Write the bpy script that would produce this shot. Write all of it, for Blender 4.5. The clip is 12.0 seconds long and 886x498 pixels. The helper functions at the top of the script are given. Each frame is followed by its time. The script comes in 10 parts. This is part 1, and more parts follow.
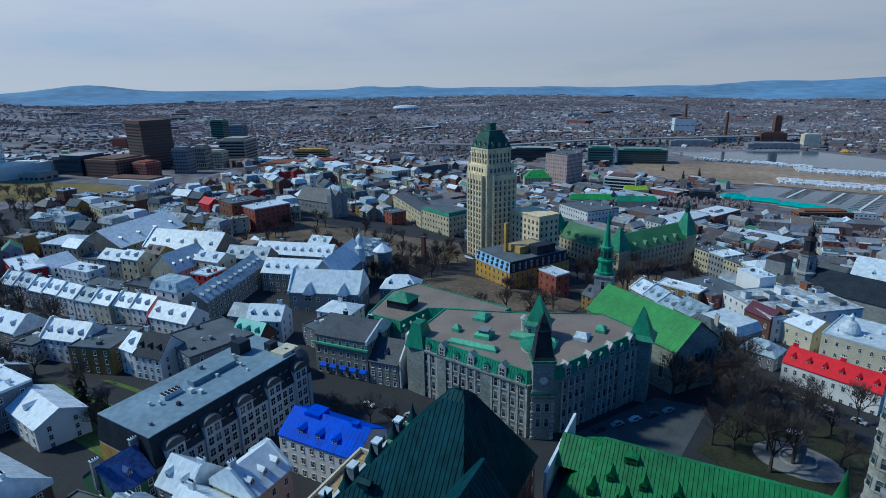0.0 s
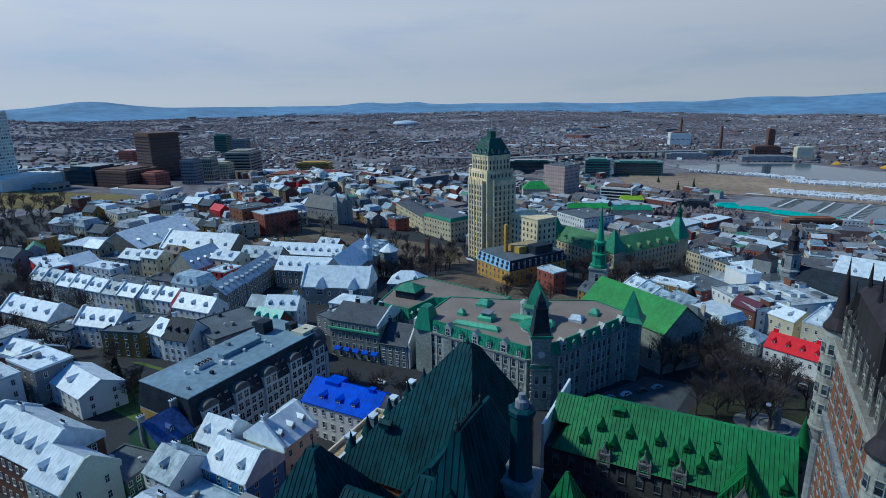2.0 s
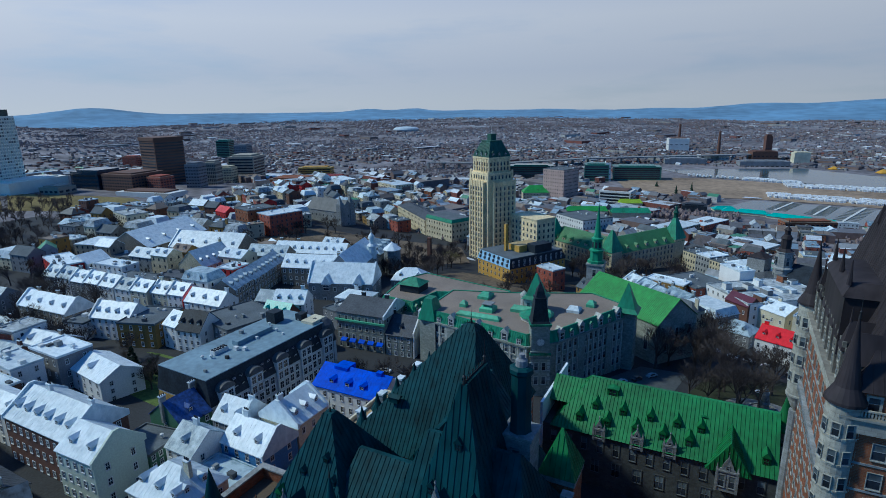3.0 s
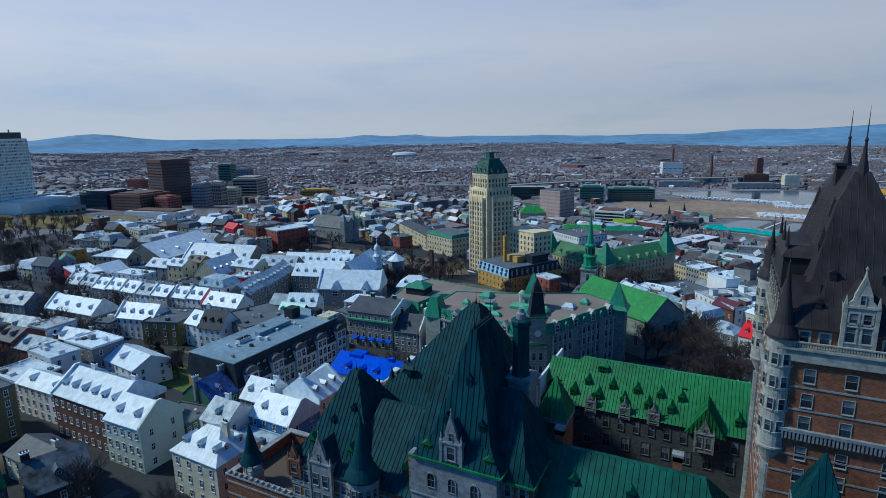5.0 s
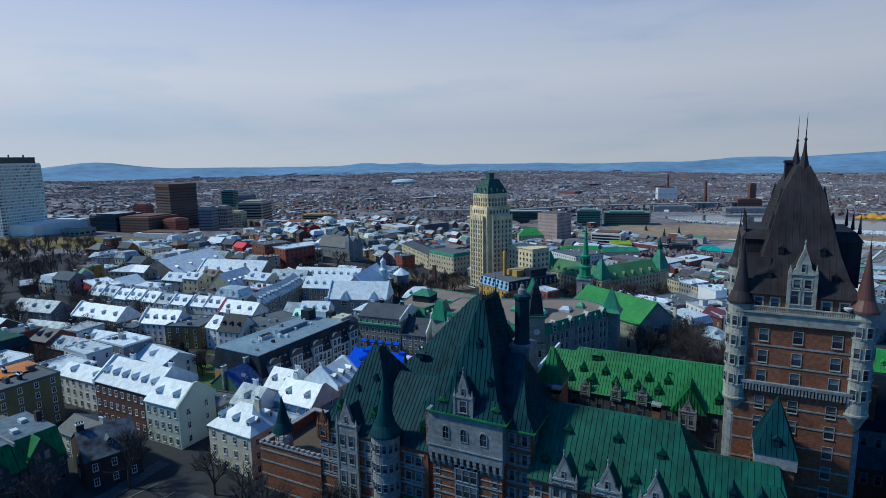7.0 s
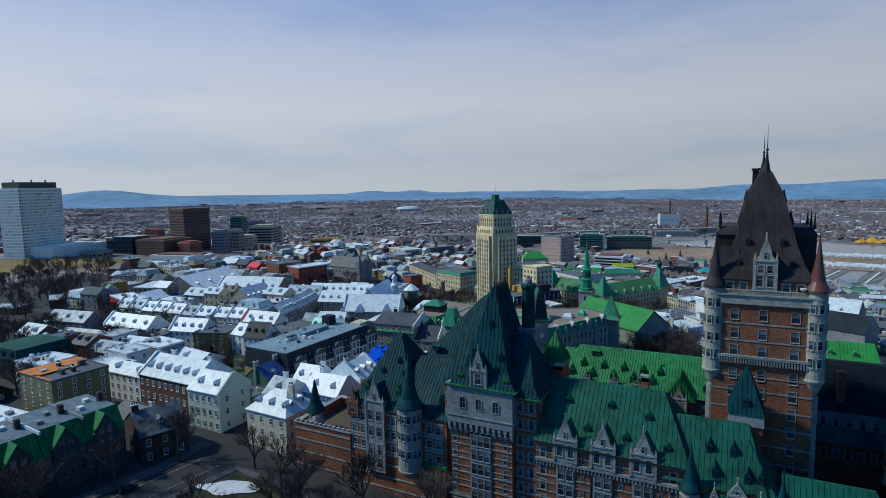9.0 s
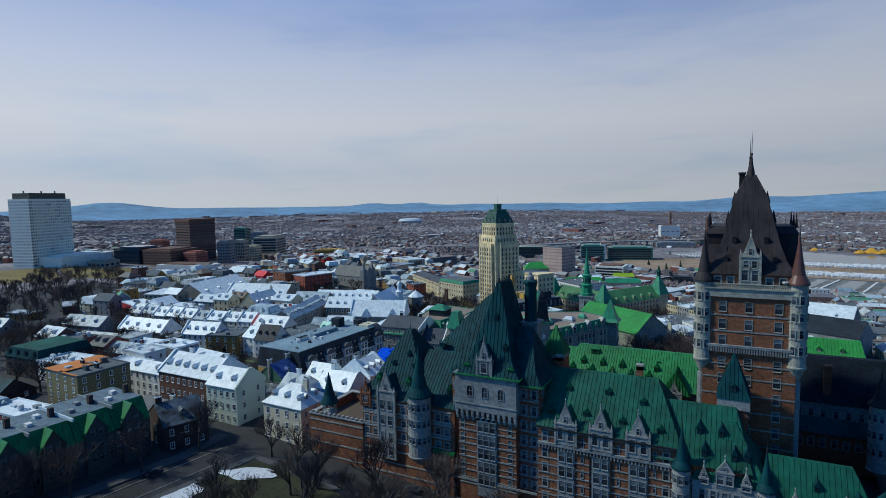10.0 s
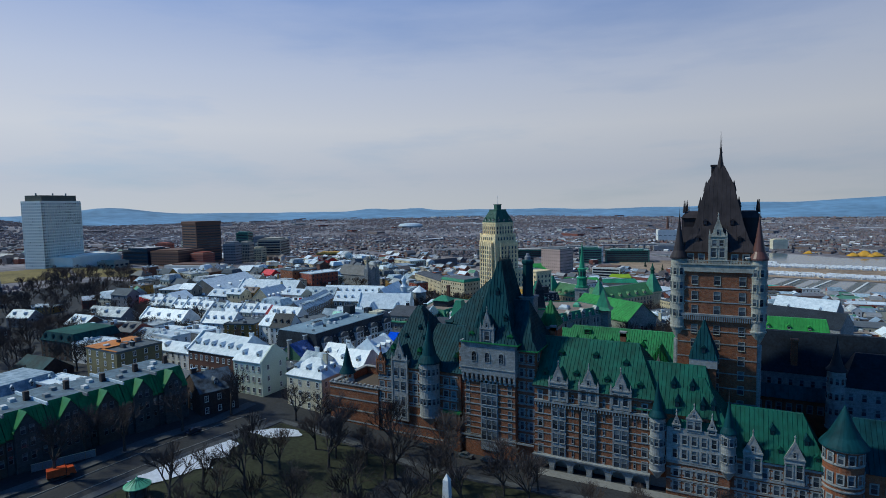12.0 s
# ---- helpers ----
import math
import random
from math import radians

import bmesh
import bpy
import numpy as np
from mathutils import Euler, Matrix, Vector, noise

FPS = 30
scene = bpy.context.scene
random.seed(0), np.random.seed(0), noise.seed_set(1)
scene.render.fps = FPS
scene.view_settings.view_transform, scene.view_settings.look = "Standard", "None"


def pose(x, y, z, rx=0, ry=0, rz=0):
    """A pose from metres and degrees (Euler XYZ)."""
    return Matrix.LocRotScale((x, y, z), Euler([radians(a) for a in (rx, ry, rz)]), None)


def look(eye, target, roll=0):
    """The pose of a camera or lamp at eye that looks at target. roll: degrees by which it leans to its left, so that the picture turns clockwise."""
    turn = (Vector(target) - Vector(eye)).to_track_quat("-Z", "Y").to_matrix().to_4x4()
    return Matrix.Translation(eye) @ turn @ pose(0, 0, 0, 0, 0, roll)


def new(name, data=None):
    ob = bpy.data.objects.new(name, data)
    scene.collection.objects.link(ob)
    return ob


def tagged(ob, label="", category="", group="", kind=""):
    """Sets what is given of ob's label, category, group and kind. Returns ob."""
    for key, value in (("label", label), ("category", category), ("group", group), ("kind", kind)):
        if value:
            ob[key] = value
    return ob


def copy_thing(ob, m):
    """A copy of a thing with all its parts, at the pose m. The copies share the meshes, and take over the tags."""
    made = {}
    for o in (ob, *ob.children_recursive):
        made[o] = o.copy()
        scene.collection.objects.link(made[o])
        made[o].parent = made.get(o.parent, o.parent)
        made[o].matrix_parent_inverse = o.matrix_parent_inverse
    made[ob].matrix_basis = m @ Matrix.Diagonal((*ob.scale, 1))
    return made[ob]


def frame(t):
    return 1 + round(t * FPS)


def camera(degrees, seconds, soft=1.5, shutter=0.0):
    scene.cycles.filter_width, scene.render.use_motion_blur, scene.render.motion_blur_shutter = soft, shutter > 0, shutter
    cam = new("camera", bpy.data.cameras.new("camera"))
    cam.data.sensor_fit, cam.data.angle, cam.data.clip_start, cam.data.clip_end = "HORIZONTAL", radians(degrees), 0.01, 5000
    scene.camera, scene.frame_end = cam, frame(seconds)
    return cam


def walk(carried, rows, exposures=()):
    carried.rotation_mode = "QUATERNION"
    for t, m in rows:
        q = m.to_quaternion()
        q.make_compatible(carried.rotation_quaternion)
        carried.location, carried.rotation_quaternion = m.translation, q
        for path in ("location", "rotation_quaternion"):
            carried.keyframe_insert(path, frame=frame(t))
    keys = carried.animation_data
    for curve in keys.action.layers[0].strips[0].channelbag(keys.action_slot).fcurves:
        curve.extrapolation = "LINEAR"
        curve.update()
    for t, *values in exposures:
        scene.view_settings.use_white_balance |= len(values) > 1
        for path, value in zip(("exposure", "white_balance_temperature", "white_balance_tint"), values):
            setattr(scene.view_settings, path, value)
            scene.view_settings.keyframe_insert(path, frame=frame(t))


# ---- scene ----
cam = camera(76.6, 12.0, soft=0.9)
METRES, EYE, TILT, LEAN, TURN = 115.0, 90.0, 0.0, 0.0, 27.6
ROWS = [
    (0.0, 0.0, 0.0, 0.0, -0.3, -16.89, 0.99),
    (0.5, -0.0054, -0.0377, -0.0075, -0.4, -16.45, 0.99),
    (1.0, -0.011, -0.0763, -0.0159, -0.37, -16.01, 0.98),
    (1.5, -0.016, -0.1155, -0.0247, -0.39, -15.63, 1.0),
    (2.0, -0.0216, -0.1547, -0.0332, -0.41, -15.3, 1.02),
    (2.5, -0.0272, -0.1946, -0.0424, -0.39, -14.98, 1.04),
    (3.0, -0.0323, -0.2351, -0.0507, -0.41, -14.66, 1.02),
    (5.0, -0.0569, -0.3942, -0.09, -0.68, -12.07, 1.05),
    (5.5, -0.0637, -0.4335, -0.1003, -0.7, -11.36, 1.06),
    (6.0, -0.0704, -0.4724, -0.111, -0.75, -10.66, 1.07),
    (6.5, -0.0772, -0.5113, -0.1213, -0.8, -9.95, 1.09),
    (7.0, -0.0836, -0.5504, -0.1314, -0.85, -9.24, 1.1),
    (9.0, -0.113, -0.7142, -0.1698, -0.47, -6.39, 1.14),
    (9.5, -0.1206, -0.7555, -0.1798, -0.39, -5.77, 1.15),
    (10.0, -0.128, -0.7971, -0.1902, -0.33, -5.11, 1.16),
    (10.5, -0.1348, -0.8384, -0.2003, -0.37, -4.64, 1.16),
    (11.0, -0.1402, -0.8794, -0.2105, -0.36, -4.55, 1.16),
    (11.5, -0.1449, -0.9203, -0.221, -0.37, -4.53, 1.17),
    (12.0, -0.1495, -0.9612, -0.2304, -0.4, -4.5, 1.14),
]
walk(cam, [(t, pose(0, 0, EYE, TILT, LEAN, TURN) @ pose(METRES * x, METRES * y, METRES * z, 90 + pitch, roll, yaw)) for t, x, y, z, yaw, pitch, roll in ROWS],
     exposures=[(0.0, -0.62, 5480, -5), (3.0, -0.57, 5560, -5), (6.0, -0.52, 5660, -4), (9.0, -0.50, 6050, -3), (12.0, -0.52, 6100, -3)])

# ---- sky and sun ----
SUN_X, SUN_Y, SUN_UP = -0.932, -0.362, 46.0
sky = bpy.data.worlds.new("sky")
scene.world = sky
sky.use_nodes = True
wn, wl = sky.node_tree.nodes, sky.node_tree.links
wn.clear()
w_out, w_bg = wn.new("ShaderNodeOutputWorld"), wn.new("ShaderNodeBackground")
w_sky = wn.new("ShaderNodeTexSky")
w_sky.sky_type, w_sky.sun_disc = "NISHITA", False
w_sky.sun_elevation, w_sky.sun_rotation = radians(SUN_UP), math.atan2(SUN_X, SUN_Y)
w_sky.air_density, w_sky.dust_density, w_sky.ozone_density = 1.2, 0.6, 6.0
# thin streaked cloud over the whole sky, denser towards the horizon
w_co, w_map, w_cl = wn.new("ShaderNodeTexCoord"), wn.new("ShaderNodeMapping"), wn.new("ShaderNodeTexNoise")
w_map.inputs["Scale"].default_value = (1.1, 1.1, 6.0)
w_cl.inputs["Scale"].default_value, w_cl.inputs["Detail"].default_value, w_cl.inputs["Roughness"].default_value = 2.2, 6.0, 0.55
w_sep = wn.new("ShaderNodeSeparateXYZ")
w_hi = wn.new("ShaderNodeMapRange")
for k, v in (("From Min", 0.26), ("From Max", 0.55), ("To Min", 1.05), ("To Max", 0.35)):
    w_hi.inputs[k].default_value = v
w_cr = wn.new("ShaderNodeMapRange")
for k, v in (("From Min", 0.30), ("From Max", 0.70), ("To Min", -0.22), ("To Max", 0.16)):
    w_cr.inputs[k].default_value = v
w_add, w_mix = wn.new("ShaderNodeMath"), wn.new("ShaderNodeMixRGB")
w_add.use_clamp = True
w_ramp = wn.new("ShaderNodeValToRGB")
for k, (p, c) in enumerate(((0.0, (8.3, 8.0, 8.8)), (0.05, (7.7, 7.6, 9.0)), (0.13, (9.2, 8.8, 10.0)), (0.22, (7.6, 7.8, 10.2)), (0.36, (4.0, 5.2, 9.6)))):
    e = w_ramp.color_ramp.elements[k] if k < 2 else w_ramp.color_ramp.elements.new(p)
    e.position, e.color = p, (*c, 1)
wl.new(w_co.outputs["Generated"], w_map.inputs["Vector"])
wl.new(w_map.outputs["Vector"], w_cl.inputs["Vector"])
wl.new(w_co.outputs["Generated"], w_sep.inputs["Vector"])
wl.new(w_sep.outputs["Z"], w_hi.inputs["Value"])
wl.new(w_sep.outputs["Z"], w_ramp.inputs["Fac"])
wl.new(w_cl.outputs["Fac"], w_cr.inputs["Value"])
wl.new(w_hi.outputs["Result"], w_add.inputs[0])
wl.new(w_cr.outputs["Result"], w_add.inputs[1])
# the cloud bank lies ahead, the sky behind is clear
w_side, w_cov, w_cut = wn.new("ShaderNodeVectorMath"), wn.new("ShaderNodeMapRange"), wn.new("ShaderNodeMath")
w_side.operation, w_cut.operation = "DOT_PRODUCT", "MULTIPLY"
w_side.inputs[1].default_value = (-0.47, 0.88, 0.0)
for k, v in (("From Min", -0.25), ("From Max", 0.55), ("To Min", 0.12), ("To Max", 1.0)):
    w_cov.inputs[k].default_value = v
w_cov.interpolation_type = "SMOOTHSTEP"
wl.new(w_co.outputs["Generated"], w_side.inputs[0])
wl.new(w_side.outputs["Value"], w_cov.inputs["Value"])
wl.new(w_add.outputs["Value"], w_cut.inputs[0])
wl.new(w_cov.outputs["Result"], w_cut.inputs[1])
wl.new(w_cut.outputs["Value"], w_mix.inputs["Fac"])
w_blue = wn.new("ShaderNodeVectorMath")
w_blue.operation = "MULTIPLY"
w_blue.inputs[1].default_value = (0.13, 0.82, 1.55)
wl.new(w_sky.outputs["Color"], w_blue.inputs[0])
wl.new(w_blue.outputs["Vector"], w_mix.inputs["Color1"])
wl.new(w_ramp.outputs["Color"], w_mix.inputs["Color2"])
# the sky is brighter on the sun's side
w_dot, w_az, w_mul = wn.new("ShaderNodeVectorMath"), wn.new("ShaderNodeMapRange"), wn.new("ShaderNodeVectorMath")
w_dot.operation, w_mul.operation = "DOT_PRODUCT", "SCALE"
w_dot.inputs[1].default_value = (SUN_X, SUN_Y, 0.25)
for k, v in (("From Min", -1.0), ("From Max", 1.0), ("To Min", 0.66), ("To Max", 1.04)):
    w_az.inputs[k].default_value = v
wl.new(w_co.outputs["Generated"], w_dot.inputs[0])
wl.new(w_dot.outputs["Value"], w_az.inputs["Value"])
wl.new(w_mix.outputs["Color"], w_mul.inputs[0])
wl.new(w_az.outputs["Result"], w_mul.inputs["Scale"])
wl.new(w_mul.outputs["Vector"], w_bg.inputs["Color"])
w_bg.inputs["Strength"].default_value = 0.10
wl.new(w_bg.outputs["Background"], w_out.inputs["Surface"])

sun = new("sun", bpy.data.lights.new("sun", "SUN"))
sun.data.energy, sun.data.angle, sun.data.color = 4.0, radians(4), (1.0, 0.92, 0.78)
_s = Vector((SUN_X, SUN_Y, 0)).normalized() * math.cos(radians(SUN_UP))
sun.matrix_world = look((_s.x * 900, _s.y * 900, math.sin(radians(SUN_UP)) * 900), (0, 0, 0))

# ---- materials ----
MATS = {}


def mat(name, col, rough=0.75, metal=0.0, var=0.22, big=0.12, fine=2.5, bump=0.15, rnd=0.0, spec=0.4, streak=0.0):
    """Painted, stone or metal surface: stains at one scale, grain at another, fine relief."""
    if name in MATS:
        return MATS[name]
    m = bpy.data.materials.new(name)
    m.use_nodes = True
    n, l = m.node_tree.nodes, m.node_tree.links
    b = n["Principled BSDF"]
    b.inputs["Roughness"].default_value, b.inputs["Metallic"].default_value = rough, metal
    b.inputs["Specular IOR Level"].default_value = spec
    co = n.new("ShaderNodeTexCoord")
    n1, n2 = n.new("ShaderNodeTexNoise"), n.new("ShaderNodeTexNoise")
    n1.inputs["Scale"].default_value, n1.inputs["Detail"].default_value = big, 5.0
    n2.inputs["Scale"].default_value, n2.inputs["Detail"].default_value = fine, 4.0
    if streak:
        mp = n.new("ShaderNodeMapping")
        mp.inputs["Scale"].default_value = (1, 1, streak)
        l.new(co.outputs["Object"], mp.inputs["Vector"])
        l.new(mp.outputs["Vector"], n2.inputs["Vector"])
    else:
        l.new(co.outputs["Object"], n2.inputs["Vector"])
    l.new(co.outputs["Object"], n1.inputs["Vector"])
    mix = n.new("ShaderNodeMath")
    mix.operation = "ADD"
    l.new(n1.outputs["Fac"], mix.inputs[0])
    l.new(n2.outputs["Fac"], mix.inputs[1])
    mr = n.new("ShaderNodeMapRange")
    for k, v in (("From Min", 0.62), ("From Max", 1.38), ("To Min", 1 - var * 1.5), ("To Max", 1 + var * 1.5)):
        mr.inputs[k].default_value = v
    l.new(mix.outputs["Value"], mr.inputs["Value"])
    val = mr.outputs["Result"]
    if rnd:
        oi, rm, mu = n.new("ShaderNodeObjectInfo"), n.new("ShaderNodeMapRange"), n.new("ShaderNodeMath")
        rm.inputs["To Min"].default_value, rm.inputs["To Max"].default_value = 1 - rnd, 1 + rnd
        mu.operation = "MULTIPLY"
        l.new(oi.outputs["Random"], rm.inputs["Value"])
        l.new(rm.outputs["Result"], mu.inputs[0])
        l.new(val, mu.inputs[1])
        val = mu.outputs["Value"]
    sc = n.new("ShaderNodeVectorMath")
    sc.operation = "SCALE"
    sc.inputs[0].default_value = col
    l.new(val, sc.inputs["Scale"])
    l.new(sc.outputs["Vector"], b.inputs["Base Color"])
    if bump:
        bp = n.new("ShaderNodeBump")
        bp.inputs["Strength"].default_value, bp.inputs["Distance"].default_value = bump, 0.05
        l.new(n2.outputs["Fac"], bp.inputs["Height"])
        l.new(bp.outputs["Normal"], b.inputs["Normal"])
    MATS[name] = m
    return m


def masonry(name, c1, c2, mortar, bw=0.6, bh=0.3, var=0.5):
    """Coursed bricks or blocks at real size, with weather stains."""
    if name in MATS:
        return MATS[name]
    m = mat(name, c1, 0.85, 0, 0.25, 0.15, 1.2, 0.0)
    n, l = m.node_tree.nodes, m.node_tree.links
    b = n["Principled BSDF"]
    co = [x for x in n if x.bl_idname == "ShaderNodeTexCoord"][0]
    sep, addm, comb = n.new("ShaderNodeSeparateXYZ"), n.new("ShaderNodeMath"), n.new("ShaderNodeCombineXYZ")
    l.new(co.outputs["Object"], sep.inputs["Vector"])
    l.new(sep.outputs["X"], addm.inputs[0])
    l.new(sep.outputs["Y"], addm.inputs[1])
    l.new(addm.outputs["Value"], comb.inputs["X"])
    l.new(sep.outputs["Z"], comb.inputs["Y"])
    br = n.new("ShaderNodeTexBrick")
    br.inputs["Color1"].default_value, br.inputs["Color2"].default_value, br.inputs["Mortar"].default_value = (*c1, 1), (*c2, 1), (*mortar, 1)
    br.inputs["Scale"].default_value, br.inputs["Mortar Size"].default_value = 1.0, 0.012
    br.inputs["Brick Width"].default_value, br.inputs["Row Height"].default_value, br.inputs["Bias"].default_value = bw, bh, 0.0
    l.new(comb.outputs["Vector"], br.inputs["Vector"])
    sc = [x for x in n if x.bl_idname == "ShaderNodeVectorMath"][0]
    l.new(br.outputs["Color"], sc.inputs[0])
    bp = n.new("ShaderNodeBump")
    bp.inputs["Strength"].default_value, bp.inputs["Distance"].default_value, bp.invert = 0.4, 0.03, True
    l.new(br.outputs["Fac"], bp.inputs["Height"])
    l.new(bp.outputs["Normal"], b.inputs["Normal"])
    return m


def glass_mat(name, col, rough=0.08):
    if name in MATS:
        return MATS[name]
    m = mat(name, col, rough, 0.0, 0.5, 0.4, 0.9, 0.0, 0.6, 0.5)
    return m


BRICK = masonry("orange brick", (0.27, 0.092, 0.038), (0.19, 0.060, 0.028), (0.20, 0.16, 0.12), 0.6, 0.2)
REDBRICK = masonry("red brick", (0.36, 0.085, 0.05), (0.29, 0.065, 0.04), (0.25, 0.2, 0.18), 0.6, 0.2)
STONE = masonry("grey dressed stone", (0.27, 0.29, 0.295), (0.205, 0.22, 0.225), (0.12, 0.12, 0.115), 1.1, 0.45)
PALESTONE = masonry("pale limestone", (0.31, 0.32, 0.31), (0.25, 0.255, 0.25), (0.19, 0.19, 0.18), 1.2, 0.5)
RUBBLE = masonry("brown rubble stone", (0.22, 0.19, 0.15), (0.30, 0.26, 0.20), (0.34, 0.32, 0.28), 0.7, 0.35)
BEIGE = masonry("beige stone", (0.60, 0.52, 0.34), (0.52, 0.45, 0.30), (0.42, 0.37, 0.26), 1.0, 0.4)
CREAM = mat("cream render", (0.62, 0.57, 0.42), 0.85)
WHITE = mat("white painted wall", (0.78, 0.78, 0.76), 0.7, var=0.12)
PALEGREEN = mat("pale green wall", (0.55, 0.62, 0.52), 0.8, var=0.12)
GREENWALL = mat("dark green boarding", (0.07, 0.17, 0.11), 0.6)
OCHRE = mat("ochre brick wall", (0.29, 0.18, 0.055), 0.85)
OLIVE = mat("olive brick wall", (0.20, 0.17, 0.085), 0.85)
YELLOW = masonry("yellow brick", (0.58, 0.34, 0.06), (0.5, 0.28, 0.05), (0.4, 0.3, 0.15), 0.6, 0.2)
GREYWALL = mat("grey render", (0.21, 0.22, 0.235), 0.85)
BROWNWALL = mat("brown wall", (0.14, 0.07, 0.05), 0.8)
REDWALL = mat("red render", (0.45, 0.03, 0.03), 0.7)
CONCRETE = mat("pale concrete", (0.66, 0.66, 0.63), 0.8, var=0.1)
BROWNCONC = mat("brown concrete", (0.15, 0.085, 0.062), 0.8, var=0.12)
HOTELCOPPER = mat("ribbed green copper", (0.024, 0.175, 0.052), 0.5, 0.0, 0.35, 0.10, 0.8, 0.1, streak=0.25)
PALECOPPER = mat("pale green copper", (0.11, 0.40, 0.24), 0.55, 0.0, 0.25, 0.10, 0.8, 0.1)
COPPER = mat("green copper patina", (0.035, 0.23, 0.125), 0.5, 0.0, 0.35, 0.10, 0.8, 0.1, streak=0.25)
BRIGHTCOPPER = mat("bright green copper", (0.045, 0.28, 0.058), 0.5, 0.0, 0.25, 0.10, 0.8, 0.1, streak=0.25)
DARKCOPPER = mat("dark teal copper", (0.007, 0.047, 0.056), 0.62, 0.0, 0.4, 0.12, 0.8, 0.1, streak=0.25, spec=0.12)
MIDCOPPER = mat("weathered green copper", (0.009, 0.082, 0.056), 0.6, 0.0, 0.4, 0.10, 0.8, 0.1, streak=0.25, spec=0.2)
BROWNCOPPER = mat("brown oxidised copper", (0.036, 0.030, 0.033), 0.6, 0.0, 0.4, 0.12, 0.7, 0.1, streak=0.2, spec=0.15)
REDCOPPER = mat("reddish oxidised copper", (0.12, 0.05, 0.04), 0.42, 0.0, 0.3, 0.12, 0.7, 0.1, streak=0.2)
BLACKROOF = mat("dark slate", (0.022, 0.030, 0.040), 0.6, 0.0, 0.4, 0.2, 1.5, spec=0.2)


def tin_mat(name, white, bare, lo, hi, rough=0.45):
    """Painted tin under thin snow: bright patches, bare bluish metal between, each roof a little different."""
    m = mat(name, white, rough, 0.0, 0.08, 0.25, 0.9, 0.06, 0.09, streak=0.3)
    n, l = m.node_tree.nodes, m.node_tree.links
    co = [x for x in n if x.bl_idname == "ShaderNodeTexCoord"][0]
    sc = [x for x in n if x.bl_idname == "ShaderNodeVectorMath"][0]
    mp, nz, oi, ad, mr, mx = n.new("ShaderNodeMapping"), n.new("ShaderNodeTexNoise"), n.new("ShaderNodeObjectInfo"), n.new("ShaderNodeMath"), n.new("ShaderNodeMapRange"), n.new("ShaderNodeMixRGB")
    nz.inputs["Scale"].default_value, nz.inputs["Detail"].default_value, nz.inputs["Roughness"].default_value = 0.42, 7.0, 0.62
    l.new(co.outputs["Object"], mp.inputs["Vector"])
    l.new(mp.outputs["Vector"], nz.inputs["Vector"])
    ad.operation = "MULTIPLY_ADD"
    l.new(oi.outputs["Random"], ad.inputs[0])
    ad.inputs[1].default_value = 0.16
    l.new(nz.outputs["Fac"], ad.inputs[2])
    mr.inputs["From Min"].default_value, mr.inputs["From Max"].default_value = lo, hi
    l.new(ad.outputs["Value"], mr.inputs["Value"])
    mx.inputs["Color1"].default_value, mx.inputs["Color2"].default_value = (*bare, 1), (*white, 1)
    l.new(mr.outputs["Result"], mx.inputs["Fac"])
    l.new(mx.outputs["Color"], sc.inputs[0])
    return m


TIN = tin_mat("white painted tin roof", (0.72, 0.79, 0.82), (0.50, 0.59, 0.64), 0.42, 0.66)
BLUETIN = tin_mat("pale blue grey tin roof", (0.42, 0.52, 0.58), (0.19, 0.27, 0.33), 0.46, 0.66, 0.5)
BLUEROOF = mat("vivid blue metal roof", (0.002, 0.075, 0.62), 0.5, 0.0, 0.25, 0.25, 0.9, 0.05, spec=0.06)
NAVYROOF = mat("navy blue shingle roof", (0.028, 0.07, 0.23), 0.7, 0.0, 0.5, 0.5, 1.4)
REDROOF = mat("bright red metal roof", (0.68, 0.015, 0.025), 0.4, 0.0, 0.12, 0.25, 0.9, 0.05)
TEALROOF = mat("turquoise metal roof", (0.03, 0.40, 0.34), 0.4, 0.0, 0.2, 0.25, 0.9, 0.05)
ORANGEROOF = mat("orange roof edge", (0.55, 0.19, 0.03), 0.6)
GRAVEL = mat("grey roof membrane", (0.11, 0.13, 0.145), 0.85, 0.0, 0.25, 0.12, 1.5)
BROWNROOF = mat("brown gravel roof", (0.24, 0.195, 0.160), 0.9, 0.0, 0.2, 0.1, 2.0)
NAVYSLATE = mat("dark blue slate roof", (0.035, 0.045, 0.065), 0.5, 0.0, 0.4, 0.3, 1.4)
SLATE = mat("grey slate roof", (0.075, 0.082, 0.09), 0.6, 0.0, 0.3, 0.2, 1.4)
GLASS = glass_mat("window glass", (0.03, 0.04, 0.055))
BLINDGLASS = glass_mat("glass over pale blinds", (0.10, 0.125, 0.14))
BLUEGLASS = glass_mat("blue curtain glass", (0.010, 0.028, 0.055))
GREENGLASS = glass_mat("green curtain glass", (0.02, 0.12, 0.11))
FRAME = mat("white window frame", (0.66, 0.67, 0.66), 0.6, var=0.08, bump=0)
GREYFRAME = mat("grey window frame", (0.22, 0.24, 0.25), 0.6, var=0.1, bump=0)
IRON = mat("black iron", (0.02, 0.022, 0.025), 0.5)
BARK = mat("grey brown bark", (0.065, 0.055, 0.05), 0.9, 0.0, 0.3, 0.8, 4.0)
TWIG = mat("brown twigs", (0.070, 0.056, 0.052), 0.9, 0.0, 0.3, 0.3, 2.0, 0, 0.25)
ASPHALT = mat("asphalt", (0.030, 0.032, 0.036), 0.85, 0.0, 0.3, 0.08, 1.6)
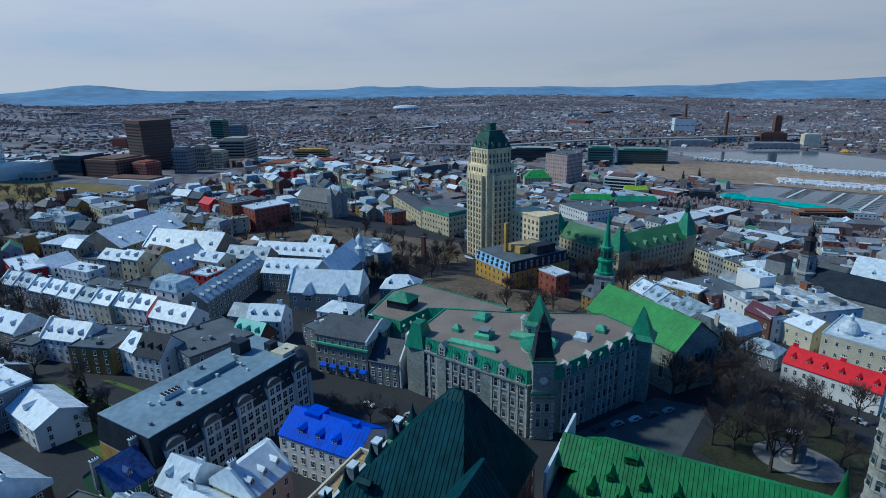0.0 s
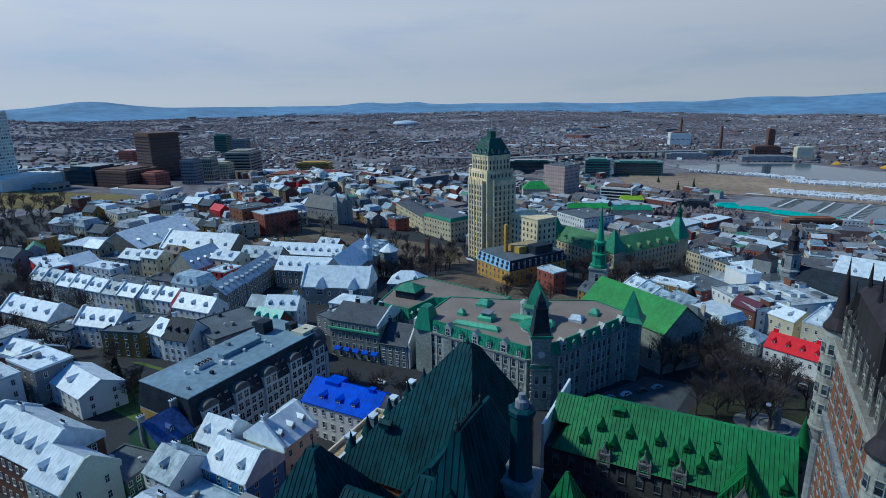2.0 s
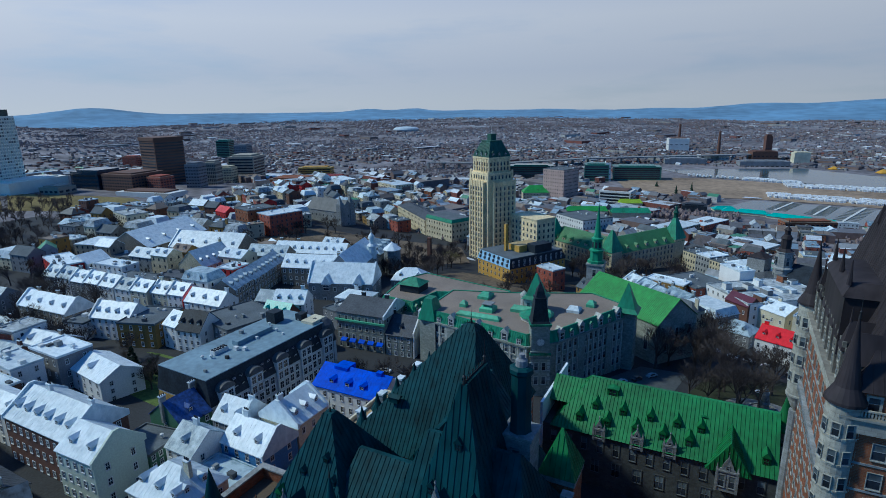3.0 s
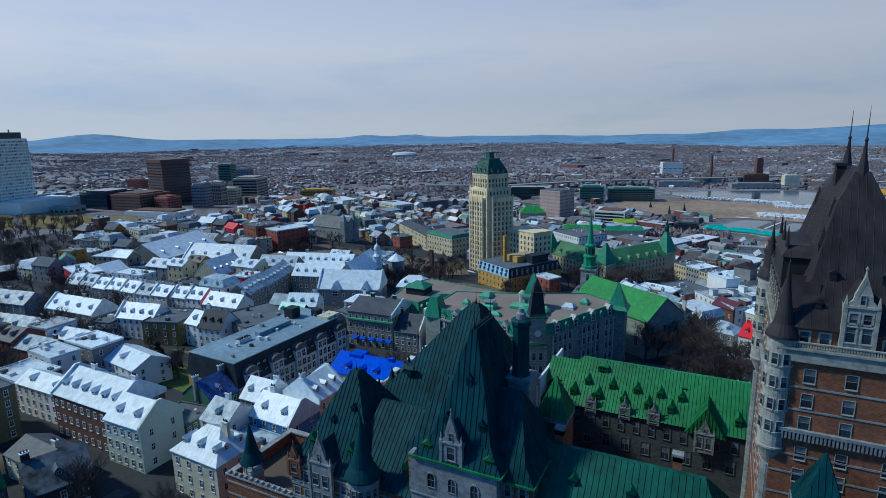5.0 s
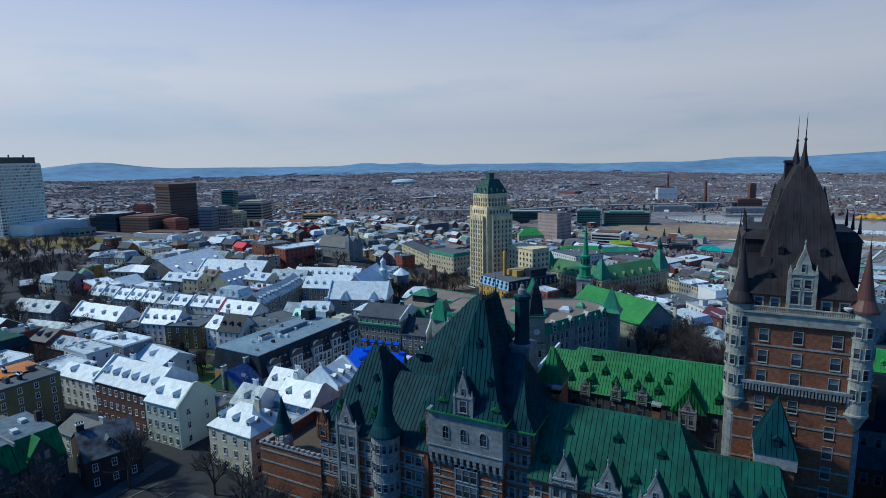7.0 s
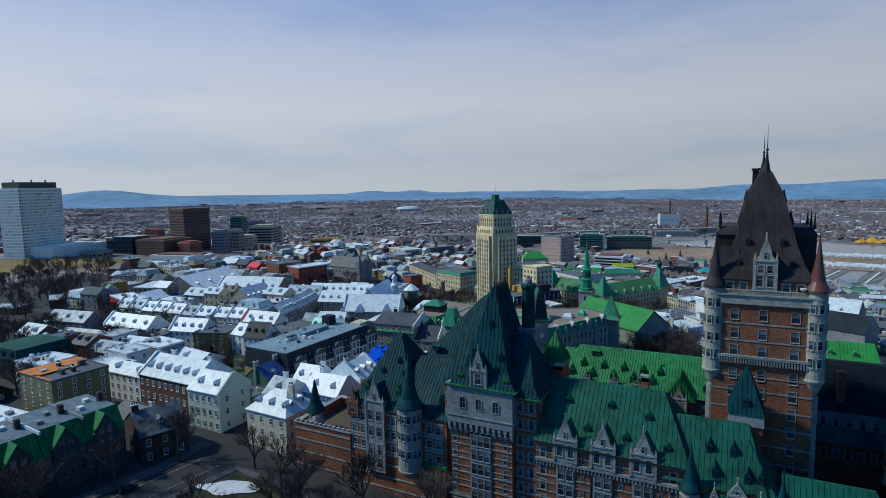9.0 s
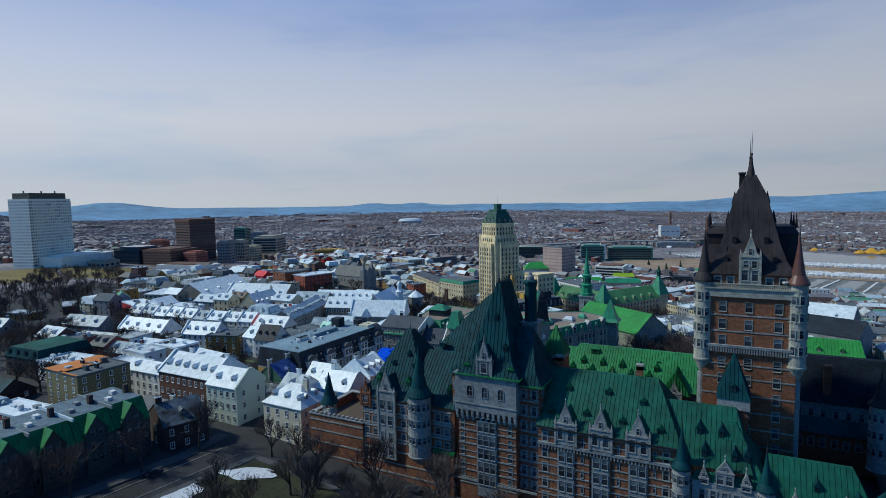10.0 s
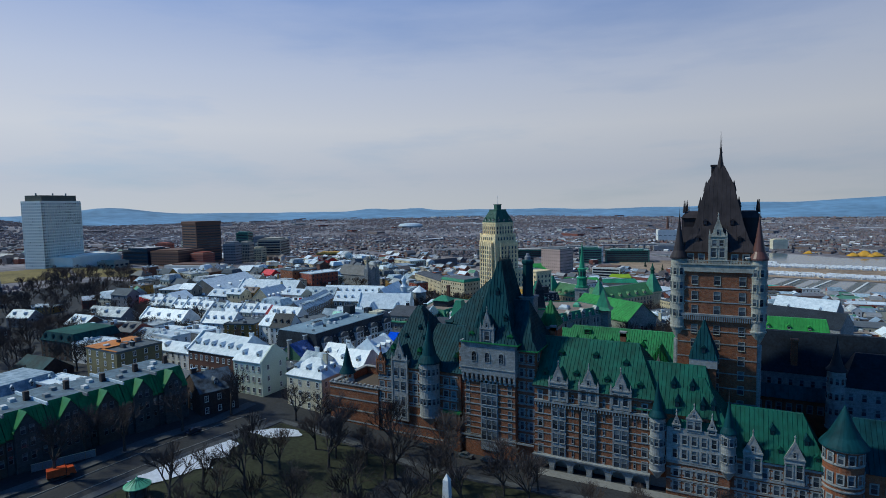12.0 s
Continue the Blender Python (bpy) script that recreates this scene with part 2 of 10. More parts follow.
PAVING = mat("grey paving", (0.20, 0.20, 0.19), 0.85, 0.0, 0.2, 0.15, 1.5)
LAWN = mat("winter lawn", (0.026, 0.030, 0.014), 0.95, 0.0, 0.5, 0.06, 1.0, 0.3)
DRYGRASS = mat("dry ochre grass", (0.20, 0.155, 0.05), 0.95, 0.0, 0.4, 0.02, 0.4, 0.2)
SNOW = mat("old snow", (0.62, 0.65, 0.70), 0.6, 0.0, 0.12, 0.3, 1.2, 0.4)

# ---- building blocks ----
TM = {}


def upland(x, y):
    """The plain climbs gently towards the far hills in the west."""
    r = math.hypot(x, y)
    if r < 1900:
        return 0.0
    f = min(1.0, max(0.0, (math.degrees(math.atan2(y, x)) - 88) / 24))
    k = min(1.0, (r - 1900) / 2500)
    return 40 * f * f * (3 - 2 * f) * k * k * (2 - k)


def ground_z(x, y):
    """Height of the ground: the old town on its hill, falling to the plain."""
    s = 0.35 * x + 0.94 * y
    z = float(np.interp(s, [40, 111, 200, 250, 400, 600], [-5, -8, -15, -22, -38, -50]))
    up = min(1.0, max(0.0, (-x - 260) / 140.0)) * min(1.0, max(0.0, (760 - math.hypot(x, y)) / 120.0 + 1.0))
    west = min(1.0, max(0.0, (-x - 35) / 70.0)) * min(1.0, max(0.0, (92 - y) / 52.0)) * min(1.0, max(0.0, (x + 330) / 90.0))
    z += west * (4.4 + min(2.5, max(0.0, (30 - y) * 0.06)))
    return z + (max(z, -9.0 - 0.018 * max(0.0, y - 200)) - z) * up + upland(x, y)


def thing(name, x, y, z, rot=0.0, label="", category="", group="", kind=""):
    ob = new(name)
    ob.empty_display_size = 1.0
    m = pose(x, y, z, 0, 0, rot)
    ob.matrix_basis = m
    TM[ob] = m
    return tagged(ob, label, category, group, kind)


def part(name, bm, material, parent, label="", world=False, smooth=False, kind=""):
    me = bpy.data.meshes.new(name)
    if world:
        bm.transform(TM[parent].inverted())
    bm.to_mesh(me)
    bm.free()
    for m in material if isinstance(material, (list, tuple)) else (material,):
        me.materials.append(m)
    if smooth:
        for p in me.polygons:
            p.use_smooth = True
    ob = new(name, me)
    ob.parent = parent
    TM[ob] = TM.get(parent, Matrix())
    return tagged(ob, label, kind=kind)


def B():
    return bmesh.new()


def bx(bm, x0, x1, y0, y1, z0, z1, mi=0):
    v = [bm.verts.new((x, y, z)) for z in (z0, z1) for x, y in ((x0, y0), (x1, y0), (x1, y1), (x0, y1))]
    for f in ((3, 2, 1, 0), (4, 5, 6, 7), (0, 1, 5, 4), (1, 2, 6, 5), (2, 3, 7, 6), (3, 0, 4, 7)):
        bm.faces.new([v[i] for i in f]).material_index = mi
    return bm


def prism(bm, pts, z0, z1, mi=0):
    a = [bm.verts.new((x, y, z0)) for x, y in pts]
    b = [bm.verts.new((x, y, z1)) for x, y in pts]
    n = len(pts)
    bm.faces.new(a[::-1]).material_index = mi
    bm.faces.new(b).material_index = mi
    for i in range(n):
        j = (i + 1) % n
        bm.faces.new((a[i], a[j], b[j], b[i])).material_index = mi
    return bm


def poly(bm, pts, mi=0):
    bm.faces.new([bm.verts.new(p) for p in pts]).material_index = mi
    return bm


def lathe(bm, cx, cy, prof, n=16, a0=0.0, mi=0):
    """Rings of (radius, height) about a vertical axis."""
    rings = []
    for r, z in prof:
        if r < 1e-4:
            rings.append([bm.verts.new((cx, cy, z))])
        else:
            rings.append([bm.verts.new((cx + r * math.cos(a0 + 2 * math.pi * i / n), cy + r * math.sin(a0 + 2 * math.pi * i / n), z)) for i in range(n)])
    for p, q in zip(rings, rings[1:]):
        for i in range(n):
            j = (i + 1) % n
            if len(p) == 1 and len(q) == 1:
                continue
            if len(q) == 1:
                f = (p[i], p[j], q[0])
            elif len(p) == 1:
                f = (p[0], q[j], q[i])
            else:
                f = (p[i], p[j], q[j], q[i])
            bm.faces.new(f).material_index = mi
    if len(rings[0]) > 1:
        bm.faces.new(rings[0][::-1]).material_index = mi
    if len(rings[-1]) > 1:
        bm.faces.new(rings[-1]).material_index = mi
    return bm


def frustum(bm, lo, hi, z0, z1, mi=0):
    """Hipped roof: lower rectangle (x0, x1, y0, y1), upper one (may shrink to a ridge or a point). Returns its four slopes."""
    x0, x1, y0, y1 = lo
    u0, u1, w0, w1 = hi
    lo_p = [(x0, y0, z0), (x1, y0, z0), (x1, y1, z0), (x0, y1, z0)]
    hi_p = [(u0, w0, z1), (u1, w0, z1), (u1, w1, z1), (u0, w1, z1)]
    bm.faces.new([bm.verts.new(p) for p in lo_p[::-1]]).material_index = mi
    slopes = []
    for i in range(4):
        j = (i + 1) % 4
        pts = [lo_p[i], lo_p[j]]
        for q in (hi_p[j], hi_p[i]):
            if q not in pts:
                pts.append(q)
        bm.faces.new([bm.verts.new(p) for p in pts]).material_index = mi
        slopes.append(pts)
    if u1 - u0 > 1e-3 and w1 - w0 > 1e-3:
        bm.faces.new([bm.verts.new(p) for p in hi_p]).material_index = mi
    return slopes


def seams(bm, slopes, step=0.9, w=0.07, h=0.09, mi=0):
    """Standing seams: thin ribs up each slope from its eave, the first edge of each polygon."""
    for pts in slopes:
        P = [Vector(p) for p in pts]
        e = (P[1] - P[0])
        if e.length < 0.5:
            continue
        e.normalize()
        nrm = (P[1] - P[0]).cross(P[2] - P[0]).normalized()
        if nrm.z < 0:
            nrm = -nrm
        up = nrm.cross(e).normalized()
        if up.z < 0:
            up = -up
        uv = [((p - P[0]).dot(e), (p - P[0]).dot(up)) for p in P]
        a, b = min(u for u, _ in uv), max(u for u, _ in uv)
        k = max(1, int(round((b - a) / step)))
        for i in range(1, k):
            u = a + (b - a) * i / k
            hits = []
            for (u0, v0), (u1, v1) in zip(uv, uv[1:] + uv[:1]):
                if (u0 - u) * (u1 - u) < 0:
                    hits.append(v0 + (v1 - v0) * (u - u0) / (u1 - u0))
            if len(hits) < 2 or max(hits) - min(hits) < 0.4:
                continue
            o0, o1 = P[0] + e * u + up * min(hits), P[0] + e * u + up * max(hits)
            vs = [bm.verts.new(q) for q in (o0 - e * w / 2, o0 + e * w / 2, o0 + nrm * h, o1 - e * w / 2, o1 + e * w / 2, o1 + nrm * h)]
            for f in ((0, 2, 5, 3), (1, 4, 5, 2), (0, 1, 2), (3, 5, 4)):
                bm.faces.new([vs[t] for t in f]).material_index = mi
    return bm


WMESH = {}


def relief(bm, xs, zs, level):
    """One connected sheet of cells facing -y: level(i, j) gives a cell's y and material, or None."""
    vs = {}

    def vert(i, j, y):
        k = (i, j, round(y, 3))
        if k not in vs:
            vs[k] = bm.verts.new((xs[i], y, zs[j]))
        return vs[k]

    nx, nz = len(xs) - 1, len(zs) - 1
    L = {(i, j): level(i, j) for i in range(nx) for j in range(nz)}
    for (i, j), c in L.items():
        if c is None:
            continue
        y, mi = c
        bm.faces.new((vert(i, j, y), vert(i + 1, j, y), vert(i + 1, j + 1, y), vert(i, j + 1, y))).material_index = mi
        for di, dj, p, q in ((-1, 0, (i, j), (i, j + 1)), (1, 0, (i + 1, j + 1), (i + 1, j)), (0, -1, (i + 1, j), (i, j)), (0, 1, (i, j + 1), (i + 1, j + 1))):
            o = L.get((i + di, j + dj))
            oy = 0.03 if o is None else o[0]
            if oy > y + 1e-4:
                bm.faces.new((vert(*p, y), vert(*q, y), vert(*q, oy), vert(*p, oy))).material_index = mi


def window_mesh(w, h, style, mats):
    """A window facing -y, its sill at z = 0: surround, frame with bars, panes set back."""
    key = (round(w, 2), round(h, 2), style, mats)
    if key in WMESH:
        return WMESH[key]
    bm = B()
    s = {"plain": 0.10, "stone": 0.22, "bare": 0.06, "quoin": 0.26}[style]
    f = 0.07
    xs = [-w / 2 - s, -w / 2, -w / 2 + f, -0.035, 0.035, w / 2 - f, w / 2, w / 2 + s]
    zs = [-0.2, -0.05, 0.02, h * 0.52, h * 0.52 + 0.07, h - 0.07, h, h + s]
    if style == "quoin":
        xs = [-w / 2 - s - 0.3] + xs + [w / 2 + s + 0.3]
        zs = zs[:2] + [h * 0.22] + zs[3:4] + zs[4:5] + [h * 0.78] + zs[6:]
    nx, nz = len(xs) - 1, len(zs) - 1
    o = 1 if style == "quoin" else 0

    def level(i, j):
        if style == "quoin" and i in (0, nx - 1):
            return (-0.08, 0) if j % 2 == 0 else None
        if j == 0:
            return (-0.17, 0)
        if j == nz - 1 or i in (o, nx - 1 - o):
            return (-0.10, 0)
        if i in (o + 1, nx - 2 - o) or (style != "quoin" and j in (1, 5)) or (zs[j + 1] - zs[j] < 0.09):
            return (-0.055, 2)
        if i == o + 3 and (w > 1.5 or style == "plain"):
            return (-0.05, 2)
        return (-0.012, 3 if style != "plain" and zs[j] > h * 0.5 else 1)

    relief(bm, xs, zs, level)
    me = bpy.data.meshes.new("window")
    bm.to_mesh(me)
    bm.free()
    for m in (*mats, BLINDGLASS):
        me.materials.append(m)
    WMESH[key] = me
    return me


def arched_window(parent, x, y, z, w, h, m):
    """A narrow round-headed opening in a stone wall facing -y: proud surround and dark pane."""
    def outline(g):
        r = w / 2 + g
        return [(-r, -g * 0.6), (r, -g * 0.6)] + [(r * math.cos(math.pi * k / 8), h - w / 2 + r * math.sin(math.pi * k / 8)) for k in range(9)]
    bm = B()
    a, b = outline(0.22), outline(0.0)
    for i in range(len(a)):
        j = (i + 1) % len(a)
        poly(bm, [(a[i][0], -.12, a[i][1]), (a[j][0], -.12, a[j][1]), (b[j][0], -.12, b[j][1]), (b[i][0], -.12, b[i][1])])
        poly(bm, [(a[j][0], -.12, a[j][1]), (a[i][0], -.12, a[i][1]), (a[i][0], 0, a[i][1]), (a[j][0], 0, a[j][1])])
        poly(bm, [(b[i][0], -.12, b[i][1]), (b[j][0], -.12, b[j][1]), (b[j][0], -.01, b[j][1]), (b[i][0], -.01, b[i][1])])
    poly(bm, [(p, -.01, q) for p, q in b], 1)
    bx(bm, -w / 2, w / 2, -.05, -.01, h * 0.5, h * 0.5 + .06, 2)
    bx(bm, -.03, .03, -.05, -.01, 0, h * 0.95, 2)
    bm.transform(Matrix.Translation((x, y, z)))
    return part("arched_window", bm, (m, GLASS, GREYFRAME), parent, world=True)


def windows(parent, p0, p1, zs, n, w, h, style="plain", mats=None, world=False, skip=(), name="window", inset=0.0):
    """A row of n windows at each height of zs, on the wall from p0 to p1 (left to right as seen from outside)."""
    mats = mats or (FRAME, GLASS, FRAME)
    me = window_mesh(w, h, style, tuple(mats))
    d = Vector((p1[0] - p0[0], p1[1] - p0[1], 0))
    ang = math.atan2(d.y, d.x)
    inv = TM[parent].inverted() if world else Matrix()
    for z in zs:
        for i in range(n):
            if i in skip:
                continue
            f = inset + (1 - 2 * inset) * (i + 0.5) / n
            ob = new(name, me)
            ob.parent = parent
            ob.matrix_basis = inv @ (Matrix.Translation((p0[0] + d.x * f, p0[1] + d.y * f, z)) @ Matrix.Rotation(ang, 4, "Z"))


def bands(bm, p0, p1, zs, h=0.35, out=0.14, mi=0):
    """Proud string courses on the wall from p0 to p1 (left to right from outside)."""
    d = Vector((p1[0] - p0[0], p1[1] - p0[1], 0)).normalized()
    o = Vector((d.y, -d.x, 0)) * out
    for z in zs:
        a, b = Vector((p0[0], p0[1], 0)), Vector((p1[0], p1[1], 0))
        prism(bm, [(a + o).to_tuple()[:2], (b + o).to_tuple()[:2], b.to_tuple()[:2], a.to_tuple()[:2]], z, z + h, mi)
    return bm


def dormer(parent, x, y, z, rot, w, h, deep, walls, roofm, win=True, peak=0.55, name="dormer", world=False):
    """A dormer facing -y before turning: cheeks, gabled roof, window."""
    inv = TM[parent].inverted() if world else Matrix()
    key = ("dormer", round(w, 2), round(h, 2), round(deep, 2), walls.name, roofm.name, peak)
    if key not in WMESH:
        bm = B()
        bx(bm, -w / 2, w / 2, 0, deep, -0.3, h, 0)
        o, pk = 0.18, w * peak
        pts = [(-w / 2 - o, h - 0.05), (w / 2 + o, h - 0.05), (0, h + pk)]
        f = [bm.verts.new((a, -o, b)) for a, b in pts]
        g = [bm.verts.new((a, deep * 1.25, b)) for a, b in pts]
        for q in ((f[0], f[1], f[2]), (g[1], g[0], g[2]), (f[0], g[0], g[1], f[1]), (f[1], g[1], g[2], f[2]), (f[2], g[2], g[0], f[0])):
            bm.faces.new(q).material_index = 1
        ww, hh = w * 0.6, h * 0.75
        poly(bm, [(-ww / 2, -0.03, h * 0.1), (ww / 2, -0.03, h * 0.1), (ww / 2, -0.03, h * 0.1 + hh), (-ww / 2, -0.03, h * 0.1 + hh)], 2)
        for a, b, c, e in ((-ww / 2 - 0.08, -ww / 2, h * 0.05, h * 0.9), (ww / 2, ww / 2 + 0.08, h * 0.05, h * 0.9), (-0.03, 0.03, h * 0.1, h * 0.85), (-ww / 2, ww / 2, h * 0.46, h * 0.52), (-ww / 2, ww / 2, h * 0.05, h * 0.1), (-ww / 2, ww / 2, h * 0.85, h * 0.9)):
            bx(bm, a, b, -0.07, -0.005, c, e, 3)
        me = bpy.data.meshes.new("dormer")
        bm.to_mesh(me)
        bm.free()
        for m in (walls, roofm, GLASS, roofm if roofm in (DARKCOPPER, MIDCOPPER, HOTELCOPPER, BROWNCOPPER) else FRAME):
            me.materials.append(m)
        WMESH[key] = me
    ob = new(name, WMESH[key])
    ob.parent = parent
    ob.matrix_basis = inv @ (Matrix.Translation((x, y, z)) @ Matrix.Rotation(radians(rot), 4, "Z"))
    return ob


def chimney(parent, x, y, z0, z1, wx, wy, m, pots=2, cap=None):
    bm = B()
    bx(bm, x - wx / 2, x + wx / 2, y - wy / 2, y + wy / 2, z0, z1)
    bx(bm, x - wx / 2 - 0.12, x + wx / 2 + 0.12, y - wy / 2 - 0.12, y + wy / 2 + 0.12, z1 - 0.05, z1 + 0.2, 1)
    for k in range(pots):
        if wx > wy:
            px, py = x + wx * ((k + 0.5) / pots - 0.5), y
        else:
            px, py = x, y + wy * ((k + 0.5) / pots - 0.5)
        lathe(bm, px, py, [(0.17, z1 + 0.2), (0.14, z1 + 0.75)], 6, mi=2)
    return part("chimney", bm, (m, cap or m, BLACKROOF), parent)


FOOT = []


def house(A, Bp, depth, ez, rise, roof, wallm, roofm, storeys=3, bays=4, dorm=0, chim=(), fire=(), label="", side=2, gz=None, ridge=0.5, name="town_house", wst="plain", mirror=False, chm=None, dside=0, wmat=None, back=False, category="house", topm=None):
    """A house whose front eave runs from A to Bp (left to right), with its depth behind."""
    ang = math.atan2(Bp[1] - A[1], Bp[0] - A[0])
    w = math.hypot(Bp[0] - A[0], Bp[1] - A[1])
    nx, ny = -math.sin(ang), math.cos(ang)
    FOOT.append((A[0] + math.cos(ang) * w / 2 + nx * depth / 2, A[1] + math.sin(ang) * w / 2 + ny * depth / 2, w / 2, depth / 2, ang))
    corners = [A, Bp, (Bp[0] + nx * depth, Bp[1] + ny * depth), (A[0] + nx * depth, A[1] + ny * depth)]
    base = min(ground_z(*c) for c in corners) - 0.6 if gz is None else gz
    ob = thing(name, A[0], A[1], base, math.degrees(ang), label, category, "town houses" if name == "town_house" else "")
    H = ez - base
    bm = B()
    yr = depth * ridge
    if roof in ("gable", "gablex"):
        if roof == "gable":
            prof = [(0, 0), (depth, 0), (depth, H), (yr, H + rise - 0.12), (0, H)]
            f = [bm.verts.new((0, y, z)) for y, z in prof]
            g = [bm.verts.new((w, y, z)) for y, z in prof]
        else:
            prof = [(0, 0), (w, 0), (w, H), (w / 2, H + rise - 0.12), (0, H)]
            f = [bm.verts.new((x, depth, z)) for x, z in prof]
            g = [bm.verts.new((x, 0, z)) for x, z in prof]
        bm.faces.new(f[::-1])
        bm.faces.new(g)
        for i in range(5):
            j = (i + 1) % 5
            bm.faces.new((f[i], f[j], g[j], g[i]))
    else:
        bx(bm, 0, w, 0, depth, 0, H)
    bmesh.ops.recalc_face_normals(bm, faces=bm.faces)
    part("wall", bm, wallm, ob)
    bm, o = B(), 0.35
    sl = []
    if roof == "gable":
        t = 0.22
        e0, e1 = -o * rise / max(yr, 0.1), -o * rise / max(depth - yr, 0.1)
        a = [(-0.15, -o, H + e0), (w + 0.15, -o, H + e0), (w + 0.15, yr, H + rise), (-0.15, yr, H + rise)]
        b = [(w + 0.15, depth + o, H + e1), (-0.15, depth + o, H + e1), (-0.15, yr, H + rise), (w + 0.15, yr, H + rise)]
        for s_ in (a, b):
            lo_v = [bm.verts.new((p[0], p[1], p[2])) for p in s_]
            hi_v = [bm.verts.new((p[0], p[1], p[2] + t)) for p in s_]
            bm.faces.new(hi_v)
            bm.faces.new(lo_v[::-1])
            for i in range(4):
                j = (i + 1) % 4
                bm.faces.new((lo_v[i], lo_v[j], hi_v[j], hi_v[i]))
        sl = [[(p[0], p[1], p[2] + t) for p in a], [(p[0], p[1], p[2] + t) for p in b]]
    elif roof == "gablex":
        t = 0.22
        e = -o * rise / (w / 2)
        a = [(-o, depth + .15, H + e), (-o, -.15, H + e), (w / 2, -.15, H + rise), (w / 2, depth + .15, H + rise)]
        b = [(w + o, -.15, H + e), (w + o, depth + .15, H + e), (w / 2, depth + .15, H + rise), (w / 2, -.15, H + rise)]
        for s_ in (a, b):
            lo_v = [bm.verts.new(p) for p in s_]
            hi_v = [bm.verts.new((p[0], p[1], p[2] + t)) for p in s_]
            bm.faces.new(hi_v)
            bm.faces.new(lo_v[::-1])
            for i in range(4):
                j = (i + 1) % 4
                bm.faces.new((lo_v[i], lo_v[j], hi_v[j], hi_v[i]))
        sl = [[(p[0], p[1], p[2] + t) for p in a], [(p[0], p[1], p[2] + t) for p in b]]
    elif roof == "hip":
        q = min(w, depth) / 2
        if w >= depth:
            hi = (q * 0.85, w - q * 0.85, depth / 2 - .01, depth / 2 + .01)
        else:
            hi = (w / 2 - .01, w / 2 + .01, q * 0.85, depth - q * 0.85)
        bx(bm, -o, w + o, -o, depth + o, H - 0.1, H + 0.12)
        sl = frustum(bm, (-o, w + o, -o, depth + o), hi, H + 0.12, H + rise)
    elif roof == "mansard":
        k = rise * 0.38
        bx(bm, -o, w + o, -o, depth + o, H - 0.15, H + 0.1)
        sl = frustum(bm, (-0.1, w + .1, -0.1, depth + .1), (k, w - k, k, depth - k), H + 0.1, H + rise)
        if topm:
            part("flat_top", bx(B(), k + 0.2, w - k - 0.2, k + 0.2, depth - k - 0.2, H + rise - 0.1, H + rise + 0.12), topm, ob)
    else:
        bx(bm, -0.12, w + .12, -0.12, depth + .12, H - 0.3, H + 0.05)
        for r in ((-0.15, w + .15, -0.15, 0.2), (-0.15, w + .15, depth - 0.2, depth + .15), (-0.15, 0.2, 0.2, depth - .2), (w - 0.2, w + .15, 0.2, depth - .2)):
            bx(bm, *r, H + 0.05, H + 0.45)
    ro = part("roof", bm, roofm, ob)
    if sl:
        part("seams", seams(B(), sl, 1.1, 0.05, 0.03), roofm, ro, kind="stuff")
    else:
        rc = random.Random(int(w * 100 + depth * 37))
        for _ in range(min(5, int(w * depth / 34))):
            ux, uy = rc.uniform(1, w - 2.4), rc.uniform(1, depth - 2.4)
            if rc.random() < 0.35:
                bm = lathe(B(), ux, uy, [(0.25, H), (0.25, H + 0.8), (0.5, H + .8), (.45, H + 1.2), (0, H + 1.4)], 8)
                part("roof_vent", bm, FRAME, ob)
            else:
                bm = bx(B(), ux, ux + rc.uniform(0.8, 2.2), uy, uy + rc.uniform(.8, 2), H, H + rc.uniform(.5, 1.8))
                part("roof_unit", bm, rc.choice((FRAME, GREYFRAME, SLATE, TIN)), ob)
    for f_ in fire:
        bm = B()
        t0, t1 = (-0.35, 0.25) if f_ == 0 else ((w - 0.25, w + 0.35) if f_ == 1 else (f_ - 0.3, f_ + 0.3))
        prof = [(-0.4, H - 0.9), (depth + .4, H - 0.9), (depth + .4, H + 0.5), (yr + 0.7, H + rise + 0.75), (yr - 0.7, H + rise + .75), (-0.4, H + 0.5)]
        f = [bm.verts.new((t0, y, z)) for y, z in prof]
        g = [bm.verts.new((t1, y, z)) for y, z in prof]
        bm.faces.new(f[::-1])
        bm.faces.new(g)
        for i in range(6):
            j = (i + 1) % 6
            bm.faces.new((f[i], f[j], g[j], g[i]))
        bmesh.ops.recalc_face_normals(bm, faces=bm.faces)
        part("fire_wall", bm, wallm if wallm in (WHITE, PALEGREEN) else TIN, ob)
    top = H + (rise if roof in ("gable", "hip", "gablex") else 0)
    for cx in chim:
        chimney(ob, cx * w, yr + 0.2, H - 0.5, top + 1.7, 1.6, 0.8, chm or wallm, 3, TIN)
    usable = H - 1.0
    st = usable / storeys
    zs = [0.9 + st * k + st * 0.25 for k in range(storeys)]
    wh = min(1.7, st * 0.55)
    if bays and (side == 0 or math.hypot(*A) > 330):
        bm = B()
        for z in zs:
            for i in range(bays):
                c = w * (i + .5) / bays
                bx(bm, c - .5, c + .5, -0.06, 0.02, z, z + wh)
            for i in range(max(2, side)):
                c = depth * (i + .5) / max(2, side)
                bx(bm, w - .02, w + .06, c - .5, c + .5, z, z + wh)
        part("window_band", bm, GLASS, ob, kind="stuff")
    elif bays:
        windows(ob, (0, 0), (w, 0), zs, bays, 1.0, wh, wst, wmat)
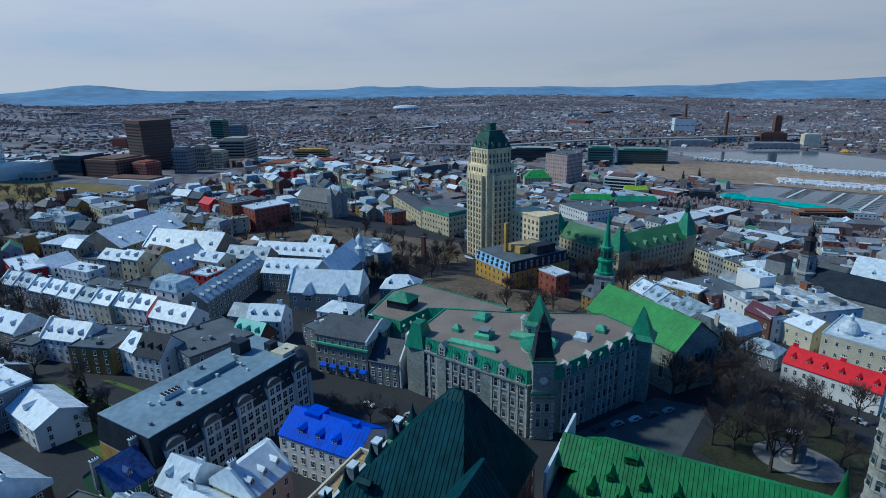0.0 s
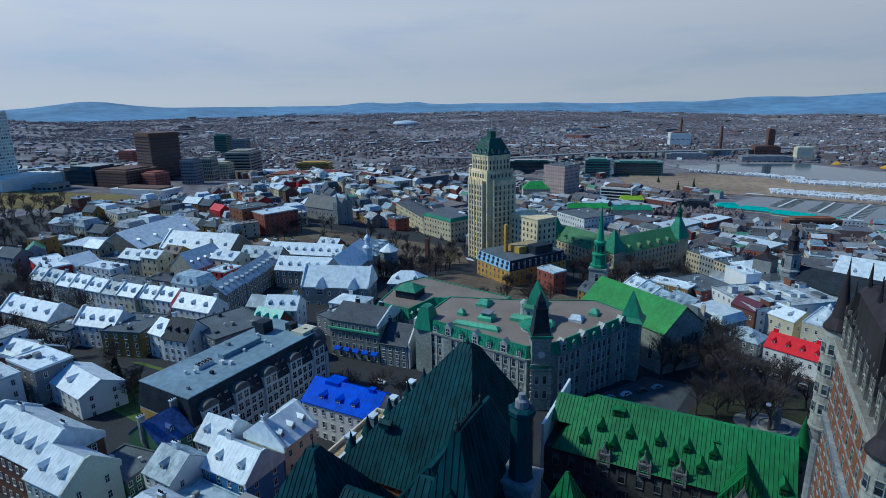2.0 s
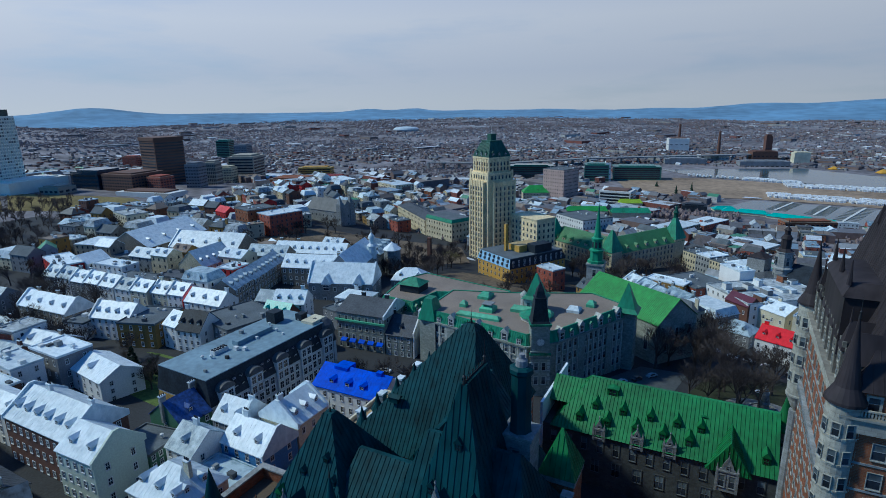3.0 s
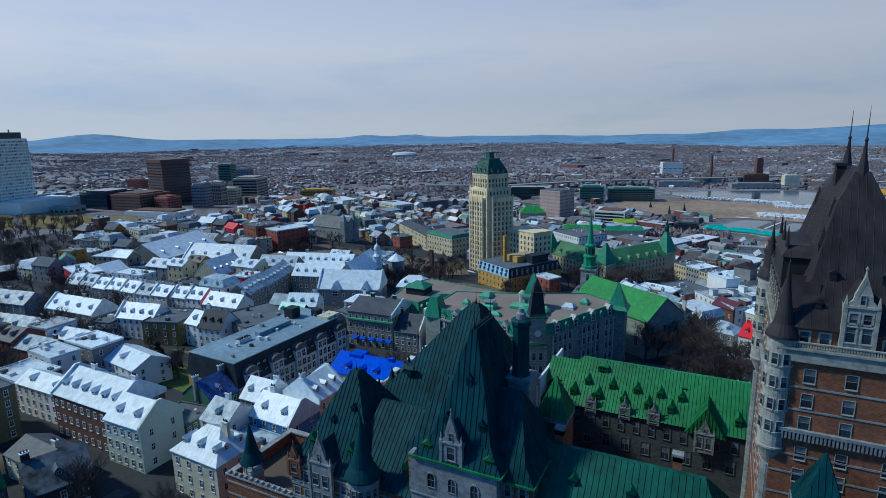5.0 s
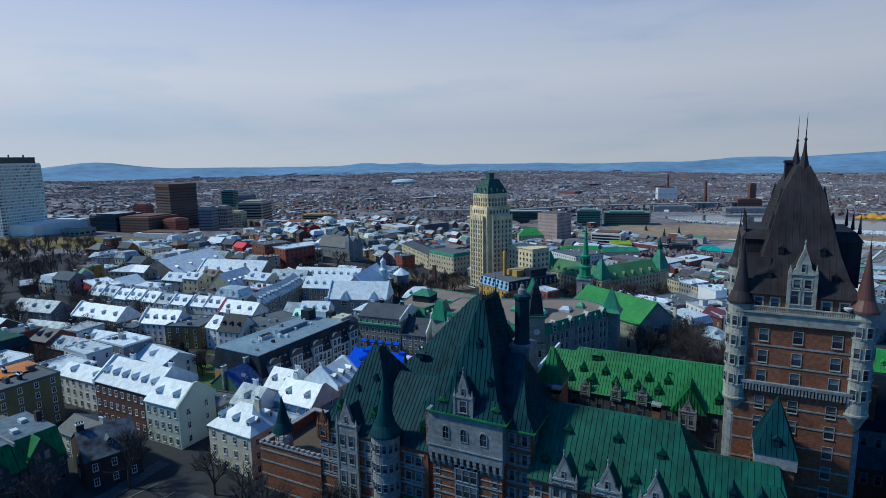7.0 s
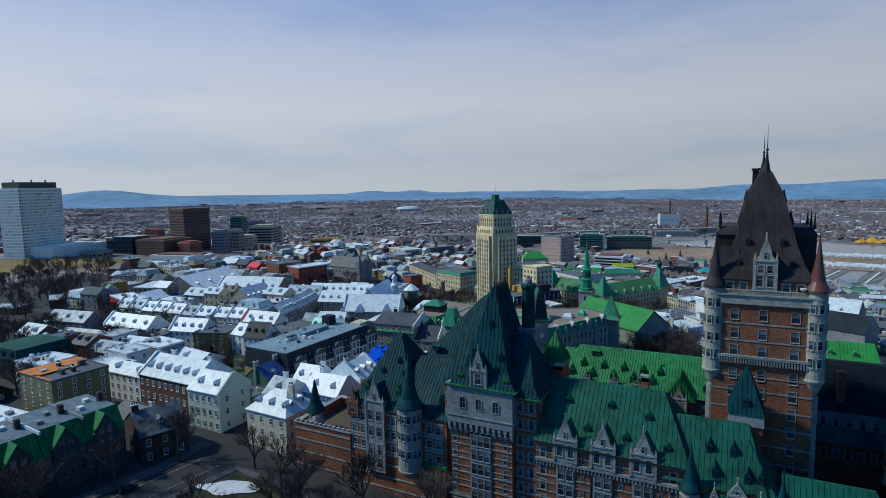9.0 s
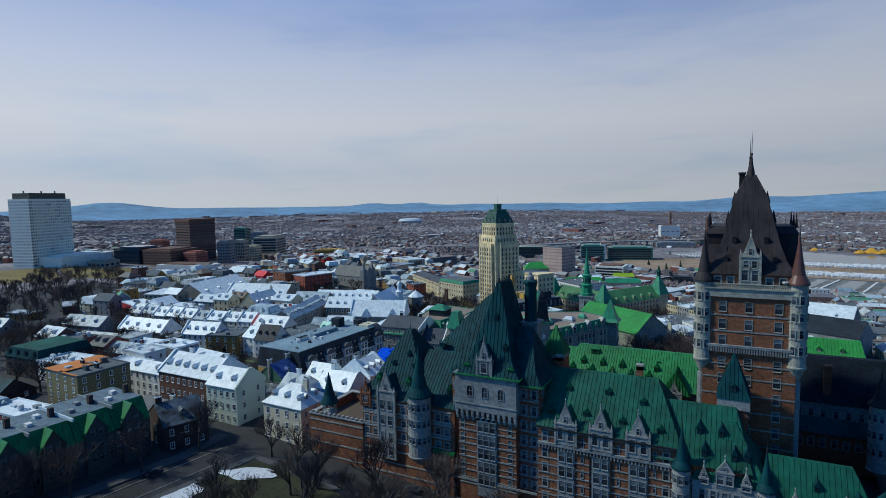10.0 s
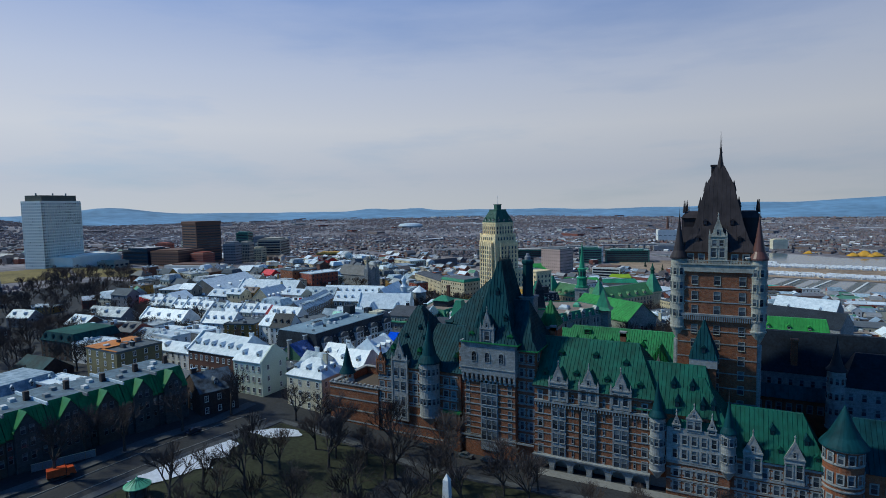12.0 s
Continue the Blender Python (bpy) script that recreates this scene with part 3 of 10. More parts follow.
    if side and math.hypot(*A) <= 330:
        windows(ob, (w, 0), (w, depth), zs, side, 1.0, wh, wst, wmat)
        windows(ob, (0, depth), (0, 0), zs, max(1, side - 1), 1.0, wh, wst, wmat)
    if dorm:
        for i in range(dorm):
            x = w * (i + 0.5) / dorm
            if roof == "mansard":
                dormer(ob, x, rise * 0.05, H + 0.5, 0, 1.3, min(1.7, rise * .6), rise * 0.3, roofm, roofm)
            else:
                f = 0.30
                dormer(ob, x, yr * f, H + rise * f - 0.1, 0, 1.4, 1.35, yr * 0.45, roofm, roofm)
    for i in range(dside):
        dormer(ob, w - depth * 0.12, depth * (i + 1) / (dside + 1), H + rise * 0.3, 90, 1.3, 1.3, 1.8, roofm, roofm)
    return ob

# ---- ground, water, hills ----
def axis(lim):
    a = [0.0]
    step = 14.0
    while a[-1] < lim:
        a.append(a[-1] + step)
        step *= 1.055 if a[-1] > 250 else 1.0
    return sorted([-v for v in a[1:]] + a)


bm = B()
xs, ys = axis(4950), axis(4950)
gv = [[bm.verts.new((x, y, ground_z(x, y))) for x in xs] for y in ys]
for j in range(len(ys) - 1):
    for i in range(len(xs) - 1):
        bm.faces.new((gv[j][i], gv[j][i + 1], gv[j + 1][i + 1], gv[j + 1][i]))
me = bpy.data.meshes.new("ground")
bm.to_mesh(me)
bm.free()
me.materials.append(ASPHALT)
# The plain's earth is lightened and blued, distance haze put into its colour.
me.materials.append(mat("hazed bare winter plain", (0.18, 0.165, 0.175), 0.95, 0, 0.6, 0.006, 0.06, 0.0))
for p in me.polygons:
    if p.center.z < -36 or math.hypot(p.center.x, p.center.y) > 560:
        p.material_index = 1
tagged(new("ground", me), "dark asphalt and bare earth of the town", "ground", kind="structure")


def sheet(name, pts, lift, m, label, category, sub=10, follow=True, z=None):
    """A patch that follows the ground, lifted a little above it."""
    bm = B()
    if follow:
        cx, cy = sum(p[0] for p in pts) / len(pts), sum(p[1] for p in pts) / len(pts)
        rings = []
        dense = []
        for (a, b), (c, d) in zip(pts, pts[1:] + pts[:1]):
            k = max(1, int(math.hypot(c - a, d - b) / sub))
            dense += [(a + (c - a) * i / k, b + (d - b) * i / k) for i in range(k)]
        nr = max(2, int(max(math.hypot(p[0] - cx, p[1] - cy) for p in dense) / sub))
        for r in range(1, nr + 1):
            f = r / nr
            rings.append([bm.verts.new((cx + (x - cx) * f, cy + (y - cy) * f, ground_z(cx + (x - cx) * f, cy + (y - cy) * f) + lift)) for x, y in dense])
        c0 = bm.verts.new((cx, cy, ground_z(cx, cy) + lift))
        n = len(dense)
        for i in range(n):
            bm.faces.new((c0, rings[0][i], rings[0][(i + 1) % n]))
            for p, q in zip(rings, rings[1:]):
                bm.faces.new((p[i], q[i], q[(i + 1) % n], p[(i + 1) % n]))
    else:
        bm.faces.new([bm.verts.new((x, y, z)) for x, y in pts])
    bmesh.ops.recalc_face_normals(bm, faces=bm.faces)
    me = bpy.data.meshes.new(name)
    bm.to_mesh(me)
    bm.free()
    me.materials.append(m)
    if sum(p.normal.z for p in me.polygons) < 0:
        me.flip_normals()
    return tagged(new(name, me), label, category, kind="structure")


def strip(name, line, width, lift, m, label, category):
    """A raised ribbon along a line on the ground, with side faces down to it."""
    pts = []
    for (x0, y0), (x1, y1) in zip(line, line[1:]):
        k = max(1, int(math.hypot(x1 - x0, y1 - y0) / 4))
        pts += [(x0 + (x1 - x0) * i / k, y0 + (y1 - y0) * i / k) for i in range(k)]
    pts.append(line[-1])
    bm, prev = B(), None
    for i, (x, y) in enumerate(pts):
        d = (Vector(pts[min(i + 1, len(pts) - 1)]) - Vector(pts[max(i - 1, 0)])).normalized()
        n = Vector((-d.y, d.x)) * width / 2
        e = [(x + n.x, y + n.y, -0.3), (x + n.x, y + n.y, lift), (x - n.x, y - n.y, lift), (x - n.x, y - n.y, -0.3)]
        cur = [bm.verts.new((p, q, ground_z(p, q) + h)) for p, q, h in e]
        if prev:
            for k in range(3):
                bm.faces.new((prev[k], prev[k + 1], cur[k + 1], cur[k]))
        prev = cur
    bmesh.ops.recalc_face_normals(bm, faces=bm.faces)
    me = bpy.data.meshes.new(name)
    bm.to_mesh(me)
    bm.free()
    me.materials.append(m)
    return tagged(new(name, me), label, category, kind="structure")


# Distance haze is put into the hills' blue base colour.
HILLS = mat("haze-blue wooded hills", (0.15, 0.275, 0.41), 0.95, 0.0, 0.25, 0.002, 0.012, 0.0)
bm = B()
N = 260
rows = []
for k, (r, hs) in enumerate(((3700, 0.0), (4150, 0.35), (4600, 1.0), (4900, 0.5))):
    row = []
    for i in range(N + 1):
        a = radians(-80 + 290 * i / N)
        u = math.degrees(a)
        top = float(np.interp(u, [79, 85, 93, 102, 115, 130, 142], [62, 30, 8, 8, 18, 24, 36]))
        for c, w, k_ in ((148.6, 3.4, 48), (153, 5, 10), (124.7, 1.7, 24), (120.4, 1.8, 22), (113.5, 2.5, 5), (106.8, 2.2, 9), (96.5, 2.0, 8), (88.8, 3.4, 20)):
            top += k_ * math.exp(-((u - c) / w) ** 2)
        top += 3.0 * noise.noise((u * 0.8, 3.1, 0.0)) + 1.5 * noise.noise((u * 2.6, 1.7, 0.4))
        foot = -52 + upland(r * math.cos(a), r * math.sin(a)) + (6 + 8 * noise.noise((u * 0.5, 4.4, r * 0.01)) if 0 < hs < 1 else 0)
        z = foot + max(4.0, top - foot) * hs
        row.append(bm.verts.new((r * math.cos(a), r * math.sin(a), z)))
    rows.append(row)
for p, q in zip(rows, rows[1:]):
    for i in range(N):
        bm.faces.new((p[i + 1], p[i], q[i], q[i + 1]))
me = bpy.data.meshes.new("backdrop")
bm.to_mesh(me)
bm.free()
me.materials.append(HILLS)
for p in me.polygons:
    p.use_smooth = True
if sum(p.normal.z for p in me.polygons) < 0:
    me.flip_normals()
tagged(new("backdrop", me), "wooded hills along the horizon, coloured haze blue", "hills", kind="structure")

# ---- the castle hotel ----
def stone_gable(parent, x0, x1, y, z0, z1, z2, m, wins=2, deep=5.0, roofm=None, name="gable_dormer", plain=False):
    """A stone dormer front flush with the wall: stepped gable, pinnacles, windows, roof running back."""
    bm = B()
    w, c = x1 - x0, (x0 + x1) / 2
    pts = [(x0, z0), (x1, z0), (x1, z1), (c + w * 0.44, z1), (c + w * 0.40, z1 + (z2 - z1) * 0.12), (c + w * 0.30, z1 + (z2 - z1) * 0.2), (c + w * .27, z1 + (z2 - z1) * .36), (c, z2)]
    if plain:
        pts = pts[:3] + [(c, z2)]
    pts += [(2 * c - a, b) for a, b in pts[2:-1]][::-1]
    f = [bm.verts.new((a, y, b)) for a, b in pts]
    g = [bm.verts.new((a, y + 0.6, b)) for a, b in pts]
    bm.faces.new(f)
    bm.faces.new(g[::-1])
    n = len(pts)
    for i in range(n):
        j = (i + 1) % n
        bm.faces.new((f[j], f[i], g[i], g[j]))
    for a in () if plain else (x0, x1):
        bx(bm, a - 0.25, a + 0.25, y - 0.15, y + 0.5, z0, z1 + 0.3)
        lathe(bm, a, y + 0.15, [(0.3, z1 + 0.3), (0.0, z1 + 1.7)], 4, math.pi / 4)
    lathe(bm, c, y + 0.3, [(0.22, z2 - 0.3), (0.1, z2 + 0.5), (0.2, z2 + 0.8), (0, z2 + 1.3)], 6)
    bx(bm, x0 - 0.1, x1 + 0.1, y - 0.2, y, z1 - 0.2, z1 + 0.12)
    for s_ in (-1, 1):
        poly(bm, [(c, y - 0.14, z2 + 0.1), (c, y - 0.14, z2 - 0.3), (c + s_ * w * (0.52 if plain else 0.27), y - 0.14, (z1 if plain else z1 + (z2 - z1) * .36) - 0.3), (c + s_ * w * (0.52 if plain else 0.27), y - 0.14, (z1 if plain else z1 + (z2 - z1) * .36) + 0.1)][::s_])
    bx(bm, x0, x1, y + 0.6, y + deep * 0.5, z0, z1)
    bmesh.ops.recalc_face_normals(bm, faces=bm.faces)
    ob = part(name, bm, m, parent, world=True)
    if roofm:
        bm = B()
        h = z1 + (z2 - z1) * 0.7
        a, b, d = (x0 - 0.1, y + 0.5, z1), (x1 + 0.1, y + 0.5, z1), (c, y + .5, h)
        a2, b2, d2 = (x0 - .1, y + deep, z1), (x1 + .1, y + deep, z1), (c, y + deep, h)
        for q in ((a, b, d), (b2, a2, d2), (a, d, d2, a2), (d, b, b2, d2), (a, a2, b2, b)):
            poly(bm, q)
        part("dormer_roof", bm, roofm, ob, world=True)
    windows(ob, (x0, y), (x1, y), [z0 + (z1 - z0) * 0.25], wins, 1.35 if wins == 1 else 1.15, (z1 - z0) * 0.55 if z1 - z0 < 6 else 2.6, "stone", (m, GLASS, GREYFRAME), world=True)
    windows(ob, (c - 0.6, y), (c + .6, y), [z1 + 0.35], 1, 0.6, (z2 - z1) * 0.28, "bare", (m, GLASS, GREYFRAME), world=True)
    return ob


def arcade(parent, x0, x1, y, z0, z1, n, m, deep=1.2):
    bm = B()
    w = (x1 - x0) / n
    for k in range(n):
        a, b = x0 + k * w, x0 + (k + 1) * w
        r = w * 0.36
        c, zs = (a + b) / 2, z1 - 0.6 - r
        arc = [(c + r * math.cos(t), zs + r * math.sin(t)) for t in [math.pi * i / 10 for i in range(11)]]
        left = [(a, z0), (c - r, z0)] + arc[::-1][:6] + [(c, z1), (a, z1)]
        right = [(c + r, z0), (b, z0), (b, z1), (c, z1)] + arc[:6][::-1]
        for pts in (left, right):
            f = [bm.verts.new((u, y, v)) for u, v in pts]
            g = [bm.verts.new((u, y + deep, v)) for u, v in pts]
            bm.faces.new(f)
            bm.faces.new(g[::-1])
            for i in range(len(pts)):
                j = (i + 1) % len(pts)
                bm.faces.new((f[j], f[i], g[i], g[j]))
    bx(bm, x0 - 0.2, x1 + 0.2, y - 0.5, y + deep, z1, z1 + 0.35)
    bmesh.ops.recalc_face_normals(bm, faces=bm.faces)
    return part("arcade", bm, m, parent, "grey stone arcade", world=True)


def roof_part(parent, tiers, m, step=0.95, name="roof", crest=None, seam=True):
    """Stacked hipped tiers: (lower rectangle, upper rectangle, z0, z1)."""
    bm, sl = B(), []
    for lo, hi, z0, z1 in tiers:
        sl += frustum(bm, lo, hi, z0, z1)
    ob = part(name, bm, m, parent, world=True)
    if seam:
        bm = seams(B(), sl, step, 0.10, 0.05 if m is BROWNCOPPER else (0.13 if m is HOTELCOPPER else 0.10))
        if len(bm.verts):
            part("seams", bm, m, ob, world=True, kind="stuff")
    if crest:
        bm = B()
        (xa, ya), (xb, yb), z = crest
        n = max(2, int(math.hypot(xb - xa, yb - ya) / 0.5))
        for i in range(n + 1):
            x, y = xa + (xb - xa) * i / n, ya + (yb - ya) * i / n
            bx(bm, x - 0.05, x + .05, y - .05, y + .05, z - 0.2, z + (0.9 if i % 2 else 0.6))
        bx(bm, min(xa, xb) - .06, max(xa, xb) + .06, min(ya, yb) - .06, max(ya, yb) + .06, z - 0.15, z + 0.2)
        part("cresting", bm, IRON, ob, "black iron roof cresting", world=True)
    return ob


def finial(parent, x, y, z0, z1, r=0.35, m=None):
    bm = lathe(B(), x, y, [(r, z0), (r * 0.5, z0 + (z1 - z0) * 0.25), (r * 0.9, z0 + (z1 - z0) * .28), (r * 0.3, z0 + (z1 - z0) * .34), (r * .18, z0 + (z1 - z0) * .7), (0, z1)], 8)
    return part("finial", bm, m or IRON, parent, world=True)


def cone_turret(parent, x, y, r, zb, ze, zt, m, roofm, rows=(), nwin=6, corbel=2.5, over=0.35, a0=-math.pi, bandm=None):
    """A round corner turret: corbelled foot, drum with windows, conical roof with a finial."""
    prof = [(0.15, zb - corbel), (r * 0.55, zb - corbel * 0.55), (r * 0.6, zb - corbel * 0.5), (r * 0.85, zb - corbel * 0.2), (r * 1.08, zb), (r * 1.08, zb + 0.3), (r, zb + 0.35), (r, ze)] if corbel else [(r, zb), (r, ze)]
    drum = part("turret", lathe(B(), x, y, prof, 20), m, parent, world=True, smooth=False)
    for z in rows:
        part("band", lathe(B(), x, y, [(r + 0.1, z - 0.45), (r + 0.12, z - 0.15)], 20), bandm or m, drum, world=True)
    for z in rows:
        for k in range(nwin):
            a = a0 + math.pi * (k + 0.5) / nwin
            t = Vector((-math.sin(a), math.cos(a))) * 0.5
            cx, cy = x + r * math.cos(a), y + r * math.sin(a)
            windows(drum, (cx - t.x, cy - t.y), (cx + t.x, cy + t.y), [z], 1, 0.85, 1.7, "bare", (m, GLASS, GREYFRAME), world=True)
    bm = lathe(B(), x, y, [(r + over, ze - 0.1), (r + over * 0.9, ze + 0.25), (r * 0.72, ze + (zt - ze) * 0.18), (r * 0.42, ze + (zt - ze) * 0.48), (r * 0.18, ze + (zt - ze) * .78), (0.06, zt)], 20)
    cone = part("cone_roof", bm, roofm, parent, world=True)
    finial(cone, x, y, zt - 0.4, zt + 2.6, 0.16)
    return drum


GB = -7.0
TOWERSTONE = masonry("weathered buff limestone", (0.40, 0.39, 0.33), (0.33, 0.325, 0.28), (0.22, 0.21, 0.18), 1.2, 0.5)
SOOTSTONE = masonry("soot-grey limestone", (0.20, 0.19, 0.16), (0.15, 0.145, 0.125), (0.11, 0.105, 0.09), 1.2, 0.5)
# tower
tower = thing("hotel_tower", 33, 68, GB, 0, "brick castle tower with stone turrets and steep dark copper roof", "tower")
TX0, TX1, TY0, TY1 = 24.0, 42.0, 49.0, 88.0
part("wall", bx(B(), TX0, TX1, TY0, TY1, GB, 45.4), BRICK, tower, "orange brick wall with stone bands", world=True)
bm = B()
bx(bm, TX0 - 0.45, TX1 + .45, TY0 - 0.45, TY1 + .45, 45.4, 47.2)
bx(bm, TX0 - 0.7, TX1 + .7, TY0 - 0.7, TY1 + .7, 47.2, 47.5)
part("cornice", bm, TOWERSTONE, tower, "pale stone top band", world=True)
bm = B()
for p, q, n in (((TX0, TY0), (TX1, TY0), 36), ((TX0, TY1), (TX0, TY0), 70), ((TX1, TY0), (TX1, TY1), 70)):
    d = Vector((q[0] - p[0], q[1] - p[1]))
    o = Vector((d.y, -d.x)).normalized()
    for i in range(n):
        c = Vector(p) + d * (i + 0.5) / n
        t = d.normalized() * 0.14
        prism(bm, [tuple(c - t + o * 0.55), tuple(c + t + o * .55), tuple(c + t), tuple(c - t)], 33.0, 34.2)
    bands(bm, p, q, (34.2,), 0.5, 0.6)
    bands(bm, p, q, (8.6, 12.3, 16.0, 19.7, 23.4, 27.1, 30.2, 37.6, 41.2), 0.28, 0.1)
bmesh.ops.recalc_face_normals(bm, faces=bm.faces)
part("corbel_table", bm, STONE, tower, "grey stone corbels and string courses", world=True)
ZT = [38.3, 34.7, 29.7, 26.0, 22.3, 18.6, 14.9, 11.2, 7.5, 3.8, 0.1]
bmw = (TOWERSTONE, GLASS, GREYFRAME)
for x in (27.9, 33.0, 38.6):
    windows(tower, (x - 1, TY0), (x + 1, TY0), [42.2] + ZT, 1, 1.45, 2.1, "bare", bmw, world=True)
windows(tower, (TX0, TY1 - 2), (TX0, TY0 + 2), [42.2] + ZT[:7], 9, 1.2, 2.0, "bare", bmw, world=True)
windows(tower, (TX1, TY0 + 2), (TX1, TY1 - 2), [42.2] + ZT[:7], 7, 1.2, 2.0, "bare", bmw, world=True)
for x, y, z in ((24.0, 50.2, 0), (42.0, 50.2, 1), (24.0, 87.0, 0), (42.0, 87.0, 1)):
    cone_turret(tower, x, y, 1.9, 30.8, 48.7, 59.5, TOWERSTONE, REDCOPPER if z else BROWNCOPPER, (44.6, 41.0, 37.4, 33.8), 4, 4.0, 0.35, -math.pi)
    bm = lathe(B(), x, y, [(1.05, GB), (1.05, 27.6)], 10)
    part("corner_shaft", bm, STONE, tower, world=True)
# attic storey and roof
part("attic", bx(B(), TX0 + 0.9, TX1 - .9, TY0 + .9, TY1 - .9, 47.4, 50.4), BRICK, tower, world=True)
windows(tower, (TX0 + 1.5, TY0 + .9), (TX1 - 1.5, TY0 + .9), [48.0], 6, 1.2, 1.7, "stone", bmw, world=True, skip=(2, 3))
bm = B()
for i in range(46):
    x = TX0 + 1.6 + (TX1 - TX0 - 3.2) * i / 45
    bx(bm, x - 0.09, x + .09, TY0 - 0.1, TY0 + .1, 47.5, 48.2)
bx(bm, TX0 + 1.5, TX1 - 1.5, TY0 - .16, TY0 + .16, 48.2, 48.38)
part("balustrade", bm, TOWERSTONE, tower, world=True)
T_RINGS = [((24.3, 41.7, 49.3, 87.7), 50.4), ((26.0, 40.0, 51.6, 85.4), 53.2), ((27.3, 38.7, 53.6, 83.4), 57.0), ((28.5, 37.5, 55.8, 81.2), 62.0), ((29.7, 36.3, 58.2, 78.8), 67.2), ((32.0, 34.0, 61.0, 76.0), 72.2)]
troof = roof_part(tower, [(p[0], q[0], p[1], q[1]) for p, q in zip(T_RINGS, T_RINGS[1:])], BROWNCOPPER, 1.0)
tagged(troof, "dark brown copper roof with standing seams")
for y in (61.6, 75.6):
    part("spire_base", lathe(B(), 33, y, [(1.3, 70.4), (0.75, 72.6), (0.36, 74.6), (0.3, 75.0)], 8), BROWNCOPPER, tower, world=True)
    finial(tower, 33, y, 74.8, 82.3, 0.32, BROWNCOPPER)
for x0, x1 in ((23.9, 29.6), (36.4, 42.6)):
    bm = B()
    bx(bm, x0, x1, 60, 76, 50.4, 58.6)
    frustum(bm, (x0 - .3, x1 + .3, 59.6, 76.4), (x0 + .8, x1 - .8, 61.4, 74.6), 58.6, 60.3)
    for y in (61, 67.5, 74):
        lathe(bm, x0 + .4 if x0 < 33 else x1 - .4, y, [(0.35, 60.0), (0.2, 61.6), (0.05, 63.4)], 6)
    part("side_roof", bm, BROWNCOPPER, tower, world=True)
bm = bx(B(), 30.6, 31.9, 68, 70.4, 64, 72.6)
bx(bm, 30.4, 32.1, 67.8, 70.6, 72.6, 73.1)
part("chimney", bm, BROWNCOPPER, tower, world=True)
for x, y, z in ((29.7, 60, 64.5), (36.3, 60, 64.5), (28.5, 57.4, 60.2), (37.5, 57.4, 60.2), (29.7, 77, 64.5), (36.3, 77, 64.5)):
    bm = bx(B(), x - .5, x + .5, y - .5, y + .5, z - 2.5, z + 1.2)
    frustum(bm, (x - .65, x + .65, y - .65, y + .65), (x - .03, x + .03, y - .03, y + .03), z + 1.2, z + 4.0)
    part("roof_pinnacle", bm, BROWNCOPPER, tower, world=True)
stone_gable(tower, 31.1, 34.9, TY0 + 0.2, 47.4, 54.4, 59.0, TOWERSTONE, 2, 9, BROWNCOPPER, "stone_dormer")
windows(tower, (31.4, TY0 + 0.2), (34.6, TY0 + .2), [51.6], 2, 1.0, 1.8, "stone", bmw, world=True)
for k in range(8):
    y = TY0 + 4.0 + k * 4.2
    bm = B()
    bx(bm, TX0 - 0.05, TX0 + 2.5, y - 0.95, y + .95, 47.4, 52.6)
    bx(bm, TX0 - 0.15, TX0 + .3, y - 1.15, y - .8, 50, 53.8)
    bx(bm, TX0 - 0.15, TX0 + .3, y + .8, y + 1.15, 50, 53.8)
    d = part("stone_dormer", bm, SOOTSTONE, tower, "soot-grey stone dormer", world=True)
    bm = B()
    frustum(bm, (TX0 - .3, TX0 + 4.4, y - 1.3, y + 1.3), (TX0 + .5, TX0 + 4.4, y - .05, y + .05), 52.6, 56.4)
    lathe(bm, TX0 + .5, y, [(0.16, 56.2), (0.05, 58.2)], 6)
    part("dormer_roof", bm, BROWNCOPPER, d, "brown copper dormer roof", world=True)
    windows(d, (TX0 - .05, y + .7), (TX0 - .05, y - .7), [48.6, 50.7], 1, 0.8, 1.4, "bare", (TOWERSTONE, GLASS, GREYFRAME), world=True)
for x, z in ((28.2, 53.0), (37.8, 53.0), (29.9, 57.2), (36.1, 57.2)):
    dormer(tower, x, TY0 + 2.3 + (z - 53.0) * 0.5, z, 0, 0.9, 0.9, 1.5, BROWNCOPPER, BROWNCOPPER, world=True)
part("satellite_dish", lathe(B(), 39.6, TY0 + 0.1, [(0.05, 48.6), (0.5, 48.8), (0.62, 49.1), (0.62, 49.2)], 14), FRAME, tower, "white satellite dish", world=True)

# pyramid-roofed stair turret before the tower
stair = thing("stair_pavilion", 30.4, 44, GB, 0, "brick stair block with a steep blue-green copper pyramid roof", "building")
part("wall", bx(B(), 27.6, 33.2, 41, 48.9, GB, 25.0), BRICK, stair, world=True)
part("cornice", bx(B(), 27.3, 33.5, 40.7, 48.9, 22.9, 25.0), PALESTONE, stair, world=True)
roof_part(stair, [((27.2, 33.6, 40.6, 48.8), (30.3, 30.5, 44.4, 44.6), 25.0, 34.0)], DARKCOPPER, 0.8)
dormer(stair, 30.4, 41.2, 26.4, 0, 1.1, 1.4, 1.6, DARKCOPPER, DARKCOPPER, world=True)

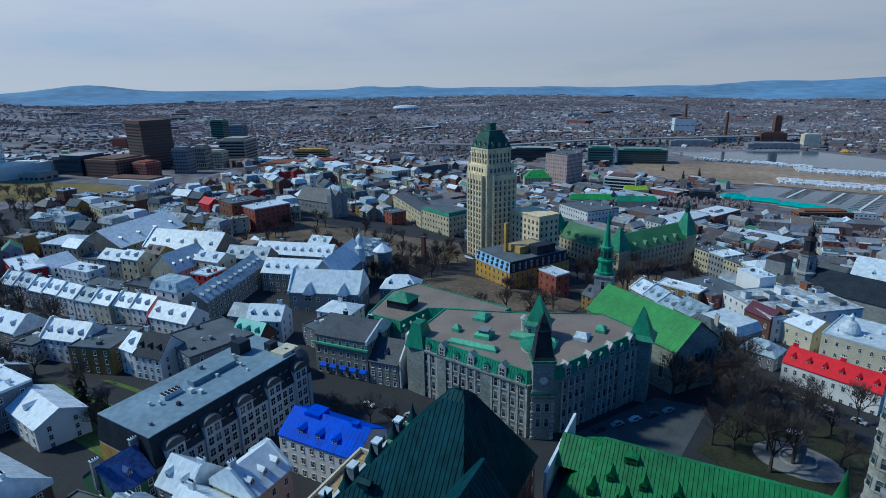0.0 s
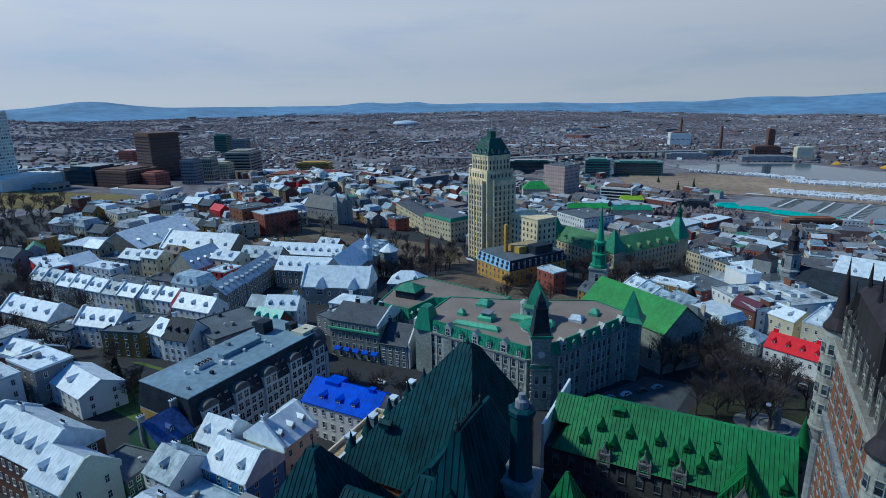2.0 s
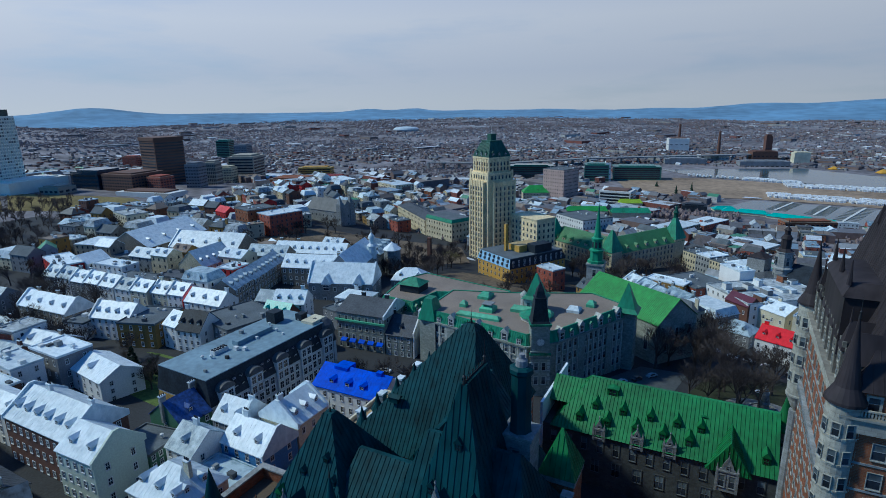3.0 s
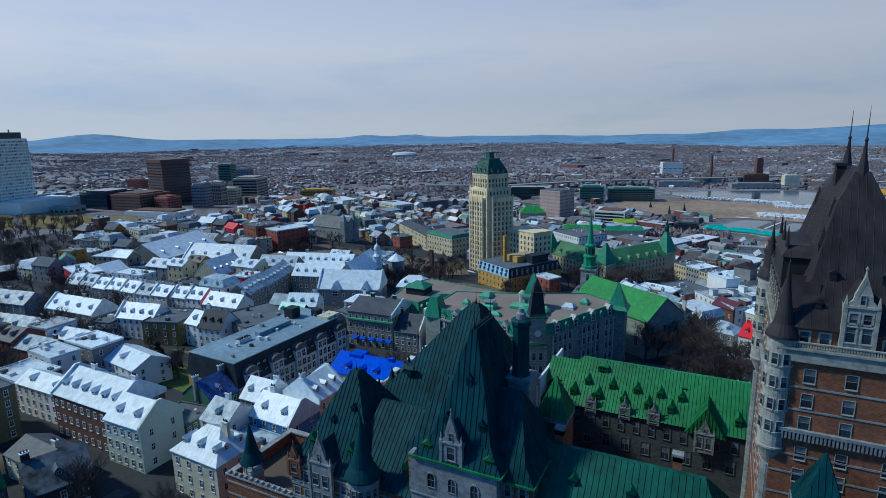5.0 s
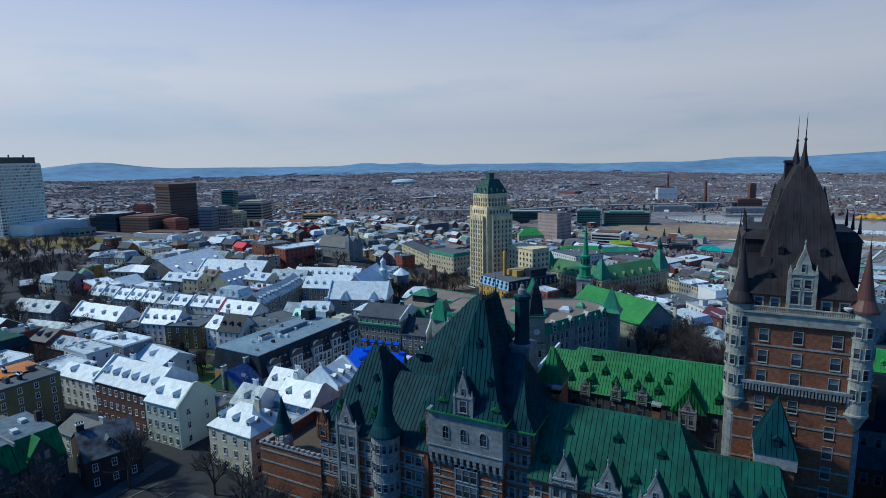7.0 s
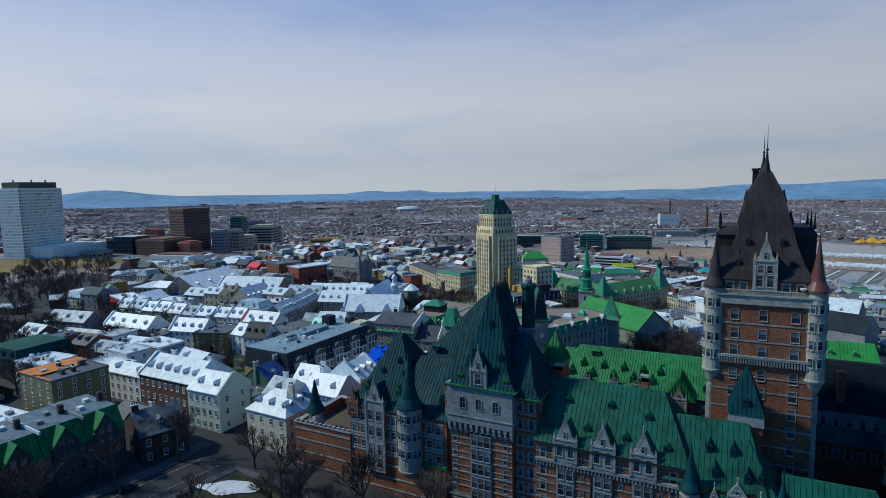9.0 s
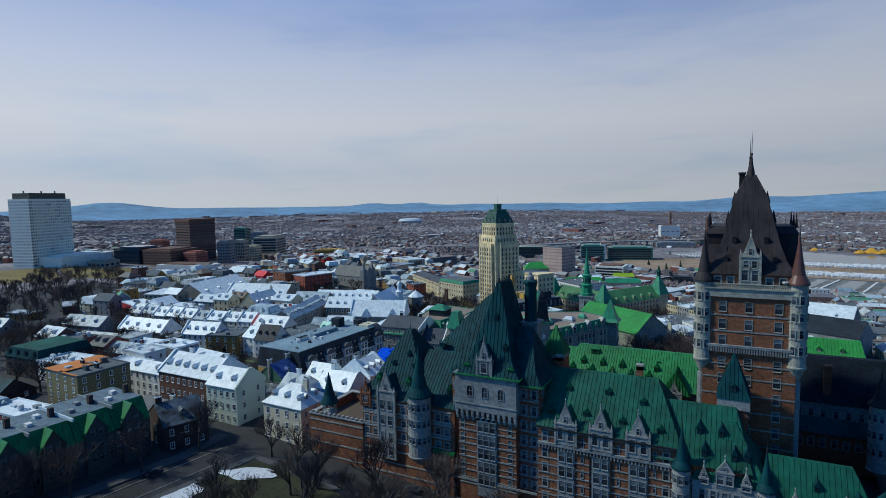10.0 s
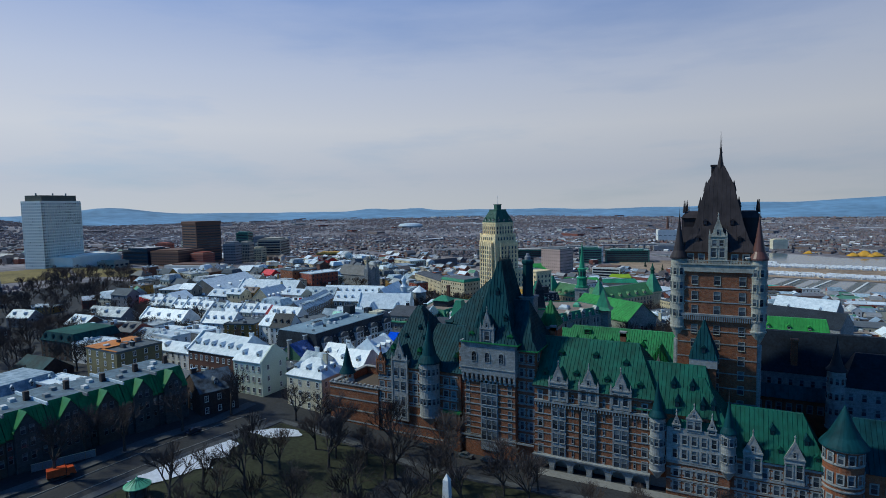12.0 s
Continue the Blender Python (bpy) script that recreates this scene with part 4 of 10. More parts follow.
# main front pavilion
pav = thing("front_pavilion", -20, 38, GB, 0, "tall brick and grey stone pavilion under steep green copper roof", "building")
bm = B()
bx(bm, -28.4, -13.8, 30.2, 47, GB, 18)
bx(bm, -30.6, -28.4, 31.5, 47, GB, 25.6)
bx(bm, -13.8, -8.8, 32, 47, GB, 25.0)
part("wall", bm, BRICK, pav, world=True)
bm = B()
bx(bm, -28.9, -13.4, 29.3, 46.5, 18.0, 26.6)
bx(bm, -29.1, -13.2, 29.1, 46.6, 26.6, 26.95)
for i in range(12):
    x = -28.5 + 14.7 * i / 11
    bx(bm, x - 0.33, x + 0.33, 29.35, 30.2, 17.1, 18.0)
    bx(bm, x - 0.33, x + 0.33, 29.6, 30.2, 16.3, 17.1)
    bx(bm, x - 0.33, x + 0.33, 29.9, 30.2, 15.6, 16.3)
bx(bm, -23.6, -18.6, 29.9, 30.2, -3, 16.4)
for k in range(6):
    for x0, x1 in ((-28.4, -23.6), (-18.6, -13.8)):
        bx(bm, x0, x1, 30.06, 30.2, -0.6 + 3.3 * k, -0.28 + 3.3 * k)
        bx(bm, x0, x1, 30.08, 30.2, 0.9 + 3.3 * k, 1.06 + 3.3 * k)
bx(bm, -29.0, -13.3, 29.15, 29.3, 19.6, 19.85)
part("stone_front", bm, STONE, pav, "grey stone upper storey on corbels", world=True)
bm = bands(B(), (-30.6, 30.2), (-8.8, 30.2), (0.2,), 0.5, 0.25)
bands(bm, (-13.8, 32), (-8.8, 32), (3.2, 6.8, 10.4, 14, 17.6, 21.2, 24.5), 0.35, 0.12)
part("band", bm, STONE, pav, world=True)
pw = (STONE, GLASS, GREYFRAME)
for x in (-25.0, -21.2, -17.2):
    arched_window(pav, x, 29.3, 21.6, 1.25, 2.5, STONE)
windows(pav, (-23.4, 29.9), (-18.8, 29.9), [13.0, 9.7, 6.4, 3.1, 0.0], 3, 1.3, 2.4, "bare", pw, world=True)
for x in (-27.4, -15.3):
    windows(pav, (x - 1, 30.2), (x + 1, 30.2), [13.2, 9.9, 6.6, 3.3, 0.2], 1, 1.0, 2.0, "bare", pw, world=True)
windows(pav, (-13.8, 32), (-8.8, 32), [22, 18.2, 14.6, 11, 7.4, 3.8, 0.4], 2, 1.0, 1.9, "quoin", pw, world=True)
windows(pav, (-30.6, 31.5), (-28.4, 31.5), [22, 18.2, 14.6], 1, 1.0, 1.9, "quoin", pw, world=True)
windows(pav, (-8.8, 32), (-8.8, 47), [22, 18.2], 3, 1.0, 1.9, "quoin", pw, world=True)
P1, P2, P3 = (-25.6, -15.0, 30.9, 45.4), (-22.7, -17.2, 33.4, 44.0), (-20.2, -19.2, 35.2, 42.4)
roof_part(pav, [((-28.4, -12.6, 29.0, 47.0), P1, 26.8, 30.2), (P1, P2, 30.2, 39.4), (P2, P3, 39.4, 48.0)], DARKCOPPER, 0.95, crest=((-19.7, 35.4), (-19.7, 42.2), 48.0))
roof_part(pav, [((-31.2, -23.0, 30.4, 47.0), (-29.6, -23.0, 31.8, 45.6), 26.0, 28.4), ((-29.6, -23.0, 31.8, 45.6), (-27.0, -23.0, 38.2, 38.8), 28.4, 37.4)], DARKCOPPER, 0.9, "side_roof")
roof_part(pav, [((-17.0, -7.9, 30.9, 47.0), (-17.0, -9.8, 32.4, 45.6), 25.2, 28.0), ((-17.0, -9.8, 32.4, 45.6), (-17.0, -12.6, 38.2, 38.8), 28.0, 37.2)], DARKCOPPER, 0.9, "side_roof")
part("eave_skirt", bx(B(), -28.6, -12.4, 28.8, 47.2, 26.6, 26.9), HOTELCOPPER, pav, "bright green copper eaves", world=True)
part("eave_skirt", bx(B(), -12.4, -7.7, 30.7, 47.2, 25.0, 25.3), HOTELCOPPER, pav, "bright green copper eaves", world=True)
for y in (35.4, 42.2):
    finial(pav, -19.7, y, 47.8, 52.0, 0.3)
stone_gable(pav, -23.0, -19.4, 29.2, 26.6, 30.6, 35.4, STONE, 1, 6, DARKCOPPER, "stone_dormer")
for x in (-26.0, -15.0):
    dormer(pav, x, 29.8, 27.2, 0, 1.5, 1.7, 2.5, HOTELCOPPER, HOTELCOPPER, world=True, peak=0.4)
for x, z in ((-19.7, 39.0), (-23.0, 32.4), (-16.8, 32.4)):
    dormer(pav, x, 30.9 + (z - 30.2) * 0.27, z, 0, 1.1, 1.2, 2.0, DARKCOPPER, DARKCOPPER, world=True, peak=0.8)

# octagonal chimney tower
oct_t = thing("chimney_tower", -14.8, 44.2, 20, 0, "octagonal stone chimney tower clad in dark green copper", "tower")
bm = bx(B(), -17.0, -12.6, 42.2, 46.4, 20, 37)
bx(bm, -17.3, -12.3, 41.9, 46.7, 37, 37.5)
part("base", bm, STONE, oct_t, world=True)
part("shaft", lathe(B(), -14.8, 44.2, [(1.75, 37.4), (1.6, 38.2), (1.5, 46.4), (1.8, 46.8), (1.8, 47.4), (1.4, 47.7)], 8), DARKCOPPER, oct_t, world=True)
part("cap", lathe(B(), -14.8, 44.2, [(0.9, 47.7), (0.85, 48.6), (0.5, 48.9), (0.45, 49.5)], 12), GREYWALL, oct_t, "grey metal cowl", world=True)
windows(oct_t, (-16, 42.2), (-13.6, 42.2), [33.2, 29.5], 1, 1.2, 2.0, "stone", pw, world=True)
pyr = thing("small_pyramid_turret", -10.0, 50, 15, 0, "small square brick turret with a green copper pyramid roof", "turret")
part("wall", bx(B(), -12.6, -7.4, 47.5, 53, 5, 28.5), BRICK, pyr, world=True)
part("cornice", bx(B(), -12.8, -7.2, 47.3, 53.2, 27.6, 28.6), STONE, pyr, world=True)
roof_part(pyr, [((-12.9, -7.1, 47.2, 53.3), (-10.1, -9.9, 50.1, 50.3), 28.6, 35.5)], HOTELCOPPER, 0.8)

# left wing with round bay
lw = thing("left_wing", -45, 40, GB, 0, "brick wing with pale stone bays under dark copper roof", "building")
bm = B()
bx(bm, -57, -29.8, 30.6, 54, GB, 16.8)
part("wall", bm, BRICK, lw, world=True)
for z in (-3.2, -0.4, 2.8, 5.4, 6.2, 8.8, 9.6, 12.2, 13.0, 15.6):
    part("band", bands(B(), (-57, 30.6), (-30.6, 30.6), (z,), 0.38, 0.12), PALESTONE, lw, "pale stone band", world=True)
for z in (2.8, 6.2, 9.6, 13.0):
    part("band", bands(B(), (-57, 54), (-57, 30.6), (z,), 0.38, 0.12), PALESTONE, lw, "pale stone band", world=True)
roof_part(lw, [((-57.6, -38.0, 30.2, 54.4), (-55.6, -39.6, 32.4, 52.2), 16.8, 19.2), ((-55.6, -39.6, 32.4, 52.2), (-49.4, -47.8, 41.4, 43.0), 19.2, 32.8)], DARKCOPPER, 0.9)
finial(lw, -48.6, 42.2, 32.6, 35.6, 0.22)
roof_part(lw, [((-44.0, -29.0, 30.3, 53.6), (-42.5, -29.0, 41.6, 42.4), 17.0, 27.8)], DARKCOPPER, 0.9)
stone_gable(lw, -51.6, -46.6, 29.8, 1.0, 19.0, 24.4, PALESTONE, 2, 6, DARKCOPPER, "stone_bay")
windows(lw, (-51.4, 29.8), (-46.8, 29.8), [14.2, 10.2, 2.2], 2, 1.3, 2.4, "bare", (PALESTONE, GLASS, GREYFRAME), world=True)
stone_gable(lw, -57.2, -54.4, 30.2, 14.0, 17.6, 20.6, BRICK, 1, 4, DARKCOPPER, "brick_gable")
for x0, x1, n in ((-57, -51.8, 2), (-46.4, -42.2, 1), (-35.6, -30.8, 2)):
    windows(lw, (x0, 30.6), (x1, 30.6), [12.9, 9.4, 5.9], n, 1.35, 2.2, "stone", (PALESTONE, GLASS, GREYFRAME), world=True)
cone_turret(lw, -39.0, 29.6, 2.9, 4.2, 19.6, 31.5, PALESTONE, DARKCOPPER, (16.4, 12.2, 8.0), 7, 2.8, 0.35, -math.pi, PALESTONE)
part("bay_roof", bx(B(), -35.2, -29.6, 29.4, 31, 5.6, 6.3), HOTELCOPPER, lw, "green copper ledge over the bay", world=True)
part("bay", bx(B(), -35.0, -29.8, 29.6, 31, GB, 5.6), BRICK, lw, world=True)
for x, y, z in ((-53.2, 33.0, 19.6), (-44.2, 33, 19.6), (-32, 32.6, 19.4)):
    dormer(lw, x, y, z, 0, 1.3, 1.6, 2.2, DARKCOPPER, HOTELCOPPER, world=True, peak=0.9)
for x, z in ((-50.0, 24.0), (-46.2, 26.5), (-43.8, 24)):
    dormer(lw, x, 32.4 + (z - 19.2) * 0.66, z, 0, 1.1, 0.9, 2.0, DARKCOPPER, DARKCOPPER, world=True, peak=0.6)

# terrace with a small cone-roofed kiosk
ter = thing("hotel_terrace", -66, 40, GB, 0, "low brick terrace wall with pale stone bands and coping", "terrace")
bm = B()
for r in ((-75, -57, 30.2, 31.2), (-75, -74, 31.2, 50), (-75, -57, 49, 50), (-58, -57, 31.2, 49)):
    bx(bm, *r, GB, 9.0)
part("wall", bm, BRICK, ter, world=True)
part("deck", bx(B(), -74, -58, 31.2, 49, GB, 6.6), mat("dark boarded deck", (0.10, 0.075, 0.05), 0.8), ter, "dark boarded deck", world=True)
bm = bands(B(), (-75, 30.2), (-57, 30.2), (-2.4, 1.2, 4.6, 7.4), 0.4, 0.12)
for r in ((-75.2, -56.8, 30.0, 31.4), (-75.2, -73.8, 31.4, 50.2), (-73.8, -57, 48.8, 50.2)):
    bx(bm, *r, 9.0, 9.35)
for i in range(12):
    bx(bm, -74.5 + i * 1.5, -73.9 + i * 1.5, 30.1, 30.9, 9.35, 9.9)
part("coping", bm, PALESTONE, ter, world=True)
kiosk = thing("cone_kiosk", -70.3, 33.2, 9, 0, "small round open kiosk with a dark copper cone roof", "kiosk")
part("base", lathe(B(), -70.3, 33.2, [(2.1, 6.6), (2.1, 9.4)], 16), PALESTONE, kiosk, world=True)
for k in range(8):
    a = 2 * math.pi * k / 8
    part("column", lathe(B(), -70.3 + 1.8 * math.cos(a), 33.2 + 1.8 * math.sin(a), [(0.16, 9.4), (0.16, 11.9)], 6), PALESTONE, kiosk, world=True)
part("cone_roof", lathe(B(), -70.3, 33.2, [(2.6, 11.8), (2.5, 12.1), (1.5, 14.0), (0.8, 17.2), (0.05, 20.4)], 20), DARKCOPPER, kiosk, world=True)

# rear left block and link
rear = thing("rear_block", -36, 78, GB, 0, "rear brick block under a huge near-black green copper roof", "building")
part("wall", bx(B(), -60, -30, 61, 98, GB, 13), BRICK, rear, world=True)
windows(rear, (-60, 98), (-60, 61), [9, 5.4, 1.8], 10, 1.1, 2.0, "stone", pw, world=True)
windows(rear, (-30, 61), (-30, 98), [9, 5.4, 1.8], 10, 1.1, 2.0, "stone", pw, world=True)
roof_part(rear, [((-60.5, -29.5, 60.5, 98.5), (-41.0, -36.6, 77.0, 81.0), 13, 36.0), ((-41.0, -36.6, 77.0, 81.0), (-39.4, -37.6, 78.6, 79.6), 36.0, 37.2)], DARKCOPPER, 0.95, crest=((-39.4, 79), (-37.6, 79), 37.2))
finial(rear, -38.5, 79, 37, 41, 0.3)
for k in range(5):
    dormer(rear, -58.4, 64 + k * 7, 14.5, -90, 1.5, 1.7, 2.6, HOTELCOPPER, HOTELCOPPER, world=True, peak=0.5)
    dormer(rear, -52.0, 66 + k * 5.5, 22.0, -90, 1.2, 1.0, 2.2, DARKCOPPER, DARKCOPPER, world=True, peak=0.5)
part("white_flashing", bx(B(), -61.2, -60.5, 60.2, 98.8, 12.6, 13.6), TIN, rear, "white metal gutter edge", world=True)
for y in (66, 74.5, 83, 91.5):
    bm = bx(B(), -60.6, -59.2, y - .9, y + .9, 12, 17.2)
    bx(bm, -60.8, -59.0, y - 1.1, y + 1.1, 17.2, 17.6, 1)
    part("chimney", bm, (STONE, TIN), rear, "stone chimney with a pale cap", world=True)
for k, (y, z) in enumerate(((64, 15.6), (70, 16.0), (78.6, 16.0), (87, 16.0), (95, 15.6))):
    part("turret_cap", lathe(B(), -58.2, y, [(1.3, 12.6), (1.3, z), (1.6, z + .1), (0.6, z + 2.0), (0.05, z + 4.4)], 10), DARKCOPPER, rear, world=True)
deck = thing("roof_deck", -68, 88, GB, 0, "timber roof terrace with tan boards and dark parapet", "terrace")
part("wall", bx(B(), -68.4, -61.3, 62, 88, GB, 8.4), BRICK, deck, world=True)
TAN = mat("tan timber boards", (0.42, 0.30, 0.16), 0.8, 0.0, 0.3, 0.3, 1.5)
for k in range(26):
    part("board", bx(B(), -68.0, -61.6, 62.4 + k * 0.97, 63.3 + k * 0.97, 8.4, 8.52), TAN, deck, world=True)
for r in ((-68.6, -68.1, 62, 88), (-68.6, -61.3, 61.6, 62.1), (-68.6, -61.3, 87.9, 88.4)):
    part("parapet", bx(B(), *r, 8.3, 9.5), CREAM, deck, world=True)
link = thing("link_wing", -30, 54, GB, 0, "linking wing under a long dark copper roof", "building")
part("wall", bx(B(), -42, -18, 47, 60, GB, 15), BRICK, link, world=True)
roof_part(link, [((-42.4, -17.6, 46.6, 70), (-30.3, -29.7, 46.6, 70), 15, 32.0)], DARKCOPPER, 0.95)

# right front wing
rw = thing("front_wing", 6, 40, GB, 0, "brick front wing with stone gabled dormers under a green copper roof", "building")
bm = bx(B(), -8.8, 20.4, 31, 48, -1.6, 16.6)
bx(bm, 20.4, 33.4, 31, 48, -1.6, 14.0)
part("wall", bm, BRICK, rw, world=True)
part("ground_storey", bx(B(), -8.8, 33.4, 33, 48, GB, -1.6), mat("shadowed grey stone", (0.25, 0.25, 0.24), 0.9), rw, world=True)
arcade(rw, -8.8, 19.6, 30.2, GB, -1.6, 6, STONE, 1.4)
bm = bands(B(), (-8.8, 31), (20, 31), (0.6, 2.0, 4.1, 5.6, 7.6, 9.2, 14.2, 15.9), 0.26, 0.12)
bands(bm, (-8.8, 31), (20, 31), (12.4,), 0.6, 0.5)
for i in range(40):
    bx(bm, -8.6 + i * 0.72, -8.3 + i * .72, 30.6, 31, 11.6, 12.4)
part("band", bm, STONE, rw, world=True)
for x in (-2.4, 5.2, 12.9):
    stone_gable(rw, x - 2.3, x + 2.3, 30.5, 13.2, 18.0, 22.6, PALESTONE, 2, 6, MIDCOPPER, "gable_dormer")
    bm = bx(B(), x - 1.9, x + 1.9, 30.75, 31, -1.5, 11.6)
    b_ = part("stone_bay", bm, STONE, rw, world=True)
    windows(b_, (x - 1.8, 30.75), (x + 1.8, 30.75), [9.2, 5.8, 2.3, -1.2], 2, 1.3, 2.3, "bare", (PALESTONE, GLASS, GREYFRAME), world=True)
for x in (-7.2, 18.4):
    windows(rw, (x - 0.9, 31), (x + .9, 31), [13.2, 9.4, 6.0, 2.5, -1.0], 1, 1.1, 2.1, "stone", (PALESTONE, GLASS, GREYFRAME), world=True)
for x in (1.2, 8.9, 16.2):
    windows(rw, (x - 0.9, 31), (x + .9, 31), [13.4, 9.6, 6.2, 2.7, -0.8], 1, 0.5, 1.7, "bare", (STONE, GLASS, GREYFRAME), world=True)
for x in (2.9, 7.3):
    part("drainpipe", bx(B(), x - .11, x + .11, 30.68, 30.96, GB + 4, 16.4), IRON, rw, world=True)
part("gutter", bx(B(), -9.2, 21.2, 30.2, 30.6, 16.4, 16.75), IRON, rw, "dark eaves gutter", world=True)
roof_part(rw, [((-9.2, 21.5, 30.4, 52.6), (-9.2, 15.6, 41.6, 42.4), 16.6, 27.2)], MIDCOPPER, 0.95)
roof_part(rw, [((14.0, 34.0, 30.6, 49.4), (14.0, 31.0, 39.6, 40.4), 14.0, 23.6)], MIDCOPPER, 0.95)
for x, z in ((-6.5, 19), (1.4, 19.4), (9.2, 19), (17.0, 18.6), (-3.5, 23.3), (5.4, 23.5), (13.0, 22.6)):
    dormer(rw, x, 30.4 + (z - 16.6) * 1.03, z - 0.1, 0, 1.3, 1.0, 2.4, MIDCOPPER, MIDCOPPER, world=True, peak=0.45)
for x, z in ((24.3, 18.6), (28.4, 18.6), (25.4, 15.4), (30.8, 15.4), (33, 15.6)):
    dormer(rw, x, 30.6 + (z - 14) * 0.97, z - 0.1, 0, 1.0, 1.5, 1.8, DARKCOPPER, DARKCOPPER, world=True, peak=1.3)
for x, y in ((-7.2, 43), (11.4, 43)):
    bm = bx(B(), x - 0.7, x + .7, y - .6, y + .6, 24, 29.4)
    bx(bm, x - 0.85, x + .85, y - .75, y + .75, 29.4, 29.8, 1)
    bx(bm, x - 0.7, x + .7, y - .6, y + .6, 28.5, 29.4, 1)
    part("chimney", bm, (BRICK, PALESTONE), rw, "brick chimney with stone cap", world=True)
cone_turret(rw, 21.4, 29.8, 1.7, 0.6, 13.4, 22.2, PALESTONE, DARKCOPPER, (10.6, 6.8, 2.6), 5, 2.2, 0.3, -math.pi)

# stone pavilion and right wing
sp = thing("stone_pavilion", 30, 36, GB, 0, "pale stone and brick pavilion with three small gables", "building")
part("wall", bx(B(), 23.4, 36.6, 29.8, 46, GB, 3.4), BRICK, sp, world=True)
part("stone_front", bx(B(), 23.4, 36.6, 29.6, 46, 3.4, 11.4), PALESTONE, sp, "pale stone upper storeys", world=True)
bm = bands(B(), (23.4, 29.8), (36.6, 29.8), (-4, -1.0, 1.6, 2.9), 0.4, 0.16)
part("band", bm, PALESTONE, sp, world=True)
windows(sp, (24.2, 29.6), (34.4, 29.6), [7.8, 4.4], 5, 1.0, 2.0, "stone", (PALESTONE, GLASS, GREYFRAME), world=True)
windows(sp, (24.2, 29.8), (34.4, 29.8), [0.0, -3.4], 4, 1.1, 2.0, "quoin", (PALESTONE, GLASS, GREYFRAME), world=True)
for x0, x1, z in ((24.6, 26.4, 13.6), (27.6, 30.8, 15.4), (32.0, 33.8, 13.6)):
    stone_gable(sp, x0, x1, 29.5, 10.8, z - 1.4, z + 1.0, PALESTONE, 2 if x1 - x0 > 2 else 1, 5, MIDCOPPER, "gable", True)
roof_part(sp, [((23.2, 37.0, 29.8, 46.2), (29, 31, 37, 39), 11.4, 21.5)], MIDCOPPER, 0.95)
cone_turret(sp, 36.2, 30.2, 1.5, 3.0, 11.8, 19.6, PALESTONE, DARKCOPPER, (9.2, 5.4), 4, 2.4, 0.3, -math.pi)
r2 = thing("right_wing", 46, 38, GB, 0, "brick wing with stone twin-window gables under green copper", "building")
part("wall", bx(B(), 36.6, 54.5, 31, 46, GB, 6.4), BRICK, r2, world=True)
part("band", bands(B(), (36.8, 31), (54.5, 31), (-4.2, -1.4, 1.8, 5.6), 0.45, 0.15), PALESTONE, r2, world=True)
for x in (41.0, 48.8):
    stone_gable(r2, x - 1.9, x + 1.9, 30.5, 2.4, 8.0, 12.0, PALESTONE, 2, 6, MIDCOPPER, "gable_dormer", True)
windows(r2, (37.4, 31), (54, 31), [2.6, -0.8, -4.0], 7, 1.05, 2.0, "quoin", (PALESTONE, GLASS, GREYFRAME), world=True)
roof_part(r2, [((36.6, 55.2, 30.4, 46.6), (36.6, 50.8, 38.0, 38.8), 6.4, 15.6)], MIDCOPPER, 0.95)
for x, z in ((44.8, 11.2), (51.2, 10.2)):
    dormer(r2, x, 30.4 + (z - 6.4) * 0.83, z, 0, 0.9, 1.1, 1.5, DARKCOPPER, DARKCOPPER, world=True, peak=1.4)
for x, z in ((39.6, 8.0), (46.2, 8.2), (53, 7.8)):
    dormer(r2, x, 30.4 + (z - 6.4) * 0.83, z, 0, 0.9, 0.9, 1.5, MIDCOPPER, MIDCOPPER, world=True, peak=.6)
rt = thing("round_tower", 57.4, 31.5, GB, 0, "round brick tower with stone bands and green cone roof", "tower")
drum = part("wall", lathe(B(), 57.4, 31.5, [(3.6, GB), (3.6, 12.6)], 28), BRICK, rt, world=True)
for z in (12.0, 9.0, 4.6, 3.6, -0.6):
    part("band", lathe(B(), 57.4, 31.5, [(3.75, z), (3.8, z + 0.2), (3.75, z + 0.45)], 28), PALESTONE, rt, world=True)
for z in (9.6, 5.4, 0.6, -3):
    for k in range(6):
        a = -math.pi + math.pi * (k + 0.5) / 6
        t = Vector((-math.sin(a), math.cos(a))) * 0.5
        cx, cy = 57.4 + 3.6 * math.cos(a), 31.5 + 3.6 * math.sin(a)
        windows(rt, (cx - t.x, cy - t.y), (cx + t.x, cy + t.y), [z], 1, 1.0, 1.9, "stone", (PALESTONE, GLASS, GREYFRAME), world=True)
part("cone_roof", lathe(B(), 57.4, 31.5, [(4.4, 12.4), (4.3, 12.7), (2.9, 14.6), (1.4, 17.6), (0.1, 20.8)], 28), DARKCOPPER, rt, "green copper cone", world=True)
r3 = thing("far_right_wing", 74, 38, GB, 0, "brick wing with half-timbered bays under a dark copper roof", "building")
part("wall", bx(B(), 60, 100, 32, 46, GB, 7.0), BRICK, r3, world=True)
windows(r3, (61.5, 32), (99, 32), [2.8, -0.8, -4.0], 14, 1.2, 2.0, "stone", (PALESTONE, GLASS, GREYFRAME), world=True)
roof_part(r3, [((60, 101, 31.4, 46.6), (60, 97, 38.8, 39.4), 7.0, 16.0)], DARKCOPPER, 0.95)
